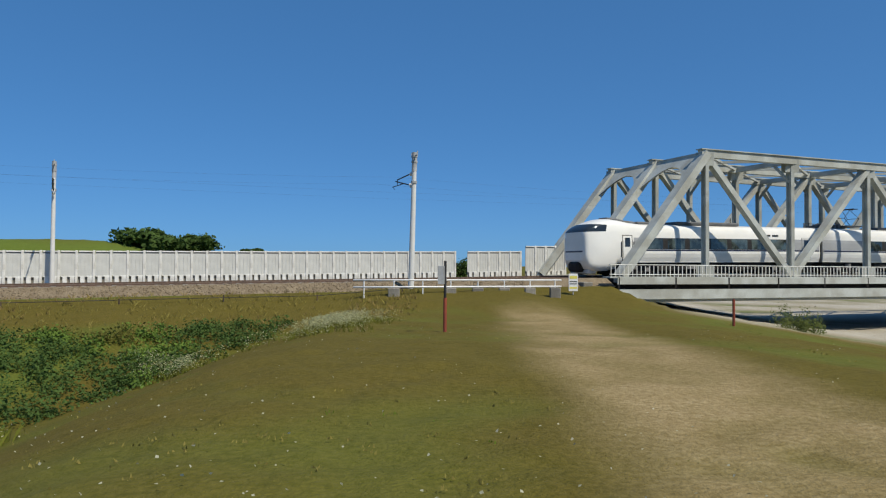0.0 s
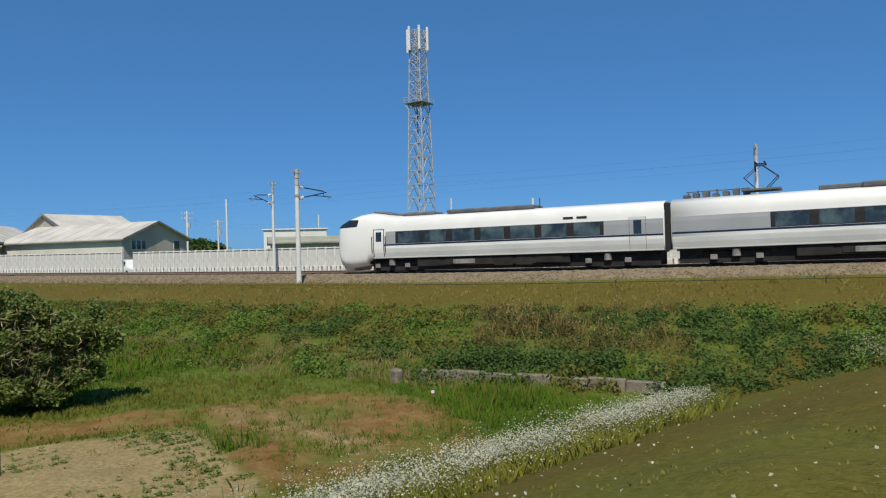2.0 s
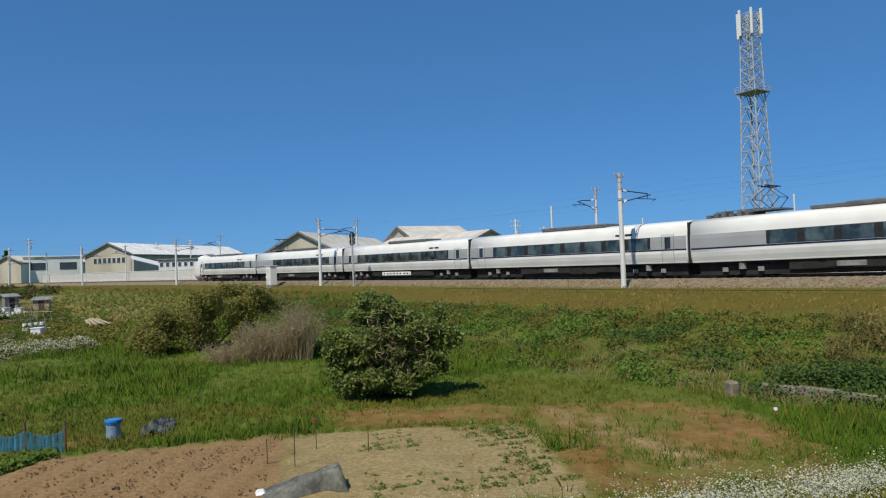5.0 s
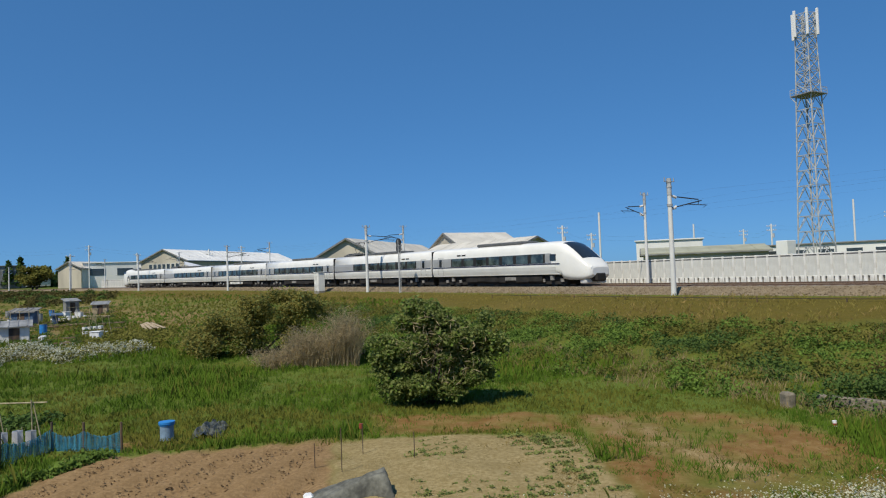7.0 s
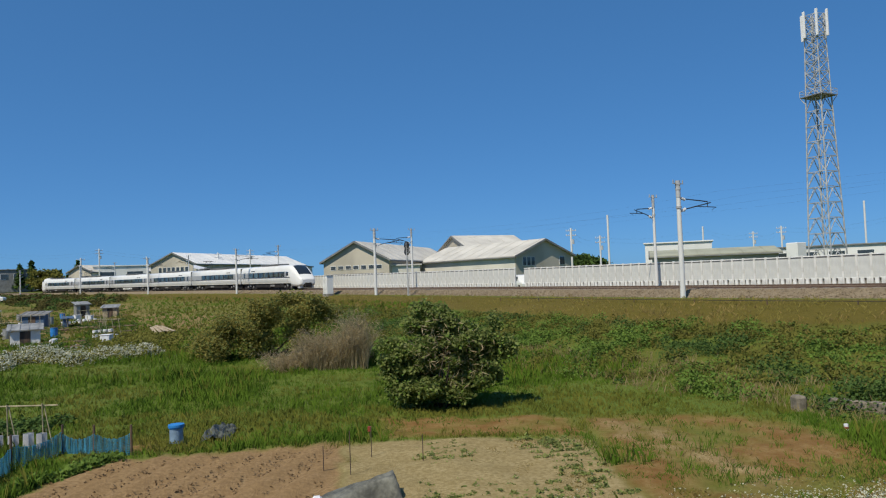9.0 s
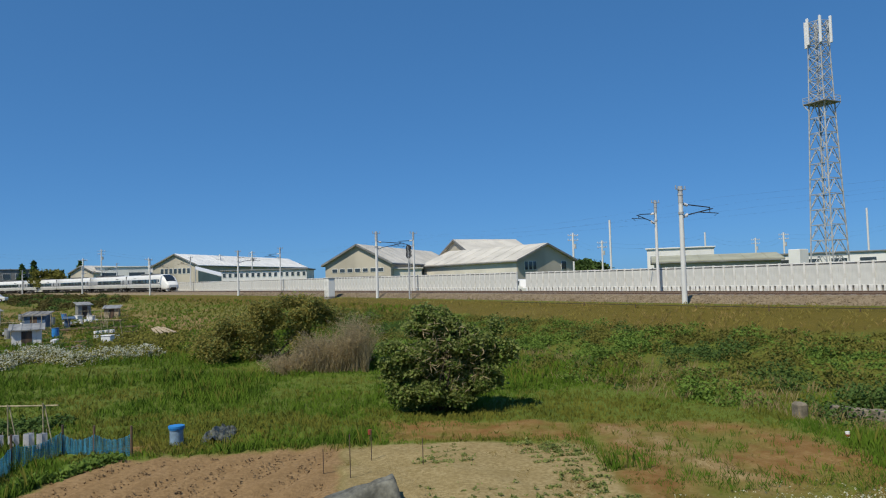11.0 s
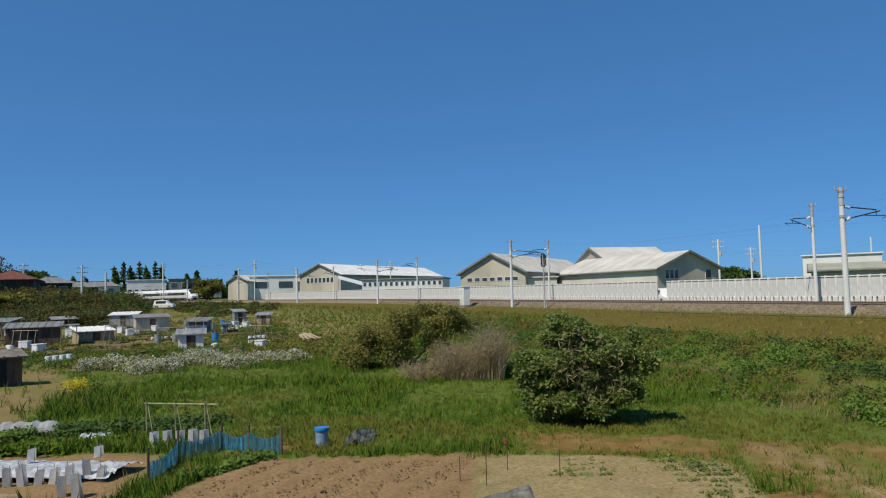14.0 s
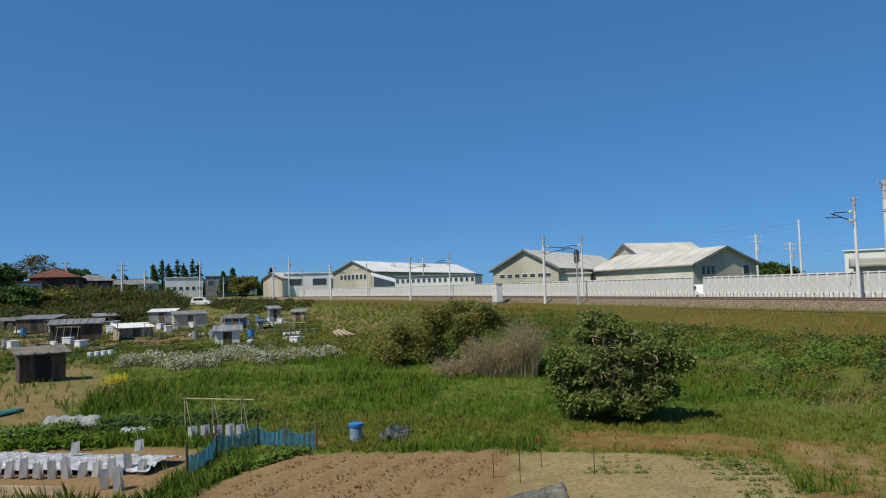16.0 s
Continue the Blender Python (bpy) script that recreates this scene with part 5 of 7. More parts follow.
build_block("annex", "pale rendered annex beside the old farmhouse", 128.2, 126.6, 150, 5.0, 8.0, WALL_CREAM, ROOF_TILE, 1)
for az, d, z, w, lab in ((121.9, 190, 5.2, 9, "grey-roofed house behind the allotments"), (120.3, 230, 6.2, 10, "distant house with a dark roof"), (113.0, 300, 6.5, 12, "distant house with a grey roof"), (123.4, 172, 5.8, 7, "small house with a dark hip roof")):
    q = polar(az, d)
    build_house(Matrix.Translation((q.x, q.y, z)) @ Matrix.Rotation(radians(az + 10), 4, "Z"), w, 6, 2.6, 1.4, WALL_CREAM if d > 200 else WOOD_DARK, ROOF_GREY, lab)


wr = thing("white_canopy", "bright white sloping canopy roof beside the railway fence", "canopy")
a, b, c, d = polar(102.8, 168, 8.4), polar(100.4, 166, 6.3), polar(100.4, 172, 7.1), polar(102.8, 174, 9.2)
part("roof", loft([[tuple(a), tuple(d)] + [tuple(d - Vector((0, 0, 0.2))), tuple(a - Vector((0, 0, 0.2)))], [tuple(b), tuple(c)] + [tuple(c - Vector((0, 0, 0.2))), tuple(b - Vector((0, 0, 0.2)))]]), WHITE_PLASTIC, wr)
for p in (a, b, c, d):
    part("post", bars(((p.x, p.y, 1.5), (p.x, p.y, p.z - 0.1), 0.2)), GALV, wr)

# ---- lattice mast ----
def build_tower():
    p = polar(54.7, 92)
    z0 = ground_z(p.x, p.y)
    th = thing("lattice_tower", "grey steel lattice radio tower with a platform and panel antennas", "radio tower", Matrix.Translation((p.x, p.y, 0)) @ Matrix.Rotation(radians(20), 4, "Z"))
    zp, zt = 4 + 92 * math.tan(radians(11.9)), 4 + 92 * math.tan(radians(17.5))

    def half(z):
        return float(np.interp(z, (0, z0, zp, zt), (1.48, 1.46, 0.94, 0.72)))

    corners = [(-1, -1), (1, -1), (1, 1), (-1, 1)]
    for cx, cy in corners:
        h0, h1, h2 = half(z0), half(zp), half(zt)
        part("leg", bars(((cx * h0, cy * h0, z0 - 0.5), (cx * h1, cy * h1, zp), 0.17), ((cx * h1, cy * h1, zp), (cx * h2, cy * h2, zt), 0.14), sides=8), GALV, th)
    zs = list(np.linspace(z0, zp, 13)) + list(np.linspace(zp, zt, 8))[1:]
    for i, (a, b) in enumerate(zip(zs, zs[1:])):
        for j in range(4):
            (ax, ay), (bx, by) = corners[j], corners[(j + 1) % 4]
            ha, hb = half(a), half(b)
            part("strut", bars(((ax * ha, ay * ha, a), (bx * ha, by * ha, a), 0.075)), GALV, th)
            bm = bmesh.new()
            if i < 12:
                mid = ((ax + bx) / 2 * hb, (ay + by) / 2 * hb, b)
                bar(bm, (ax * ha, ay * ha, a), mid, 0.07)
                bar(bm, (bx * ha, by * ha, a), mid, 0.07)
            else:
                bar(bm, (ax * ha, ay * ha, a), (bx * hb, by * hb, b), 0.07)
                bar(bm, (bx * ha, by * ha, a), (ax * hb, ay * hb, b), 0.07)
            part("brace", bm, GALV, th)
    part("platform", boxes((-1.4, -1.4, zp - 0.1, 1.4, 1.4, zp + 0.02), bevel=0.02), ROOF_GREY, th, "dark grated platform")
    for cx, cy in corners:
        part("platform_support", bars(((cx * 1.0, cy * 1.0, zp - 0.8), (cx * 1.36, cy * 1.36, zp - 0.1), 0.08)), GALV, th)
    bm = bmesh.new()
    for j in range(4):
        (ax, ay), (bx, by) = corners[j], corners[(j + 1) % 4]
        for z in (0.35, 0.7):
            bar(bm, (ax * 1.37, ay * 1.37, zp + z), (bx * 1.37, by * 1.37, zp + z), 0.04)
        bar(bm, (ax * 1.37, ay * 1.37, zp), (ax * 1.37, ay * 1.37, zp + 0.7), 0.05)
    part("railing", bm, GALV, th)
    for k in range(6):
        a = radians(k * 60 + 15)
        x, y = math.cos(a) * 1.38, math.sin(a) * 1.38
        an = part("antenna", boxes((x - 0.14, y - 0.1, zt - 2.9, x + 0.14, y + 0.1, zt + 0.2), bevel=0.03), WHITE_PLASTIC, th, "white panel antenna")
        part("bracket", bars(((x, y, zt - 0.4), (x * 0.55, y * 0.55, zt - 0.4), 0.07), ((x, y, zt - 2.4), (x * 0.55, y * 0.55, zt - 2.4), 0.07)), GALV, an)
    for z in (zt - 0.3, zt - 2.4):
        bm = bmesh.new()
        for k in range(12):
            a, b = radians(k * 30), radians(k * 30 + 30)
            bar(bm, (math.cos(a) * 1.2, math.sin(a) * 1.2, z), (math.cos(b) * 1.2, math.sin(b) * 1.2, z), 0.06)
        part("antenna_ring", bm, GALV, th)
    part("ladder", bars(((0.3, -0.5, z0), (0.25, -0.45, zt), 0.05), ((-0.15, -0.5, z0), (-0.1, -0.45, zt), 0.05)), GALV, th)
    part("equipment_cabinet", boxes((-3.4, -2.6, z0 - 0.5, -1.9, -1.0, z0 + 4.4), bevel=0.05), WHITE_PAINT, th)


build_tower()


def build_utility_pole(az, d, top_el, arms=2, base=None):
    p = polar(az, d)
    z0 = ground_z(p.x, p.y) if base is None else base
    zt = 4 + d * math.tan(radians(top_el))
    th = thing("utility_pole", "grey concrete utility pole with crossarms", "utility pole", Matrix.Translation((p.x, p.y, 0)) @ Matrix.Rotation(radians(az + 15), 4, "Z"), "utility poles")
    part("pole", bars(((0, 0, z0 - 0.5), (0, 0, zt), 0.36, 0.36), sides=10), CONCRETE_POLE, th)
    for i in range(arms):
        z = zt - 0.5 - i * 0.9
        arm = part("crossarm", bars(((-1.0, 0, z), (1.0, 0, z), 0.12)), GALV, th)
        for x in (-0.9, -0.4, 0.4, 0.9):
            part("insulator", bars(((x, 0, z), (x, 0, z + 0.26), 0.12), sides=8), WHITE_PLASTIC, arm)
    if arms > 1:
        part("transformer", bars(((0.35, 0, zt - 3.0), (0.35, 0, zt - 2.1), 0.5), sides=12), GALV, th)


UTIL = [(121.46, 150, 2.75, 2), (116.0, 240, 2.9, 2), (125.1, 175, 2.9, 2), (109.3, 230, 3.05, 2), (72.95, 135, 3.6, 2), (101.0, 210, 2.6, 2), (98.6, 215, 2.8, 2), (70.05, 130, 4.5, 0), (45.7, 110, 4.1, 0), (57.6, 170, 2.9, 2), (59.5, 190, 2.6, 2), (63.0, 170, 3.2, 0), (70.7, 150, 2.9, 2), (110.5, 200, 2.4, 1), (119.9, 160, 2.2, 0), (106.1, 230, 2.4, 1), (52.3, 160, 4.3, 0), (50.2, 180, 3.4, 2)]
for u in UTIL:
    build_utility_pole(*u)


def pole_top(i, dz=-0.4):
    az, d, el, _ = UTIL[i]
    return polar(az, d, 4 + d * math.tan(radians(el)) + dz)


for a, b in ((2, 0), (0, 1), (1, 3), (3, 5), (5, 6), (4, 12), (12, 11), (11, 10), (10, 9), (9, 17), (13, 3)):
    wire([pole_top(a), pole_top(b)], 0.007, "power_cable", "thin dark power cable between utility poles", "cable", 1.2)
    wire([pole_top(a, -1.2), pole_top(b, -1.2)], 0.007, "power_cable", "thin dark power cable between utility poles", "cable", 1.3)

# ---- plants ----
def leaf_verts(pts, size, rng, flat=0.0, long=1.5):
    """Pointed leaves, four corners each, at random turns; flat pushes their faces upwards."""
    n = len(pts)
    nrm = rng.normal(size=(n, 3))
    nrm[:, 2] = np.abs(nrm[:, 2]) + flat
    nrm /= np.linalg.norm(nrm, axis=1)[:, None]
    a = np.cross(nrm, rng.normal(size=(n, 3)))
    a /= np.linalg.norm(a, axis=1)[:, None] + 1e-9
    b = np.cross(nrm, a)
    s = (size * rng.uniform(0.6, 1.3, n))[:, None]
    return np.stack([pts - a * s * long / 2, pts + b * s / 2 - nrm * s * 0.12, pts + a * s * long / 2, pts - b * s / 2 - nrm * s * 0.12], 1).reshape(-1, 3)


def quads(name, verts, mat, parent=None, label=""):
    n = len(verts) // 4
    me = bpy.data.meshes.new(name)
    me.vertices.add(4 * n)
    me.vertices.foreach_set("co", np.ascontiguousarray(verts, dtype=np.float32).ravel())
    me.loops.add(4 * n)
    me.loops.foreach_set("vertex_index", np.arange(4 * n, dtype=np.int32))
    me.polygons.add(n)
    me.polygons.foreach_set("loop_start", np.arange(0, 4 * n, 4, dtype=np.int32))
    me.update(calc_edges=True)
    me.validate()
    me.materials.append(mat)
    ob = new(name, me)
    if parent:
        ob.parent = parent
    return tagged(ob, label)


def blob_points(blobs, n, rng, shell=0.55):
    """Points in a union of ellipsoids (x, y, z, rx, ry, rz), denser near their skins."""
    blobs = np.array(blobs, float)
    vol = blobs[:, 3] * blobs[:, 4] * blobs[:, 5]
    k = rng.choice(len(blobs), n, p=vol ** 0.7 / (vol ** 0.7).sum())
    d = rng.normal(size=(n, 3))
    d /= np.linalg.norm(d, axis=1)[:, None]
    r = (shell + (1 - shell) * rng.random(n)) * (1 + 0.2 * rng.normal(size=n))
    return blobs[k, :3] + d * r[:, None] * blobs[k, 3:]


def crown_blobs(c, w, h, n, rng, small=0.32):
    out = []
    for i in range(n):
        a, u, v = rng.uniform(0, 2 * math.pi), math.sqrt(rng.random()), rng.uniform(-0.75, 0.85)
        k = math.sqrt(max(0.05, 1 - v * v)) * u
        s = rng.uniform(0.7, 1.25) * small
        out.append((c[0] + math.cos(a) * w * k * 0.8, c[1] + math.sin(a) * w * k * 0.8, c[2] + v * h * 0.75, w * s, w * s, h * s))
    return out


def limbs(base, tips, rng, r0=0.16, bend=0.25):
    bm = bmesh.new()
    for tip in tips:
        a, b = Vector(base), Vector(tip)
        m = a.lerp(b, 0.5) + Vector(rng.normal(size=3)) * bend
        pts = [a, a.lerp(m, 0.55), m, m.lerp(b, 0.6), b]
        for i, (p, q) in enumerate(zip(pts, pts[1:])):
            bar(bm, p, q, r0 * (1 - i * 0.22), sides=7, w2=r0 * (1 - (i + 1) * 0.22))
    return bm


def build_tree(name, label, c, w, h, n_blob, n_leaf, leaf, mat, seed, ground=None, mats2=None, stems=7, category="tree", small=0.32, flat=0.4, trunk_r=0.18, blobs=None):
    rng = np.random.default_rng(seed)
    z0 = ground_z(c[0], c[1]) if ground is None else ground
    th = thing(name, label, category)
    blobs = blobs or crown_blobs(c, w, h, n_blob, rng, small)
    tips = [b[:3] for b in blobs[:stems]]
    part("trunk", limbs((c[0], c[1], z0 - 0.15), tips, rng, trunk_r), BARK, th, smooth=True)
    k = int(n_leaf * (0.72 if mats2 else 1))
    quads("crown", leaf_verts(blob_points(blobs, k, rng), leaf, rng, flat), mat, th)
    if mats2:
        quads("foliage", leaf_verts(blob_points(blobs, n_leaf - k, rng, 0.35), leaf, rng, flat), mats2, th)
    return th


# the round shrub-tree on the meadow
tb = polar(83.9, 22.0)
RT = np.random.default_rng(11)
right = Vector((math.cos(radians(83.6)), math.sin(radians(83.6)), 0))


def rel(u, v, z, r, rz=None):
    """A blob u metres to the tree's east side, v metres behind, at height z."""
    p = tb + right * u + Vector((-math.sin(radians(83.6)), math.cos(radians(83.6)), 0)) * v
    return (p.x, p.y, z, r, r, rz or r)


# a main dome with its peak, side lobes, and a ragged skirt over a dark hollow
tree_blobs = []
for cu, cz, ru, rv, rz, n in ((-0.26, 1.85, 1.25, 1.2, 0.95, 40), (-0.2, 2.7, 0.80, 0.6, 0.45, 14), (1.0, 2.0, 0.6, 0.8, 0.6, 13), (1.85, 2.05, 0.35, 0.5, 0.55, 9), (-1.45, 1.65, 0.45, 0.5, 0.42, 8), (-1.15, 1.05, 0.55, 0.7, 0.35, 9), (1.15, 1.05, 0.6, 0.8, 0.4, 12), (-0.1, 0.75, 1.2, 1.0, 0.3, 26), (-0.9, 0.6, 0.7, 0.7, 0.25, 12), (0.5, 0.55, 0.9, 0.8, 0.2, 14), (-0.3, 2.4, 0.8, 0.7, 0.4, 10)):
    for i in range(n):
        dv = RT.normal(size=3)
        dv *= (0.5 + 0.5 * RT.random() ** 0.5) / np.linalg.norm(dv)
        tree_blobs.append(rel(cu + dv[0] * ru, dv[1] * rv, max(0.32, cz + dv[2] * rz), RT.uniform(0.20, 0.42), RT.uniform(0.16, 0.34)))
shrub = build_tree("shrub_tree", "round dark-green shrub tree on the meadow", tb, 2.2, 1.5, 0, 40000, 0.082, LEAF_TREE, 21, mats2=LEAF_BRIGHT, blobs=tree_blobs, stems=16, trunk_r=0.06)
tagged(quads("dead_wood", leaf_verts(blob_points([rel(0.4, -0.6, 1.55, 0.95), rel(-0.2, -0.6, 2.0, 0.8), rel(1.1, -0.3, 1.8, 0.6)], 550, RT, 0.8), 0.026, RT, 0.1, 9.0), TWIG_DRY, shrub), "dry brown twigs", kind="stuff")


def arching_stems(n, centre, spread_u, spread_v, high, out, rng, width=0.02, segs=4):
    """Bent stems that rise from a patch of ground and arch outwards; high(u) is the height across the patch."""
    u, v = rng.uniform(-1, 1, n), rng.uniform(-1, 1, n)
    az = math.atan2(centre.y, centre.x)
    ex, ey = np.array([-math.sin(az), math.cos(az)]), np.array([math.cos(az), math.sin(az)])
    bx = centre.x + ex[0] * u * spread_u + ey[0] * v * spread_v
    by = centre.y + ex[1] * u * spread_u + ey[1] * v * spread_v
    bz = height(bx, by) - 0.05
    h = high(u) * rng.uniform(0.55, 1.1, n)
    a = rng.uniform(0, 2 * math.pi, n)
    r = out * rng.uniform(0.1, 1.0, n)
    w = rng.uniform(0, 2 * math.pi, n)
    off = np.stack([np.cos(w), np.sin(w), np.zeros(n)], 1) * width / 2
    path = []
    for k in range(segs + 1):
        t = k / segs
        jit = rng.normal(0, 0.05, (n, 3)) * (k > 0)
        path.append(np.stack([bx + np.cos(a) * r * t ** 1.6, by + np.sin(a) * r * t ** 1.6, bz + h * (1.25 * t - 0.25 * t ** 3)], 1) + jit)
    out_v = []
    for k in range(segs):
        w0, w1 = 1 - 0.8 * k / segs, 1 - 0.8 * (k + 1) / segs
        out_v.append(np.stack([path[k] - off * w0, path[k] + off * w0, path[k + 1] + off * w1, path[k + 1] - off * w1], 1).reshape(-1, 3))
    return np.concatenate(out_v), np.concatenate(path[2:])


# olive bush with yellow-green tops, and the grey dead thicket before it
def spread(az0, az1, d, z, n, r, rng, dd=1.5, dz=0.5):
    out = []
    for i in range(n):
        q = polar(rng.uniform(az0, az1), d + rng.uniform(-dd, dd))
        rr = r * rng.uniform(0.6, 1.25)
        out.append((q.x, q.y, z + rng.uniform(-dz, dz), rr, rr, rr * 0.9))
    return out


RB = np.random.default_rng(5)
bb = spread(94.5, 102.3, 40, 1.5, 26, 0.8, RB, 1.5, 0.8) + spread(94.0, 99, 40, 2.75, 20, 0.5, RB, 1.0, 0.45) + spread(91.8, 95, 41, 2.5, 12, 0.55, RB, 1.0, 0.5)
c = polar(97.5, 40)
build_tree("bush", "broad olive-brown bush at the foot of the bank", c, 3, 2, 0, 30000, 0.09, LEAF_BUSH, 31, mats2=LEAF_TREE, blobs=bb, category="bush")
th = thing("dead_thicket", "grey-brown dead thicket of dry arching stems", "thicket")
stems, along_stems = arching_stems(2100, polar(93.3, 33.2), 2.1, 1.0, lambda u: 1.55 - 0.85 * u + 0.35 * np.sin(u * 7), 1.1, RB, 0.022)
quads("dry_stem", stems, TWIG_DRY, th)
pick = along_stems[RB.random(len(along_stems)) < 0.75]
quads("dry_twig", leaf_verts(np.repeat(pick, 2, 0) + RB.normal(0, 0.10, (2 * len(pick), 3)), 0.022, RB, 0.0, 13.0), TWIG_DRY, th)
build_tree("bush", "bright green young bush beside the dead thicket", polar(89.5, 35), 1.1, 0.9, 9, 2600, 0.12, LEAF_BRIGHT, 34, category="bush", blobs=None, ground=0.4)


def clump_field(name, label, rows_, mat, seed, leaf, per, flat=0.5, long=1.5):
    """Low growth in many clumps; rows of (x, y, radius, height)."""
    rng = np.random.default_rng(seed)
    allv = []
    xs, ys = np.array([r[0] for r in rows_]), np.array([r[1] for r in rows_])
    zz = height(xs, ys)
    for (x, y, r, h), z in zip(rows_, zz):
        n = max(6, int(per * r * r * 4))
        d = rng.normal(size=(n, 3))
        d /= np.linalg.norm(d, axis=1)[:, None]
        rad = (0.45 + 0.55 * rng.random(n))[:, None]
        pts = np.array([x, y, z]) + d * rad * np.array([r, r, h])
        pts[:, 2] = z + np.abs(pts[:, 2] - z)
        allv.append(leaf_verts(pts, leaf, rng, flat, long))
    return tagged(quads(name, np.concatenate(allv), mat), label, "undergrowth", kind="stuff")


def bank_point(s, q):
    p, d = along(s, -q)
    return p.x, p.y


def patch(x, y, size, seed):
    return noise.noise((x / size + seed, y / size, seed * 1.7))


RK = np.random.default_rng(77)
fields = {"green": [], "dark": [], "brown": [], "olive": [], "dry": []}
for i in range(2700):
    s, q = RK.uniform(58, 150), RK.uniform(7.8, 18.3)
    x, y = bank_point(s, q)
    if x > -10.9 + 0.33 * max(0, y - 14) or (s > 128 and q > 15):
        continue
    edge = min(1.0, (q - 7.3) / 2.0)
    v = patch(x, y, 4.0, 2.3) + 0.08 * RK.normal()
    bear = math.degrees(math.atan2(-x, y))
    r, h = RK.uniform(0.3, 0.75) * (0.6 + 0.4 * edge), RK.uniform(0.2, 0.75) * (0.4 + 0.6 * edge)
    if bear < 51:
        kind = ("brown" if q < 14.5 and v > -0.2 else "dark" if v < 0.1 else "olive") if bear > 34 else ("dark" if v < 0.05 else "green" if v < 0.3 else "olive")
    else:
        kind = "green" if v > 0.04 else "olive" if v > -0.2 else "dark"
        if q < 10.8 and RK.random() < 0.65:
            kind, h = "olive", h * 0.5
        if q > 14.6 and RK.random() < 0.42 and bear < 84:
            kind = "dry"
    fields[kind].append((x, y, r, h))
for i in range(110):
    t = RK.random()
    x, y = -18.6 + 5.0 * t + RK.uniform(-0.4, 0.4), 13.6 + 2.7 * t + RK.uniform(-0.2, 0.9)
    fields["dark"].append((x, y, 0.45, 0.75))
clump_field("bank_shrubs", "leafy bright green creepers covering the railway bank", fields["green"], LEAF_BRIGHT, 1, 0.075, 95)
clump_field("bank_shrubs", "dark green brambles on the railway bank", fields["dark"], LEAF_DARK, 2, 0.07, 100)
clump_field("bank_weeds", "olive weeds on the railway bank", fields["olive"], LEAF_OLIVE, 4, 0.065, 80, 0.2, 2.4)


def blades(name, label, xs, ys, h, w, mat, seed, lean=0.35, kind="stuff", n_each=5):
    """Tufts of grass blades."""
    rng = np.random.default_rng(seed)
    xs, ys = np.repeat(xs, n_each), np.repeat(ys, n_each)
    h = np.repeat(h, n_each)
    n = len(xs)
    z = height(xs, ys) - 0.02
    base = np.stack([xs + rng.normal(0, 0.05, n), ys + rng.normal(0, 0.05, n), z], 1)
    a = rng.uniform(0, 2 * math.pi, n)
    hh = h * rng.uniform(0.55, 1.2, n)
    ww = w * rng.uniform(0.7, 1.3, n) * 0.5
    sx, sy = np.cos(a) * ww, np.sin(a) * ww
    la, lr = rng.uniform(0, 2 * math.pi, n), hh * lean * rng.random(n)
    tip = base + np.stack([np.cos(la) * lr, np.sin(la) * lr, hh], 1)
    mid = base * 0.45 + tip * 0.55 - np.stack([np.cos(la) * lr * 0.2, np.sin(la) * lr * 0.2, -hh * 0.05], 1)
    off = np.stack([sx, sy, np.zeros(n)], 1)
    v = np.stack([base - off, base + off, mid + off * 0.7, tip], 1).reshape(-1, 3)
    return tagged(quads(name, v, mat), label, "grass", kind=kind)


RG = np.random.default_rng(99)
# upright dry grass at the bank's foot, and seeding reeds above the brambles
dx, dy = (np.repeat([r[k] for r in fields["dry"]], 20) for k in (0, 1))
dx, dy = dx + RG.normal(0, 0.42, len(dx)), dy + RG.normal(0, 0.42, len(dy))
blades("dry_grass", "pale dry grass standing at the foot of the bank", dx, dy, RG.uniform(0.12, 0.36, len(dx)), 0.010, DRY_FOOT, 6, 0.5, n_each=3)
clump_field("bank_weeds", "leafy brown-olive weeds above the brambles", fields["brown"], LEAF_BROWN, 3, 0.045, 150, 0.2, 1.8)
clump_field("bank_weeds", "dark green leaves under the brown weeds", [(a, b, r, h * 0.8) for a, b, r, h in fields["brown"][::2]], LEAF_DARK, 34, 0.06, 90, 0.4)
dx, dy = (np.repeat([r[k] for r in fields["brown"]], 3) for k in (0, 1))
dx, dy = dx + RG.normal(0, 0.4, len(dx)), dy + RG.normal(0, 0.4, len(dy))
dh = RG.uniform(0.4, 0.85, len(dx))
blades("bank_reeds", "thin brown seeding stalks along the bank", dx, dy, dh, 0.009, LEAF_BROWN, 33, 0.4, n_each=2)
k = RG.random(len(dx)) < 0.9
tagged(quads("seed_heads", leaf_verts(np.stack([dx[k], dy[k], height(dx[k], dy[k]) + dh[k] * 0.92], 1), 0.05, RG, 0.2, 2.2), DRY_FOOT), "pale seed heads on the bank weeds", "seed heads", kind="stuff")


def region(n, az0, az1, d0, d1, keep, power=1.0):
    az, u = RG.uniform(az0, az1, n), RG.random(n)
    d = d0 * (d1 / d0) ** (u ** power)
    x, y = -np.sin(np.radians(az)) * d, np.cos(np.radians(az)) * d
    k = keep(x, y, d)
    return x[k], y[k], d[k]


def no_plots(x, y):
    m = np.ones(len(x), bool)
    for qd in (SOIL, STUBBLE, [(-17.9, -8.6), (-13.3, -7.7), (-12.0, -14.0), (-19.0, -15.0)]):
        m &= in_quad(x, y, qd, 0.15) < 0.5
    return m


def rand_patch(x, y, size, seed):
    return np.array([patch(a, b, size, seed) for a, b in zip(x, y)])


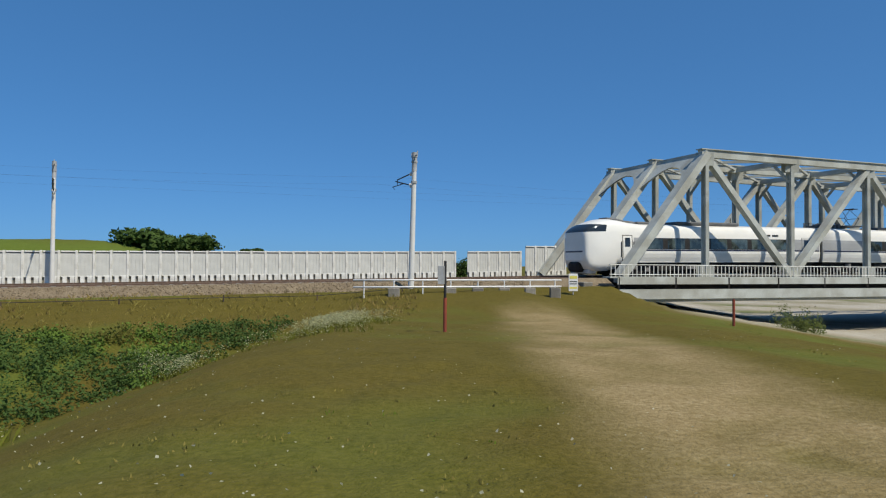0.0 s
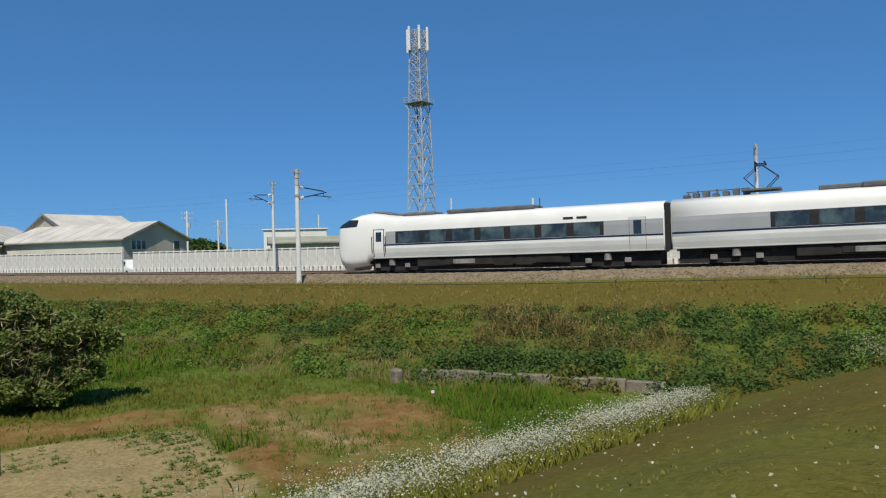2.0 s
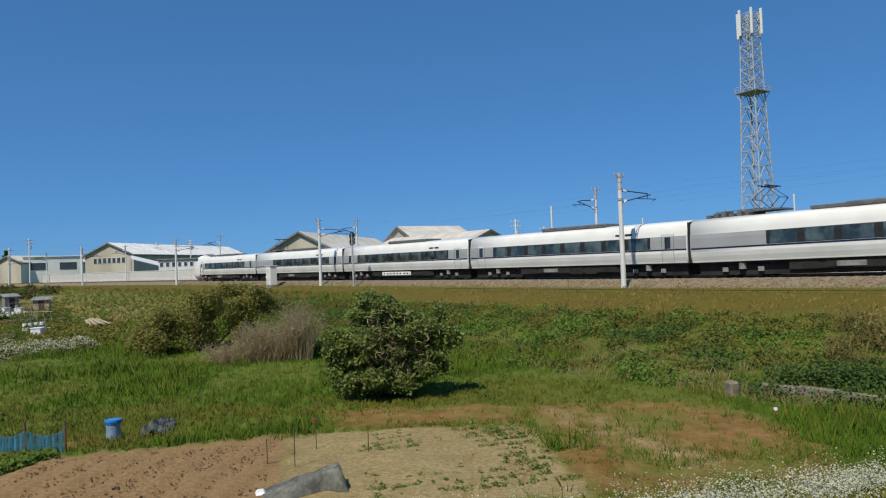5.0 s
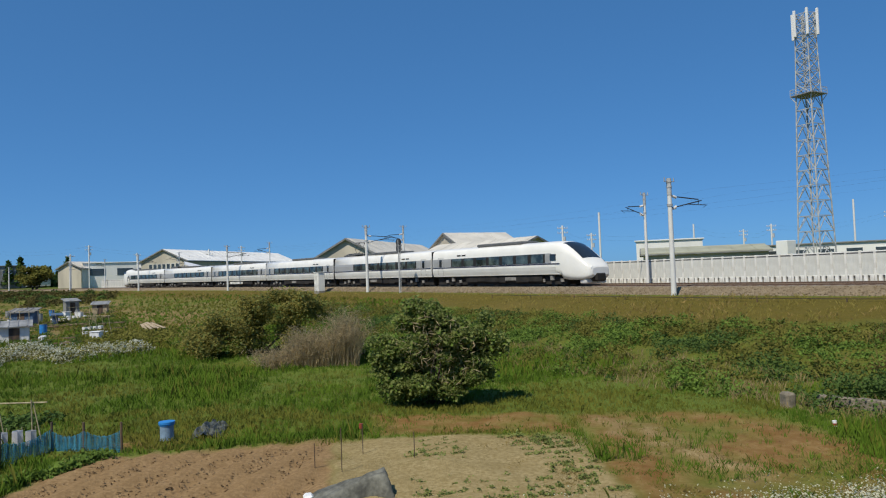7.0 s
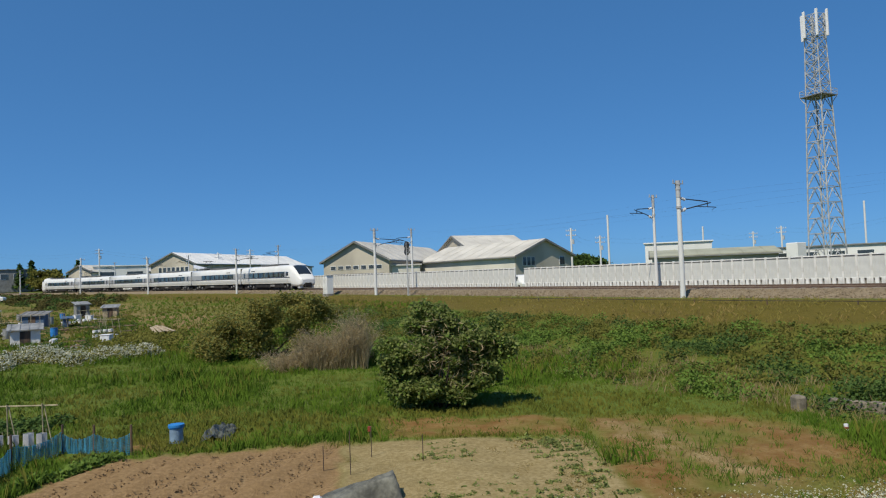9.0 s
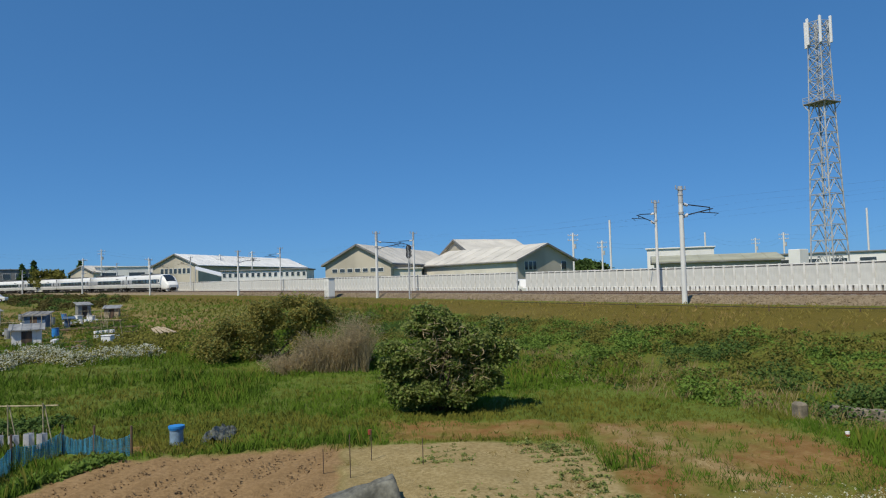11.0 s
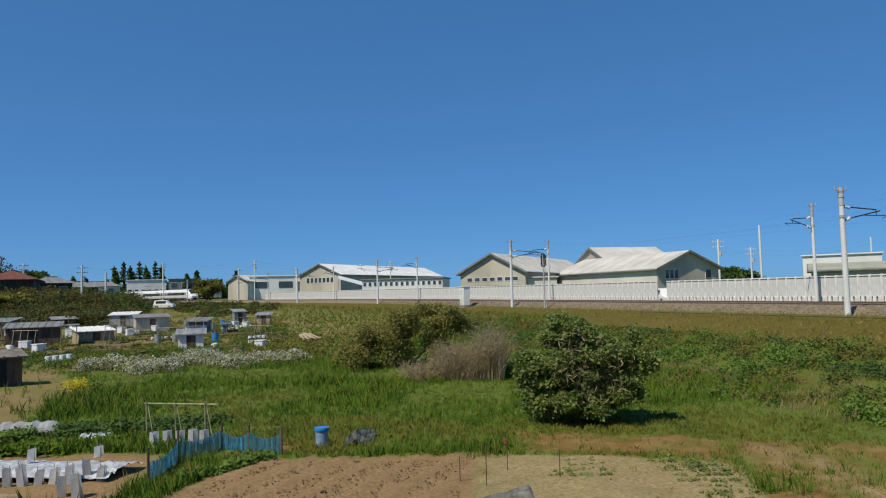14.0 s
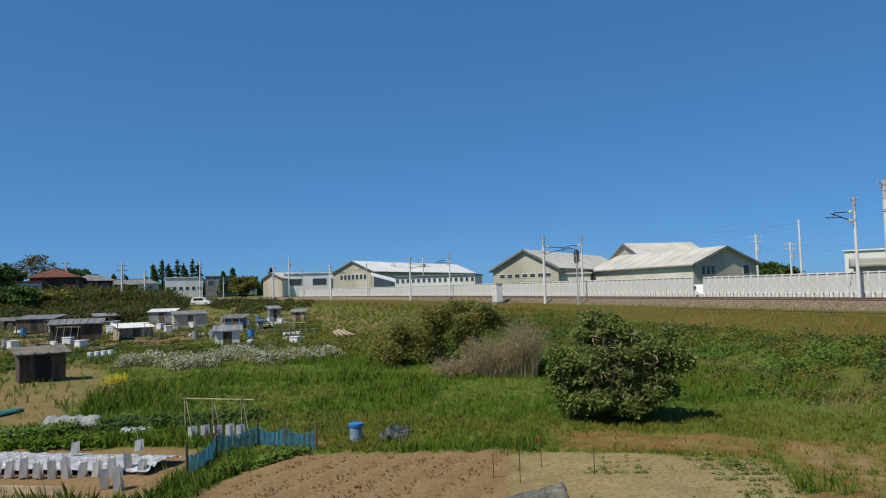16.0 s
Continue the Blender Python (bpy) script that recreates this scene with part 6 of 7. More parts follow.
def meadow_keep(x, y, d):
    q, _, s = side(x, y)
    lane = in_quad(x, y, [(-20.5, -17.0), (-22.0, -16.0), (-33.0, -19.5), (-40.0, -26.5), (-36.0, -30.0), (-24.0, -21.5)], 0.6)
    bare = np.maximum.reduce([in_quad(x, y, FALLOW, 0.4), in_quad(x, y, STRIP, 0.3), in_quad(x, y, [(-18.6, 12.7), (-11.5, 16.4), (-10.9, 15.1), (-18.2, 11.6)], 0.2)])
    return (x < -10.8) & (q > 15.4) & no_plots(x, y) & (RG.random(len(x)) > 0.93 * np.maximum(bare, lane))


x, y, d = region(70000, 38, 131, 15, 66, meadow_keep)
v = rand_patch(x, y, 5.0, 4.4) + 0.45 * rand_patch(x, y, 1.1, 2.7) + RG.normal(0, 0.10, len(x))
g = v > -0.20
tall = 0.09 + 0.42 * np.clip(v + 0.10, 0, 0.75) ** 1.2 + 0.0016 * d
blades("meadow_grass", "lush green meadow grass by the allotments", x[g], y[g], tall[g], 0.017, GRASS_GREEN, 1, 0.55, n_each=6)
blades("meadow_grass", "drier olive grass among the meadow", x[~g], y[~g], np.full((~g).sum(), 0.15), 0.018, GRASS_MID, 2, 0.7, n_each=5)
# tall seeding stalks standing out of the meadow
k = (v > 0.28) & (RG.random(len(x)) < 0.16)
blades("meadow_stalks", "tall pale stalks in the meadow grass", x[k], y[k], tall[k] + 0.22, 0.011, GRASS_MID, 15, 0.35, n_each=3)


def bank_keep(x, y, d):
    q, _, s = side(x, y)
    return (q > 1.8 + 0.8 * RG.random(len(q))) & (q < 9.5) & (s > 62) & (s < 330) & (x < -1)


x, y, d = region(48000, 2, 118, 27, 190, bank_keep, 0.7)
v = rand_patch(x, y, 6.0, 9.4) + RG.normal(0, 0.2, len(x))
g = v > 0.12
blades("bank_grass", "tall olive-brown grass on the railway bank", x[~g], y[~g], 0.13 + 0.22 * np.clip(v[~g] + 0.5, 0, 0.6), 0.024, GRASS_OLIVE, 3, 0.9)
blades("bank_grass", "dry tan grass on the railway bank", x[g], y[g], np.full(g.sum(), 0.22), 0.022, GRASS_DRY, 4, 0.9)


def far_bank_keep(x, y, d):
    q, _, s = side(x, y)
    return (q > 5.5) & (q < 30) & (s > 128) & (s < 300) & (d > 42)


x, y, d = region(15000, 84, 116, 42, 170, far_bank_keep)
v = rand_patch(x, y, 9.0, 5.2) + RG.normal(0, 0.12, len(x))
blades("bank_grass", "green grass on the far railway bank", x[v > -0.1], y[v > -0.1], np.full((v > -0.1).sum(), 0.30), 0.06, GRASS_GREEN, 35, 0.9)
blades("bank_grass", "olive grass on the far railway bank", x[v <= -0.1], y[v <= -0.1], np.full((v <= -0.1).sum(), 0.30), 0.06, GRASS_MID, 36, 0.9)


def levee_keep(x, y, d):
    tr = np.abs(x - 3.35 - 0.035 * y) < 1.25
    return (x > -11.2 - 0.05 * y) & (x < 14) & (y < 38) & ~tr


x, y, d = region(700, -36, 72, 3.6, 40, levee_keep, 0.7)
v = rand_patch(x, y, 3.5, 6.4) + RG.normal(0, 0.16, len(x))
g = v > -0.33
blades("levee_grass", "short olive grass on the levee", x[g], y[g], 0.025 + 0.0016 * d[g], 0.014 + 0.0006 * d[g].mean(), GRASS_OLIVE, 5, 0.9)
blades("levee_grass", "short green grass on the levee", x[~g], y[~g], 0.025 + 0.0016 * d[~g], 0.016, GRASS_GREEN, 6, 0.9)

# white flowers along the levee's foot
def flowers(name, label, xs, ys, low, high, size, mat, seed, per=1):
    rng = np.random.default_rng(seed)
    xs, ys = np.repeat(xs, per), np.repeat(ys, per)
    n = len(xs)
    z = height(xs, ys) + rng.uniform(low, high, n)
    p = np.stack([xs + rng.normal(0, 0.06, n), ys + rng.normal(0, 0.06, n), z], 1)
    return tagged(quads(name, leaf_verts(p, size, rng, 1.2, 1.0), mat), label, "flowers", kind="stuff")


n = 5600
fy = RG.uniform(1.5, 15.2, n)
fx = -8.45 - 0.10 * fy + RG.normal(0, 1, n) * np.interp(fy, (2, 6, 12, 15), (0.9, 0.8, 0.55, 0.35))
keep = np.array([patch(a, b, 1.2, 8.8) for a, b in zip(fx, fy)]) + RG.normal(0, 0.25, n) > -0.25
flowers("white_flowers", "band of white wild flowers at the levee foot", fx[keep], fy[keep], 0.10, 0.55, 0.031, FLOWER_WHITE, 3, 8)
blades("flower_stems", "green stems of the flower band", fx, fy, np.full(n, 0.30), 0.018, GRASS_MID, 7, 0.8, n_each=3)
# three thinner patches further along the slope
u = RG.random(1900)
fx = np.concatenate([RG.normal(-9.2, 0.4, 420), RG.uniform(-8.1, -6.1, 420), -4.5 + 1.5 * u + RG.normal(0, 0.65, 1900)])
fy = np.concatenate([RG.normal(21.9, 0.5, 420), RG.normal(21.4, 0.5, 420), 20.3 + 9.0 * u + RG.normal(0, 0.4, 1900)])
k = rand_patch(fx, fy, 1.6, 6.1) + RG.normal(0, 0.12, len(fx)) > 0.0
fx, fy = fx[k], fy[k]
flowers("white_flowers", "patchy white wild flowers further along the levee", fx, fy, 0.06, 0.5, 0.038, FLOWER_CREAM, 4, 9)
blades("flower_stems", "green stems of the patchy flowers", fx, fy, np.full(len(fy), 0.22), 0.02, GRASS_MID, 8, 0.9, n_each=3)
x, y, d = region(560, -30, 68, 4, 24, levee_keep)
flowers("small_flowers", "scattered small pale flowers in the levee grass", x, y, 0.1, 0.22, 0.028, FLOWER_WHITE, 9)

# thin straw and weeds on the fallow plots
def fallow(x, y, d):
    return np.maximum(in_quad(x, y, FALLOW, 0.5), in_quad(x, y, STRIP, 0.3)) > 0.3


x, y, d = region(5200, 44, 96, 11, 22, fallow)
v = rand_patch(x, y, 1.6, 3.3) + RG.normal(0, 0.1, len(x))
blades("fallow_straw", "pale straw lying on the fallow plot", x[v > 0.22], y[v > 0.22], np.full((v > 0.22).sum(), 0.06), 0.014, GRASS_DRY, 21, 2.5)
g = v < -0.2
blades("fallow_weeds", "green weeds spreading over the fallow plot", x[g], y[g], np.full(g.sum(), 0.11), 0.013, GRASS_GREEN, 22, 1.0)
x, y, d = region(6000, 44, 96, 11, 22, fallow)
v = rand_patch(x, y, 2.4, 7.9) + RG.normal(0, 0.12, len(x))
g = v > 0.16
blades("fallow_weeds", "low olive weeds over the fallow plot", x[g], y[g], np.full(g.sum(), 0.05), 0.016, GRASS_OLIVE, 26, 1.8)
x, y, d = region(900, 60, 78, 11, 19, lambda x, y, d: np.abs(y - 5.45 - 0.05 * (x + 14)) < 0.32)
blades("plot_edge_weeds", "green weeds along the edge between two plots", x, y, np.full(len(x), 0.09), 0.013, GRASS_MID, 27, 0.9)
x, y, d = region(900, 79, 113, 16, 20, lambda x, y, d: (x < -17.45) & (x > -18.3) & (rand_patch(x, y, 0.8, 1.9) > -0.1))
blades("plot_edge_weeds", "dry weeds along the far edge of the plots", x, y, np.full(len(x), 0.16), 0.014, GRASS_MID, 28, 0.9)
x, y, d = region(3600, 66, 95, 12, 19, lambda x, y, d: in_quad(x, y, STUBBLE, 0.2) > 0.5)
blades("stubble", "short pale stubble on the dry plot", x, y, np.full(len(x), 0.045), 0.016, GRASS_DRY, 23, 2.0)

# pale flowering shrubs and yellow flowers beyond the meadow
RP = np.random.default_rng(8)
rows_ = []
for i in range(46):
    az = RP.uniform(110.6, 121.3)
    q = polar(az, 46 + 2.2 * math.sin(az * 0.9) + RP.uniform(-1.6, 1.6))
    rows_.append((q.x, q.y, RP.uniform(0.6, 1.0), RP.uniform(0.6, 1.1)))
for i in range(26):
    q = polar(RP.uniform(105.8, 109.5), 45 + RP.uniform(-1.4, 1.4))
    rows_.append((q.x, q.y, RP.uniform(0.5, 0.9), RP.uniform(0.55, 0.95)))
clump_field("pale_shrubs", "silver-white flowering shrubs in a row", rows_, FLOWER_PALE, 12, 0.08, 120, 0.6)
clump_field("pale_shrubs", "green leaves under the white flowering shrubs", [(a + 0.1, b, r * 1.05, h * 0.95) for a, b, r, h in rows_], LEAF_OLIVE, 13, 0.09, 60, 0.3)
q = polar(121.7, 37.7)
clump_field("yellow_flowers", "bright yellow flowering clump at a plot's edge", [(q.x + RP.uniform(-0.5, 0.5), q.y + RP.uniform(-0.4, 0.4), 0.34, 0.55) for i in range(13)], FLOWER_YELLOW, 14, 0.06, 160)
rows_ = []
for i in range(110):
    q = polar(RP.uniform(103.5, 109.5), RP.uniform(50, 66))
    rows_.append((q.x, q.y, RP.uniform(0.6, 1.3), RP.uniform(0.3, 0.7)))
clump_field("rape_patch", "yellow-green weeds going to seed", rows_, LEAF_OLIVE, 15, 0.13, 26, 0.4)

# hedge and scrub on the far hillside and along the allotments
rows_a, rows_b = [], []
for i in range(620):
    az = RP.uniform(117.5, 131)
    q = polar(az, RP.uniform(118, 156))
    (rows_a if RP.random() < 0.25 else rows_b).append((q.x, q.y, RP.uniform(1.2, 2.6), RP.uniform(1.0, 2.4)))
for i in range(260):
    s = RP.uniform(215, 330)
    x, y = bank_point(s, RP.uniform(6, 24))
    (rows_a if RP.random() < 0.3 else rows_b).append((x, y, RP.uniform(0.8, 1.8), RP.uniform(0.5, 1.1)))
for i in range(330):
    q = polar(RP.uniform(117.5, 132), RP.uniform(142, 163))
    (rows_a if RP.random() < 0.35 else rows_b).append((q.x, q.y, RP.uniform(1.5, 3.0), RP.uniform(1.8, 3.6)))
clump_field("hillside_scrub", "dark green scrub on the hillside", rows_a, LEAF_DARK, 16, 0.24, 15, 0.3)
clump_field("hillside_scrub", "olive scrub along the far bank", rows_b, LEAF_SCRUB, 17, 0.22, 16, 0.3, 2.0)
rows_ = []
for i in range(560):
    q = polar(RP.uniform(107, 130.5), RP.uniform(50, 125))
    rows_.append((q.x, q.y, RP.uniform(0.4, 1.1), RP.uniform(0.15, 0.6)))
clump_field("allotment_plants", "mixed green crops on the far allotments", rows_[:330], LEAF_DARK, 18, 0.11, 30, 0.4)
clump_field("allotment_plants", "bright green crops on the far allotments", rows_[330:], GRASS_MID, 19, 0.11, 30, 0.4)


rows_ = []
for i in range(420):
    q = polar(RP.uniform(99, 133), RP.uniform(300, 345))
    rows_.append((q.x, q.y, RP.uniform(2.0, 4.5), RP.uniform(3.0, 6.5)))
clump_field("far_woods", "dark tree line beyond the houses", rows_, LEAF_DARK, 47, 0.8, 3, 0.3)


def build_conifer(az, d, top_el, seed, base=5.0):
    rng = np.random.default_rng(seed)
    p = polar(az, d)
    zt = 4 + d * math.tan(radians(top_el))
    th = thing("conifer", "tall dark conifer on the skyline", "tree", group="skyline conifers")
    part("trunk", bars(((p.x, p.y, base - 1), (p.x, p.y, zt), 0.5, 0.5), sides=7), BARK, th)
    pts = []
    hgt = zt - base
    for k in range(11):
        z = base + 1.5 + (hgt - 1.5) * k / 11
        r = (1 - k / 12.5) * hgt * 0.24 * rng.uniform(0.6, 1.25)
        for j in range(34):
            a = rng.uniform(0, 2 * math.pi)
            t = rng.random() ** 0.6
            pts.append((p.x + math.cos(a) * r * t, p.y + math.sin(a) * r * t, z + rng.uniform(-0.3, 0.5) - 0.35 * r * t))
    pts.append((p.x, p.y, zt))
    quads("crown", leaf_verts(np.array(pts), 0.75, rng, 0.6, 2.0), LEAF_DARK, th)


for i in range(10):
    build_conifer(116.1 + i * 0.36 + 0.08 * (i % 3), 312 + 7 * (i % 3), 2.65 + 0.42 * math.sin(i * 2.1), 200 + i)
for az, el, d in ((110.7, 2.25, 260), (113.6, 2.3, 270), (114.3, 2.0, 270), (121.2, 1.8, 260), (122.0, 1.9, 260), (95.0, 1.75, 280), (96.5, 1.7, 280)):
    build_conifer(az, d, el, int(az * 10))
for i in range(30):
    build_conifer(110 + i * 0.42 + 0.15 * math.sin(i * 5), 330, 1.45 + 0.25 * math.sin(i * 1.7), 300 + i)
for az, d, w, h, top, mat, lab in ((127.3, 175, 5.5, 3.0, 3.5, LEAF_SCRUB, "bare-branched spreading tree on the hill"), (124.4, 178, 6.0, 2.6, 2.4, LEAF_DARK, "dense dark tree behind the farmhouse"), (129.4, 165, 6.5, 3.2, 2.6, LEAF_DARK, "dense dark hillside tree"), (112.7, 215, 5.0, 3.0, 1.75, LEAF_OLIVE, "yellow-green broad tree by the workshops"), (121.5, 168, 4.0, 2.0, 1.2, LEAF_DARK, "low dark tree near the houses"), (128.6, 140, 6.0, 2.6, 1.35, LEAF_DARK, "dense dark hillside tree"), (126.0, 143, 5.0, 2.0, 0.95, LEAF_OLIVE, "olive hillside tree before the farmhouse"), (123.0, 150, 5.0, 2.2, 1.1, LEAF_BROWN, "brown-leaved tree beside the farmhouse"), (130.5, 150, 7.0, 4.0, 2.9, LEAF_DARK, "tall dark hillside tree"), (119.8, 150, 4.0, 1.6, 0.5, LEAF_OLIVE, "olive bush beyond the allotments"), (71.9, 160, 6.0, 2.4, 1.55, LEAF_DARK, "dark green tree behind the fence"), (22.5, 84, 4.6, 1.9, 2.75, LEAF_DARK, "dense green tree behind the screen fence"), (19.7, 86, 3.2, 1.7, 2.45, LEAF_DARK, "round green tree behind the screen fence"), (25.8, 84, 2.4, 1.2, 1.7, LEAF_DARK, "small green tree behind the screen fence"), (15.2, 90, 1.6, 0.5, 1.35, LEAF_DARK, "low green bush behind the screen fence"), (28.0, 84, 1.1, 1.0, 1.7, LEAF_DARK, "slim green tree behind the screen fence"), (-1.3, 70, 1.6, 2.0, 0.6, LEAF_DARK, "dark bush seen through the fence gap")):
    p = polar(az, d)
    zc = 4 + d * math.tan(radians(top)) - h
    build_tree("tree", lab, (p.x, p.y, zc), w, h, 24, 1500 if mat is LEAF_SCRUB else 5200, 0.05 + w * (0.05 if mat is LEAF_SCRUB else 0.075), mat, int(az * 7 + d), ground=min(zc - h * 0.5, ground_z(p.x, p.y)), small=0.34, trunk_r=0.3)
# thin shrub by the river bed
RR = np.random.default_rng(4)
rows_ = []
for i in range(26):
    p = polar(-26.7 + RR.normal(0, 0.8), 49 + RR.normal(0, 0.6))
    rows_.append((p.x, p.y, RR.uniform(0.25, 0.5), RR.uniform(0.6, 1.9)))
clump_field("river_shrub", "thin dark shrub on the river bank", rows_, LEAF_TREE, 71, 0.06, 170, 0.2, 2.0)

# ---- allotments ----
def spot(az, d, turn=0.0, dz=0.0):
    p = polar(az, d)
    return Matrix.Translation((p.x, p.y, ground_z(p.x, p.y) + dz)) @ Matrix.Rotation(radians(turn), 4, "Z")


def build_wall():
    a, b = Vector((-18.2, 12.7, 0)), Vector((-11.6, 16.1, 0))
    w = thing("retaining_wall", "low weathered concrete retaining wall at the bank foot", "wall")
    n = 7
    for i in range(n):
        p, q = a.lerp(b, i / n), a.lerp(b, (i + 0.985) / n)
        d = (q - p).normalized()
        m = Matrix.Translation((p.x, p.y, 0)) @ Matrix.Rotation(math.atan2(d.y, d.x), 4, "Z")
        o = part("block", boxes((0, -0.12, -0.5, (q - p).length, 0.12, 0.33 + 0.03 * (i % 2)), bevel=0.025), CONCRETE_OLD, w)
        o.matrix_basis = m
    st = thing("stone_block", "upright grey concrete block at the end of the wall", "stone", Matrix.Translation((-18.4, 11.9, ground_z(-18.4, 11.9))))
    part("block", boxes((-0.2, -0.15, -0.3, 0.2, 0.15, 0.40), bevel=0.06), CONCRETE_OLD, st)


build_wall()

# blue tub with lid
bt = thing("plastic_tub", "blue lidded plastic tub standing on the grass", "tub", spot(104.28, 19.7) @ Matrix.Scale(0.84, 4))
part("body", bars(((0, 0, 0), (0, 0, 0.50), 0.40, 0.40, ), sides=28), material("tub_grey_blue", (0.22, 0.32, 0.44), 0.5, vary=0.15, scale=5), bt, smooth=False)
part("rim", bars(((0, 0, 0.46), (0, 0, 0.50), 0.45), sides=28), BLUE_PLASTIC, bt)
part("lid", bars(((0, 0, 0.50), (0, 0, 0.57), 0.48, 0.48), sides=28), BLUE_PLASTIC, bt, "bright blue lid")

# heap of black film
RA = np.random.default_rng(55)


def crumple(m, rx, ry, h, mat, name, label, cat, seed, n=18, rough=0.35, flat=0.7, skew=0.0, freq=3.0):
    rng = np.random.default_rng(seed)
    bm = bmesh.new()
    bmesh.ops.create_grid(bm, x_segments=n, y_segments=n, size=1)
    off = rng.uniform(0, 50)
    for v in bm.verts:
        r = math.hypot(v.co.x, v.co.y)
        k = max(0, 1 - r ** 2 / 1.6)
        f = noise.noise((v.co.x * freq + off, v.co.y * freq, 0)) * rough + noise.noise((v.co.x * freq * 2.3, v.co.y * freq * 2.3 + off, 3)) * rough * 0.5
        v.co = Vector((v.co.x * rx, v.co.y * ry, max(-0.05, h * (k ** flat) * (1 + f + skew * v.co.y) - 0.02)))
    th = thing(name, label, cat, m)
    part("sheet", bm, mat, th, smooth=False)
    return th


crumple(spot(101.1, 20.3), 0.85, 0.4, 0.18, material("black_film", (0.095, 0.10, 0.08), 0.5, vary=0.5, scale=6), "film_heap", "crumpled heap of black garden film", "plastic film", 4, rough=0.9)

# tarpaulin over a low load
tp = thing("tarpaulin", "grey-green tarpaulin draped over a low load", "tarpaulin", spot(90.6, 13.15, 8))
bm = bmesh.new()
rows_ = []
for i in range(25):
    t = i / 24
    h = 0.05 + 0.38 * min(1, t / 0.9) ** 0.85 if t < 0.93 else 0.40 * max(0, (1 - t) / 0.07) ** 0.5 - 0.03
    half = 0.34 + 0.08 * math.sin(t * 7)
    row = []
    for k in range(19):
        a = -1 + 2 * k / 18
        z = h * min(1.0, (1 - abs(a)) * 2.6) ** 0.8 + (0.035 * noise.noise((t * 9, a * 2.5, 4)) + 0.018 * math.sin(a * 9 + t * 5)) * (1 - a * a)
        row.append(bm.verts.new((a * half * (1 + 0.12 * noise.noise((t * 6, a, 9))), -0.8 + 1.55 * t + 0.03 * noise.noise((a * 4, t * 3, 1)), z)))
    rows_.append(row)
for r0, r1 in zip(rows_, rows_[1:]):
    for k in range(18):
        bm.faces.new((r0[k], r0[k + 1], r1[k + 1], r1[k]))
part("sheet", bm, GREY_TARP, tp, smooth=True)
part("white_fold", boxes((-0.2, -0.86, 0.02, 0.08, -0.68, 0.13), bevel=0.04), WHITE_PLASTIC, tp)

# thin stakes on the plots
for az, d, h in ((91.3, 14.7, 0.95), (89.6, 16.2, 0.7), (93.4, 15.3, 0.55), (85.5, 15.6, 0.6)):
    st = thing("garden_stake", "thin weathered garden stake stuck in the soil", "stake", spot(az, d), "garden stakes")
    part("rod", bars(((0, 0, -0.1), (0.03, 0, h), 0.022), sides=6), WOOD_DARK, st)
rt = thing("bait_pot", "small rusty pot on a stick by the plot", "pot", spot(89.7, 18.2))
part("pot", bars(((0, 0, 0.18), (0, 0, 0.30), 0.10), sides=12), IRON_RED, rt)
part("stick", bars(((0, 0, -0.05), (0, 0, 0.2), 0.03), sides=6), WOOD_DARK, rt)
wp = thing("white_marker", "short white marker stub in the grass", "marker", spot(54.2, 19.4))
part("stub", bars(((0, 0, -0.1), (0, 0, 0.18), 0.10), sides=12), WHITE_PLASTIC, wp)
part("band", bars(((0, 0, 0.07), (0, 0, 0.12), 0.11), sides=12), IRON_RED, wp)

# seedlings on the stubble plot
rng = np.random.default_rng(6)
rows_ = []
for i in range(620):
    r = int(rng.integers(0, 11))
    x, y = -12.4 - r * 0.46 + rng.normal(0, 0.07), rng.uniform(1.0, 4.9)
    if patch(x, y, 1.6, 5.5) + 0.12 * rng.normal() + 0.12 * (y - 2.4) > -0.05:
        rows_.append((x, y, rng.uniform(0.05, 0.12), rng.uniform(0.05, 0.14)))
clump_field("seedlings", "small dark seedlings scattered on bare soil", rows_, LEAF_TREE, 41, 0.04, 620, 0.4)
rows_ = [(rng.uniform(-17.2, -12.8), rng.uniform(-6.4, -0.8), rng.uniform(0.012, 0.04), rng.uniform(0.012, 0.035)) for i in range(900)]
clump_field("clods", "dark soil clods on the tilled plot", rows_, material("clod", (0.235, 0.155, 0.080), 0.95, vary=0.2), 42, 0.03, 700, 0.4)

# bamboo frame for beans
bf = thing("bean_frame", "bamboo bean frame of three trestles and a top pole", "plant frame")
tops = [polar(117.1, 22.9), polar(115.1, 22.3), polar(113.0, 21.9)]
for p in tops:
    part("cane", bars(((p.x, p.y, -0.1), (p.x + 0.05, p.y, 1.05), 0.035), sides=6), BAMBOO, bf)
    part("cane", bars(((p.x + 0.15, p.y + 0.3, -0.1), (p.x, p.y + 0.02, 1.0), 0.03), sides=6), BAMBOO, bf)
a, b = tops[0], tops[2]
e = (b - a).normalized() * 0.4
part("top_pole", bars(((a.x - e.x * 0.2, a.y - e.y * 0.2, 1.0), (b.x + e.x, b.y + e.y, 0.98), 0.04), sides=6), BAMBOO, bf)

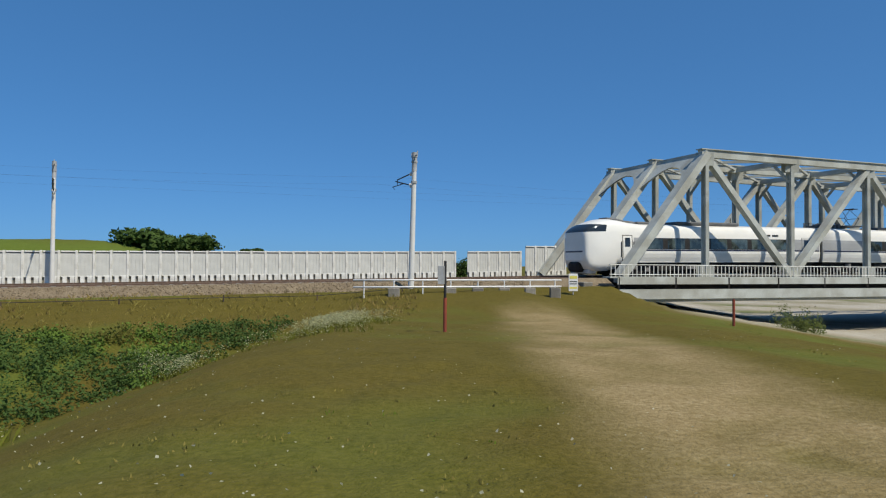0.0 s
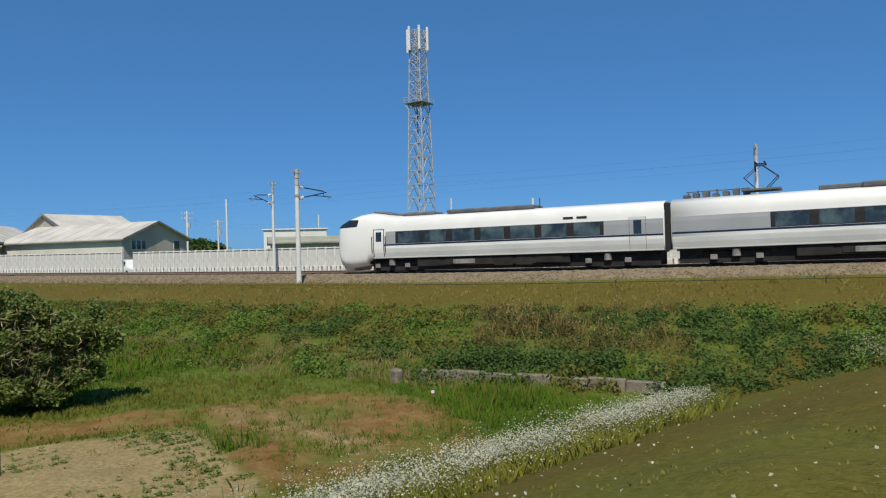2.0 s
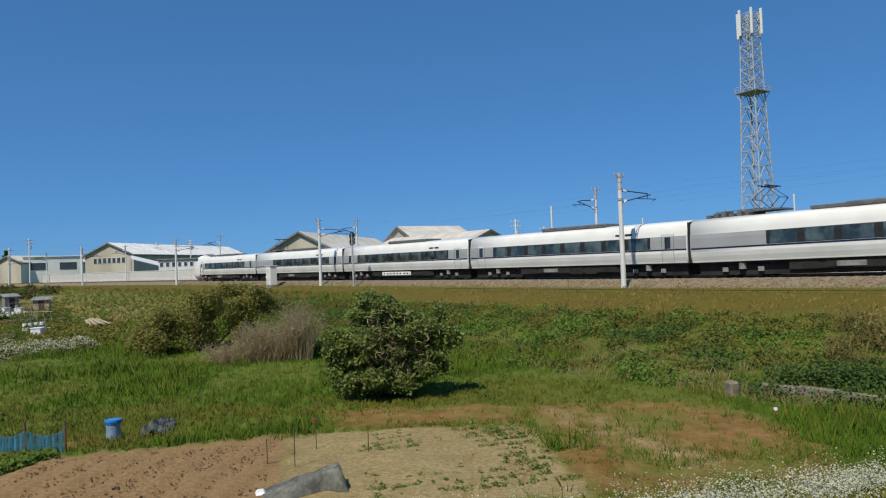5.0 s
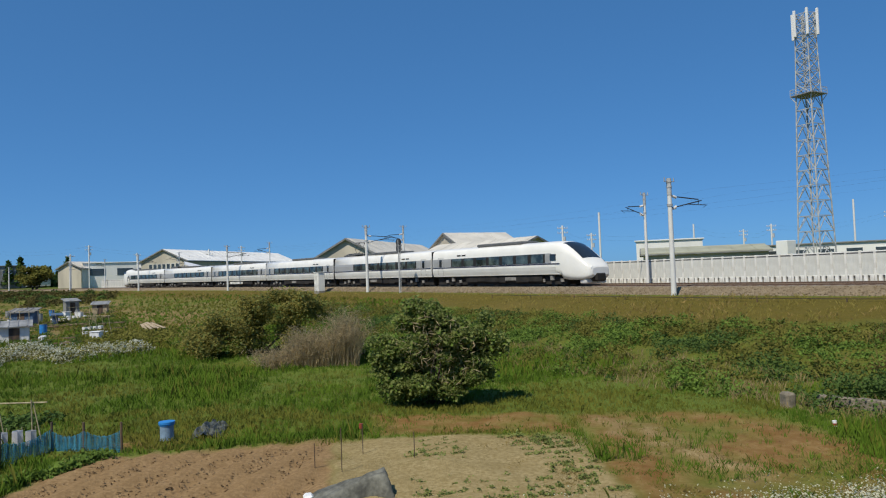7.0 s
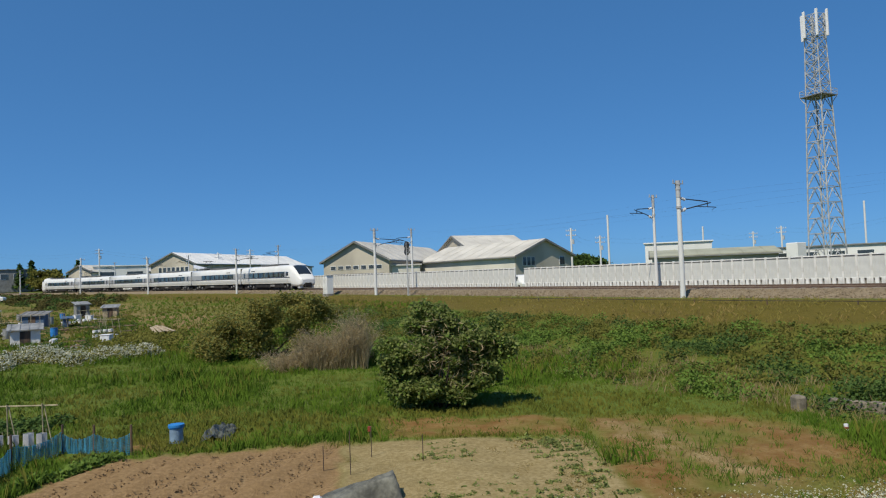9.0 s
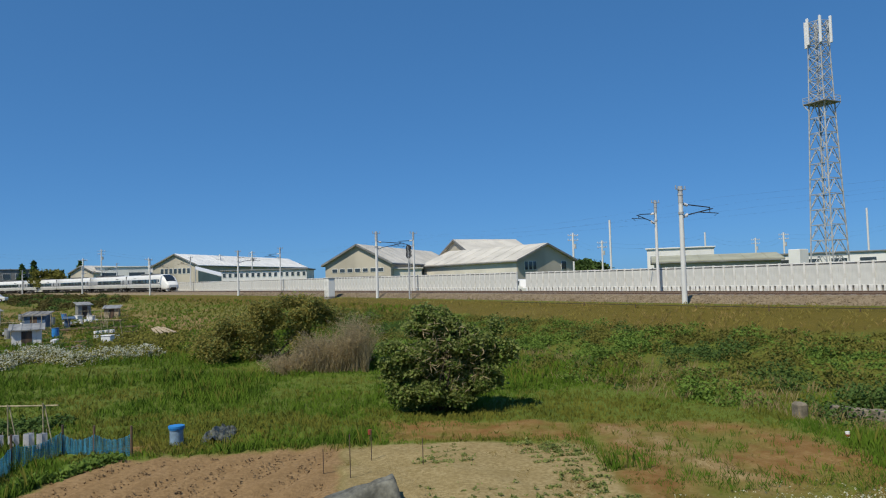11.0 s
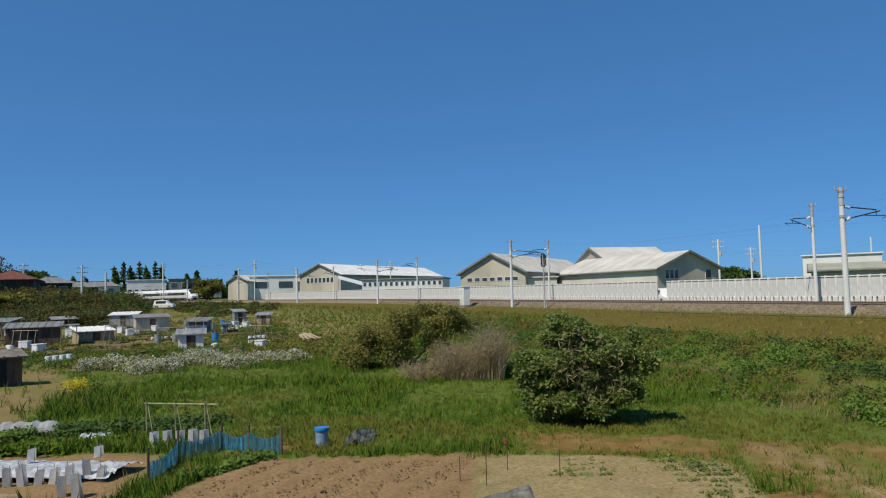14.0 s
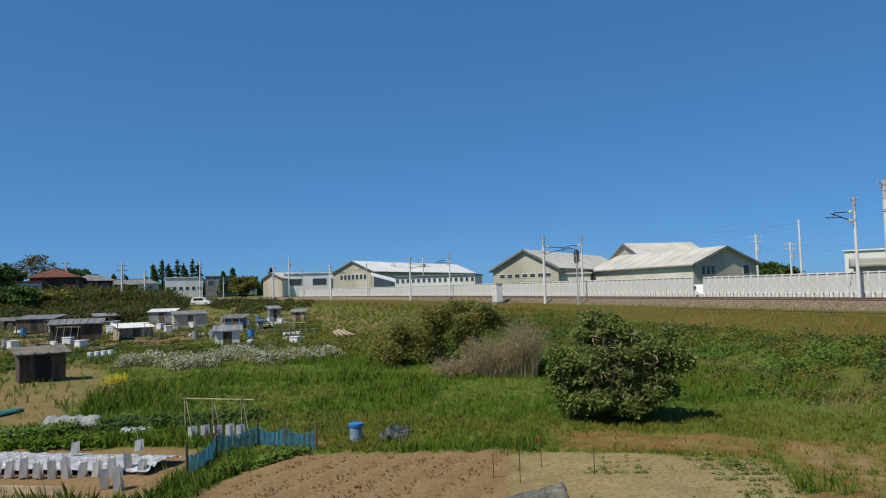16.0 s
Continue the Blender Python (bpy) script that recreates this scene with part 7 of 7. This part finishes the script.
# white plant covers behind the blue net
for i, az in enumerate((116.6, 115.7, 114.8, 113.9, 113.1)):
    pc = thing("plant_cover", "white plastic sleeve round a young plant", "plant cover", spot(az, 21.3 - 0.08 * i, az), "plastic plant sleeves")
    bm = bmesh.new()
    bmesh.ops.create_cone(bm, cap_ends=False, segments=4, radius1=0.13, radius2=0.12, depth=0.40 + 0.05 * (i % 2), matrix=Matrix.Translation((0, 0, 0.21)))
    part("sleeve", bm, BAG, pc)
    part("stake", bars(((0.1, 0.1, 0), (0.1, 0.1, 0.5), 0.02), sides=6), BAMBOO, pc)

# blue net on posts along the plot's corner
bn = thing("blue_net_fence", "sagging blue garden net on grey posts", "net fence")
pts = [Vector((-15.2, -7.75, 0)), Vector((-17.2, -8.0, 0)), Vector((-18.6, -7.45, 0)), Vector((-18.3, -6.6, 0)), Vector((-18.05, -5.65, 0))]
for i, p in enumerate(pts):
    z0 = ground_z(p.x, p.y)
    part("post", bars(((p.x, p.y, z0 - 0.1), (p.x, p.y, z0 + (0.8 if i < 2 else 0.72)), 0.06), sides=8), WOOD_DARK, bn)
for i, (a, b) in enumerate(zip(pts, pts[1:])):
    n = 34
    bm = bmesh.new()
    for j in range(n + 1):
        p = a.lerp(b, j / n)
        z0 = ground_z(p.x, p.y)
        top = z0 + (0.52, 0.56, 0.50, 0.52)[i] - 0.14 * math.sin(math.pi * j / n) + 0.04 * noise.noise((j * 0.7, i, 0))
        bar(bm, (p.x, p.y, z0 - 0.02), (p.x + 0.04 * math.sin(j * 1.3), p.y, top), 0.011, sides=4)
        if j:
            q = a.lerp(b, (j - 1) / n)
            for k in range(12):
                zz = z0 + 0.02 + k * (top - z0) / 12
                bar(bm, (q.x + 0.03 * math.sin(j), q.y, zz), (p.x + 0.03 * math.sin(j + 1), p.y, zz), 0.010, sides=4)
    part("net", bm, BLUE_NET, bn, "blue netting")
rng = np.random.default_rng(12)
clump_field("weeds", "green weeds growing along the blue net", [(-15.0 - 2.6 * t + rng.normal(0, 0.15), -7.3 + 1.4 * t + rng.normal(0, 0.12), 0.24, 0.24) for t in rng.random(60)], LEAF_BRIGHT, 43, 0.07, 130, 0.3)

# mulched bed with white bag covers
ml = thing("mulch_sheet", "silvery plastic mulch sheet over a raised bed", "mulch sheet")
bm = bmesh.new()
c0, c1 = Vector((-16.4, -14.4, 0)), Vector((-16.0, -8.7, 0))
u = (c1 - c0)
v = Vector((-u.y, u.x, 0)).normalized()
NU, NV = 46, 14
grid = []
for i in range(NU + 1):
    row = []
    for j in range(NV + 1):
        p = c0 + u * (i / NU) + v * (-0.75 + 1.5 * j / NV)
        row.append(bm.verts.new((p.x, p.y, ground_z(p.x, p.y) + 0.12 + 0.12 * math.sin(math.pi * j / NV) + 0.09 * noise.noise((i * 0.5, j * 0.8, 2)))))
    grid.append(row)
for i in range(NU):
    for j in range(NV):
        bm.faces.new((grid[i][j], grid[i + 1][j], grid[i + 1][j + 1], grid[i][j + 1]))
part("film", bm, MULCH, ml)
SLEEVES = [(-15.15, -12.4 + 0.36 * i, 0.38 + 0.07 * ((i * 7) % 3)) for i in range(9)] + [(-14.3, -9.15, 0.5), (-14.2, -8.75, 0.58), (-15.5, -9.3, 0.55), (-15.4, -8.95, 0.4), (-16.3, -11.2, 0.3), (-16.6, -9.7, 0.3)]
for i, (px_, py_, hh) in enumerate(SLEEVES):
    p, hh = Vector((px_, py_, 0)), hh * 0.85
    pc = thing("plant_cover", "white plastic bag sleeve round a seedling", "plant cover", Matrix.Translation((p.x, p.y, ground_z(p.x, p.y) + (0.3 if px_ < -15.6 else 0.0))) @ Matrix.Rotation(radians(45 + (i * 13) % 30), 4, "Z") @ Matrix.Rotation(radians((i * 37) % 17 - 8), 4, "X"), "bag sleeves on the bed")
    bm = bmesh.new()
    for k in range(4):
        a = k * math.pi / 2
        b = a + math.pi / 2
        r0, r1 = 0.115, 0.105
        f = [bm.verts.new((math.cos(t) * r, math.sin(t) * r, z + 0.03 * math.sin(i + t))) for t, r, z in ((a, r0, 0), (b, r0, 0), (b, r1, hh), (a, r1, hh))]
        bm.faces.new(f)
    part("sleeve", bm, BAG, pc)
    for k in range(2):
        part("stake", bars(((0.12 * (1 - 2 * k), 0, -0.05), (0.12 * (1 - 2 * k), 0, hh + 0.08), 0.018), sides=6), BAMBOO, pc)
kb = thing("edging_board", "pale timber edging board beside the bed", "board")
a, b = Vector((-13.9, -12.8, 0)), Vector((-13.8, -9.7, 0))
part("board", bars(((a.x, a.y, ground_z(a.x, a.y) + 0.08), (b.x, b.y, ground_z(b.x, b.y) + 0.08), 0.06, 0.2)), WOOD_PALE, kb)

# crop rows and low tunnels
rng = np.random.default_rng(14)
rows_ = []
for i in range(150):
    t = rng.random()
    a, b = polar(130, 23.4), polar(117.2, 22.2)
    p = a.lerp(b, t)
    rows_.append((p.x + rng.normal(0, 0.25), p.y + rng.normal(0, 0.15), 0.22, 0.26))
clump_field("crop_row", "row of leafy onions and beans", rows_, GRASS_GREEN, 44, 0.07, 130, 0.1, 3.0)
rows_ = []
for i in range(170):
    t = rng.random()
    a, b = polar(122.5, 25.2), polar(112.5, 24.0)
    p = a.lerp(b, t)
    rows_.append((p.x + rng.normal(0, 0.45), p.y + rng.normal(0, 0.35), 0.28, 0.3))
clump_field("potato_rows", "dark green potato plants in rows", rows_, LEAF_DARK, 45, 0.09, 100)
rows_ = []
for i in range(70):
    q = polar(rng.uniform(124.5, 130.5), rng.uniform(24.2, 25.6))
    rows_.append((q.x, q.y, 0.28, 0.32))
clump_field("broad_beans", "leafy broad beans with pale tips", rows_, LEAF_BRIGHT, 46, 0.09, 110)


def build_tunnel(a, b, r, label, mat):
    th = thing("low_tunnel", label, "cloche tunnel")
    d = (b - a)
    n = 10
    s = Vector((-d.y, d.x, 0)).normalized()
    rings = []
    for i in range(n + 1):
        p = a + d * (i / n)
        z = ground_z(p.x, p.y)
        k = r * (1 + 0.14 * math.sin(i * 2.4))
        rings.append([tuple(Vector((p.x, p.y, z)) + s * (math.cos(t) * k) + Vector((0, 0, math.sin(t) * k * 1.1))) for t in np.linspace(0, math.pi, 11)])
    bm = bmesh.new()
    vr = [[bm.verts.new(p) for p in rg] for rg in rings]
    for x0, x1 in zip(vr, vr[1:]):
        for i in range(10):
            bm.faces.new((x0[i], x0[i + 1], x1[i + 1], x1[i]))
    part("cover", bm, mat, th)
    for i in range(0, n + 1, 2):
        part("hoop", bars(*[(rings[i][k], rings[i][k + 1], 0.02) for k in range(10)], sides=5), GALV, th)


build_tunnel(polar(126.2, 26.4), polar(122.9, 25.6), 0.30, "low tunnel with a white net cover", BAG)
build_tunnel(polar(121.4, 23.2), polar(119.4, 22.9), 0.22, "small clear plastic tunnel over seedlings", MULCH)
gn = thing("green_net", "dark teal garden netting over a bed", "garden net", spot(129.4, 30))
part("net", boxes((-1.2, -0.3, 0.0, 0.7, 0.3, 0.12), bevel=0.05), GREEN_NET, gn)


def build_hut(m, w, d, h, wall, roof, label, slope=0.35, porch=False):
    """A garden hut of boards with a lean-to roof."""
    th = thing("garden_hut", label, "hut", m, "allotment huts")
    for y in (-d / 2, d / 2):
        n = max(3, int(w / 0.3))
        for i in range(n):
            x0 = -w / 2 + i * w / n
            top = h + slope * (y + d / 2) / d
            part("board", boxes((x0 + 0.008, y - 0.02, -0.2, x0 + w / n - 0.008, y + 0.02, top)), wall, th)
    for x in (-w / 2, w / 2):
        pr = [(-d / 2, -0.2), (d / 2, -0.2), (d / 2, h + slope), (-d / 2, h)]
        part("end_wall", loft([[(x - 0.02, y, z) for y, z in pr], [(x + 0.02, y, z) for y, z in pr]]), wall, th)
    e = 0.25
    r = part("roof", loft([[(x, -d / 2 - e, h - 0.08), (x, d / 2 + e, h + slope + 0.1), (x, d / 2 + e, h + slope + 0.16), (x, -d / 2 - e, h - 0.02)] for x in (-w / 2 - e, w / 2 + e)]), roof, th)
    for i in range(int(w / 0.6) + 1):
        x = -w / 2 + i * 0.6
        part("batten", bars(((x, -d / 2 - e, h + 0.0), (x, d / 2 + e, h + slope + 0.18), 0.05)), roof, r)
    # Dark huts: the near-black panel stands for a shaded open doorway.
    part("door", boxes((-0.35, -d / 2 - 0.05, -0.1, 0.35, -d / 2 - 0.022, h * 0.88)), WOOD_DARK if wall is not WOOD_DARK else BELLOWS, th)
    if porch:
        for x in (w / 2 + 0.1, w / 2 + 1.4):
            part("porch_post", bars(((x, -d / 2, -0.1), (x, -d / 2, h), 0.07)), WOOD_PALE, th)
        part("porch_roof", boxes((w / 2, -d / 2 - 0.2, h - 0.02, w / 2 + 1.6, d / 2 + 0.2, h + 0.06)), roof, th)


build_hut(spot(126.65, 41.5, 136), 2.0, 1.3, 1.5, WOOD_DARK, ROOF_WORN, "dark weathered wooden hut with a low felt roof", 0.12)
HUTS = [(126.7, 101, 4.4, 2.3, WOOD_DARK, TIN, "brown hut with a tin roof"), (124.4, 75, 4.2, 2.4, WOOD_DARK, ROOF_GREY, "dark open hut with a grey roof and porch"), (120.7, 78, 3.2, 1.5, WOOD_PALE, ROOF_WHITE, "low hut with a white sheet roof"), (118.6, 114, 3.6, 2.3, TIN, ROOF_WHITE, "pale metal hut with a bright tin roof"), (116.8, 98, 3.9, 2.3, WALL_TAN, ROOF_GREY, "cream-walled hut with a grey roof"),
        (113.4, 86, 2.3, 1.9, BLUE_TARP, ROOF_GREY, "hut clad in dark blue tarpaulin"), (114.0, 62, 1.9, 1.6, WALL_WHITE, TIN, "small white hut with a tin roof"), (110.5, 112, 1.7, 2.4, TIN, TIN, "narrow grey metal hut"), (108.6, 106, 1.8, 1.7, WOOD_PALE, TIN, "small wooden tool hut"), (122.6, 118, 3.0, 1.5, WOOD_DARK, TIN, "low dark hut with a tin roof"), (128.4, 112, 3.0, 1.6, WOOD_DARK, ROOF_GREY, "dark hut beside the hillside")]
for i, (az, d, w, h, wl, rf, lab) in enumerate(HUTS):
    build_hut(spot(az, d, az - 28 + (i * 23) % 56), w, w * 0.6, h * 0.78, wl, rf, lab, 0.22, porch=i == 1)
bt2 = thing("blue_tarp_stack", "row of bins under a pale blue tarpaulin", "tarpaulin", spot(111.4, 85, 22))
part("sheet", boxes((-2.8, -0.6, 1.0, 2.8, 0.6, 1.15), bevel=0.05), BLUE_TARP, bt2)
for i in range(7):
    part("bin", bars(((-2.4 + i * 0.8, -0.2, 0), (-2.4 + i * 0.8, -0.2, 0.95), 0.55), sides=12), WHITE_PLASTIC if i % 2 else BLUE_TARP, bt2)
pl = thing("board_stack", "stack of pale boards lying on the slope", "boards", spot(105.3, 64, 28, 0.15))
for i in range(5):
    o = part("board", boxes((-1.6, -0.12, 0, 1.6, 0.12, 0.05)), WOOD_PALE, pl)
    o.matrix_basis = Matrix.Translation((0.1 * (i % 2), 0.28 * i - 0.5, 0.06 * (i % 3) + 0.3)) @ Matrix.Rotation(radians(3 * i - 6), 4, "Z") @ Matrix.Rotation(radians(6), 4, "Y")
# bins, drums and white tubs scattered among the plots
rng = np.random.default_rng(61)
for i in range(66):
    az, d = rng.uniform(108.5, 129), rng.uniform(56, 112)
    k = i % 4
    if k == 0:
        o = thing("water_drum", "blue plastic water drum on a plot" if i % 12 == 0 else "dull grey water drum on a plot", "drum", spot(az, d), "water drums")
        part("body", bars(((0, 0, 0), (0, 0, 0.85), 0.58), sides=14), BLUE_PLASTIC if i % 12 == 0 else TIN, o)
        part("lid", bars(((0, 0, 0.85), (0, 0, 0.9), 0.6), sides=14), BLUE_TARP if i % 12 == 0 else ROOF_GREY, o)
    elif k == 1:
        o = thing("white_bin", "white plastic compost bin on a plot", "bin", spot(az, d, i * 20), "compost bins")
        part("body", boxes((-0.4, -0.35, 0, 0.4, 0.35, 0.7), bevel=0.06), WHITE_PLASTIC, o)
        part("lid", boxes((-0.43, -0.38, 0.7, 0.43, 0.38, 0.76), bevel=0.02), WHITE_PLASTIC, o)
    elif k == 2:
        o = thing("cloche_row", "short row of white plastic cloches", "cloche", spot(az, d, i * 31), "cloche rows")
        for j in range(4):
            part("cloche", bars(((-0.9 + j * 0.6, 0, -0.05), (-0.9 + j * 0.6, 0, 0.42), 0.42), sides=10), WHITE_PLASTIC, o)
    else:
        o = thing("bamboo_frame", "bamboo frame for climbing crops", "plant frame", spot(az, d, i * 17), "bamboo frames")
        for x in (-1.2, -0.4, 0.4, 1.2):
            part("cane", bars(((x, -0.3, 0), (x, 0, 1.7), 0.05), sides=5), BAMBOO, o)
        part("top_pole", bars(((-1.4, 0, 1.65), (1.4, 0, 1.65), 0.05), sides=5), BAMBOO, o)


def build_bed(m, long, wide, edged):
    """A raised bed: a crowned strip of soil, with timber edging on some."""
    th = thing("garden_bed", "raised soil bed edged with weathered boards" if edged else "raised bed of bare brown soil", "garden bed", m, "allotment beds")
    n = 10
    prof_ = [(-0.5, -0.1), (-0.46, 0.12), (-0.2, 0.2), (0.2, 0.2), (0.46, 0.12), (0.5, -0.1)]
    rings = [[(-long / 2 + long * i / n, y * wide, z + 0.03 * math.sin(i * 2.3 + y * 9)) for y, z in prof_] for i in range(n + 1)]
    part("soil", loft(rings), BED_SOIL, th)
    if edged:
        for y in (-wide * 0.54, wide * 0.54):
            part("board", boxes((-long / 2, y - 0.02, -0.1, long / 2, y + 0.02, 0.2)), WOOD_DARK, th)


BED_SOIL = material("bed_soil", (0.17, 0.115, 0.06), 0.95, vary=0.3, scale=2.0, bump=0.5, fine=16)
rng = np.random.default_rng(83)
rows_, rows_b = [], []
for i in range(46):
    az, d = rng.uniform(108, 130), rng.uniform(50, 112)
    turn = az + 35 + rng.choice((0, 90)) + rng.normal(0, 6)
    long, wide = rng.uniform(3.0, 6.5), rng.uniform(0.8, 1.5)
    m = spot(az, d, turn)
    build_bed(m, long, wide, i % 3 == 0)
    if i % 4:
        for k in range(int(long * 4)):
            p = m @ Vector((rng.uniform(-long / 2, long / 2), rng.choice((-0.25, 0.25)) * wide, 0))
            (rows_ if i % 2 else rows_b).append((p.x, p.y, rng.uniform(0.15, 0.3), rng.uniform(0.3, 0.65)))
clump_field("bed_crops", "dark green leafy crops on the raised beds", rows_, LEAF_DARK, 84, 0.09, 130, 0.3)
clump_field("bed_crops", "grey-green crops on the raised beds", rows_b, GRASS_MID, 85, 0.08, 130, 0.3, 2.5)


def build_car_parked(m, paint, label, van=False):
    c = thing("parked_car", label, "car", m, "parked vehicles")
    h = 1.75 if van else 1.45
    body = [[(x, -0.8, z0), (x, 0.8, z0), (x, 0.82, 0.75), (x, 0.62 if zt > 1 else 0.78, zt), (x, -0.62 if zt > 1 else -0.78, zt), (x, -0.82, 0.75)] for x, z0, zt in ((-2.0, 0.35, 0.85), (-1.9, 0.25, 1.0), (-1.75, 0.25, h - 0.1), (-0.4, 0.22, h), (0.5, 0.22, h - 0.08), (1.1, 0.22, 0.98), (1.9, 0.25, 0.85), (2.0, 0.35, 0.7))]
    part("body", loft(body), paint, c)
    part("windows", boxes((-1.5, -0.79, 0.95, 0.6, 0.79, h - 0.22), bevel=0.08), PANE, c)
    for x in (-1.25, 1.25):
        for y in (-0.78, 0.78):
            wh = part("wheel", bars(((x, y - 0.09, 0.3), (x, y + 0.09, 0.3), 0.6), sides=18), BELLOWS, c)
            part("rim", bars(((x, y - 0.1, 0.3), (x, y + 0.1, 0.3), 0.34), sides=12), GALV, wh)


build_car_parked(spot(117.4, 153, 60), DARK, "black car parked beyond the allotments")
build_car_parked(spot(115.9, 155, 95), WHITE_PAINT, "white van parked beyond the allotments", True)
build_car_parked(Matrix.Translation((*polar(77.05, 82).xy, 2.3)) @ Matrix.Rotation(radians(10), 4, "Z"), WHITE_PAINT, "white van seen through the fence gap", True)
for i in range(7):
    az, d = 118.2 + i * 0.55, 205 + 6 * (i % 3)
    build_car_parked(spot(az, d, 20 + 40 * i), (WHITE_PAINT, TIN, WHITE_PAINT, BLUE_TARP)[i % 4], "light-coloured vehicle parked by the houses", True)


def motions():
    for i, car in enumerate(train):
        rows = []
        for k in range(33):
            t = k * 0.5
            s = FRONT_S + SPEED * t + float(np.interp(t, (0, 0.5, 1.5, 3), (-0.65, -0.2, 0.2, 0))) - CAR_L / 2 - i * CAR_PITCH
            a, b = along(s + 7, TRACK_OFF)[0], along(s - 7, TRACK_OFF)[0]
            d = a - b
            m = (a + b) / 2
            turn = math.degrees(math.atan2(d.y, d.x)) + (180 if KINDS[i] == "sloped" else 0)
            up = math.degrees(math.atan2(d.z, math.hypot(d.x, d.y))) * (1 if KINDS[i] == "sloped" else -1)
            rows.append((t, pose(m.x, m.y, m.z, 0, up, turn)))
        walk(car, rows)


motions()
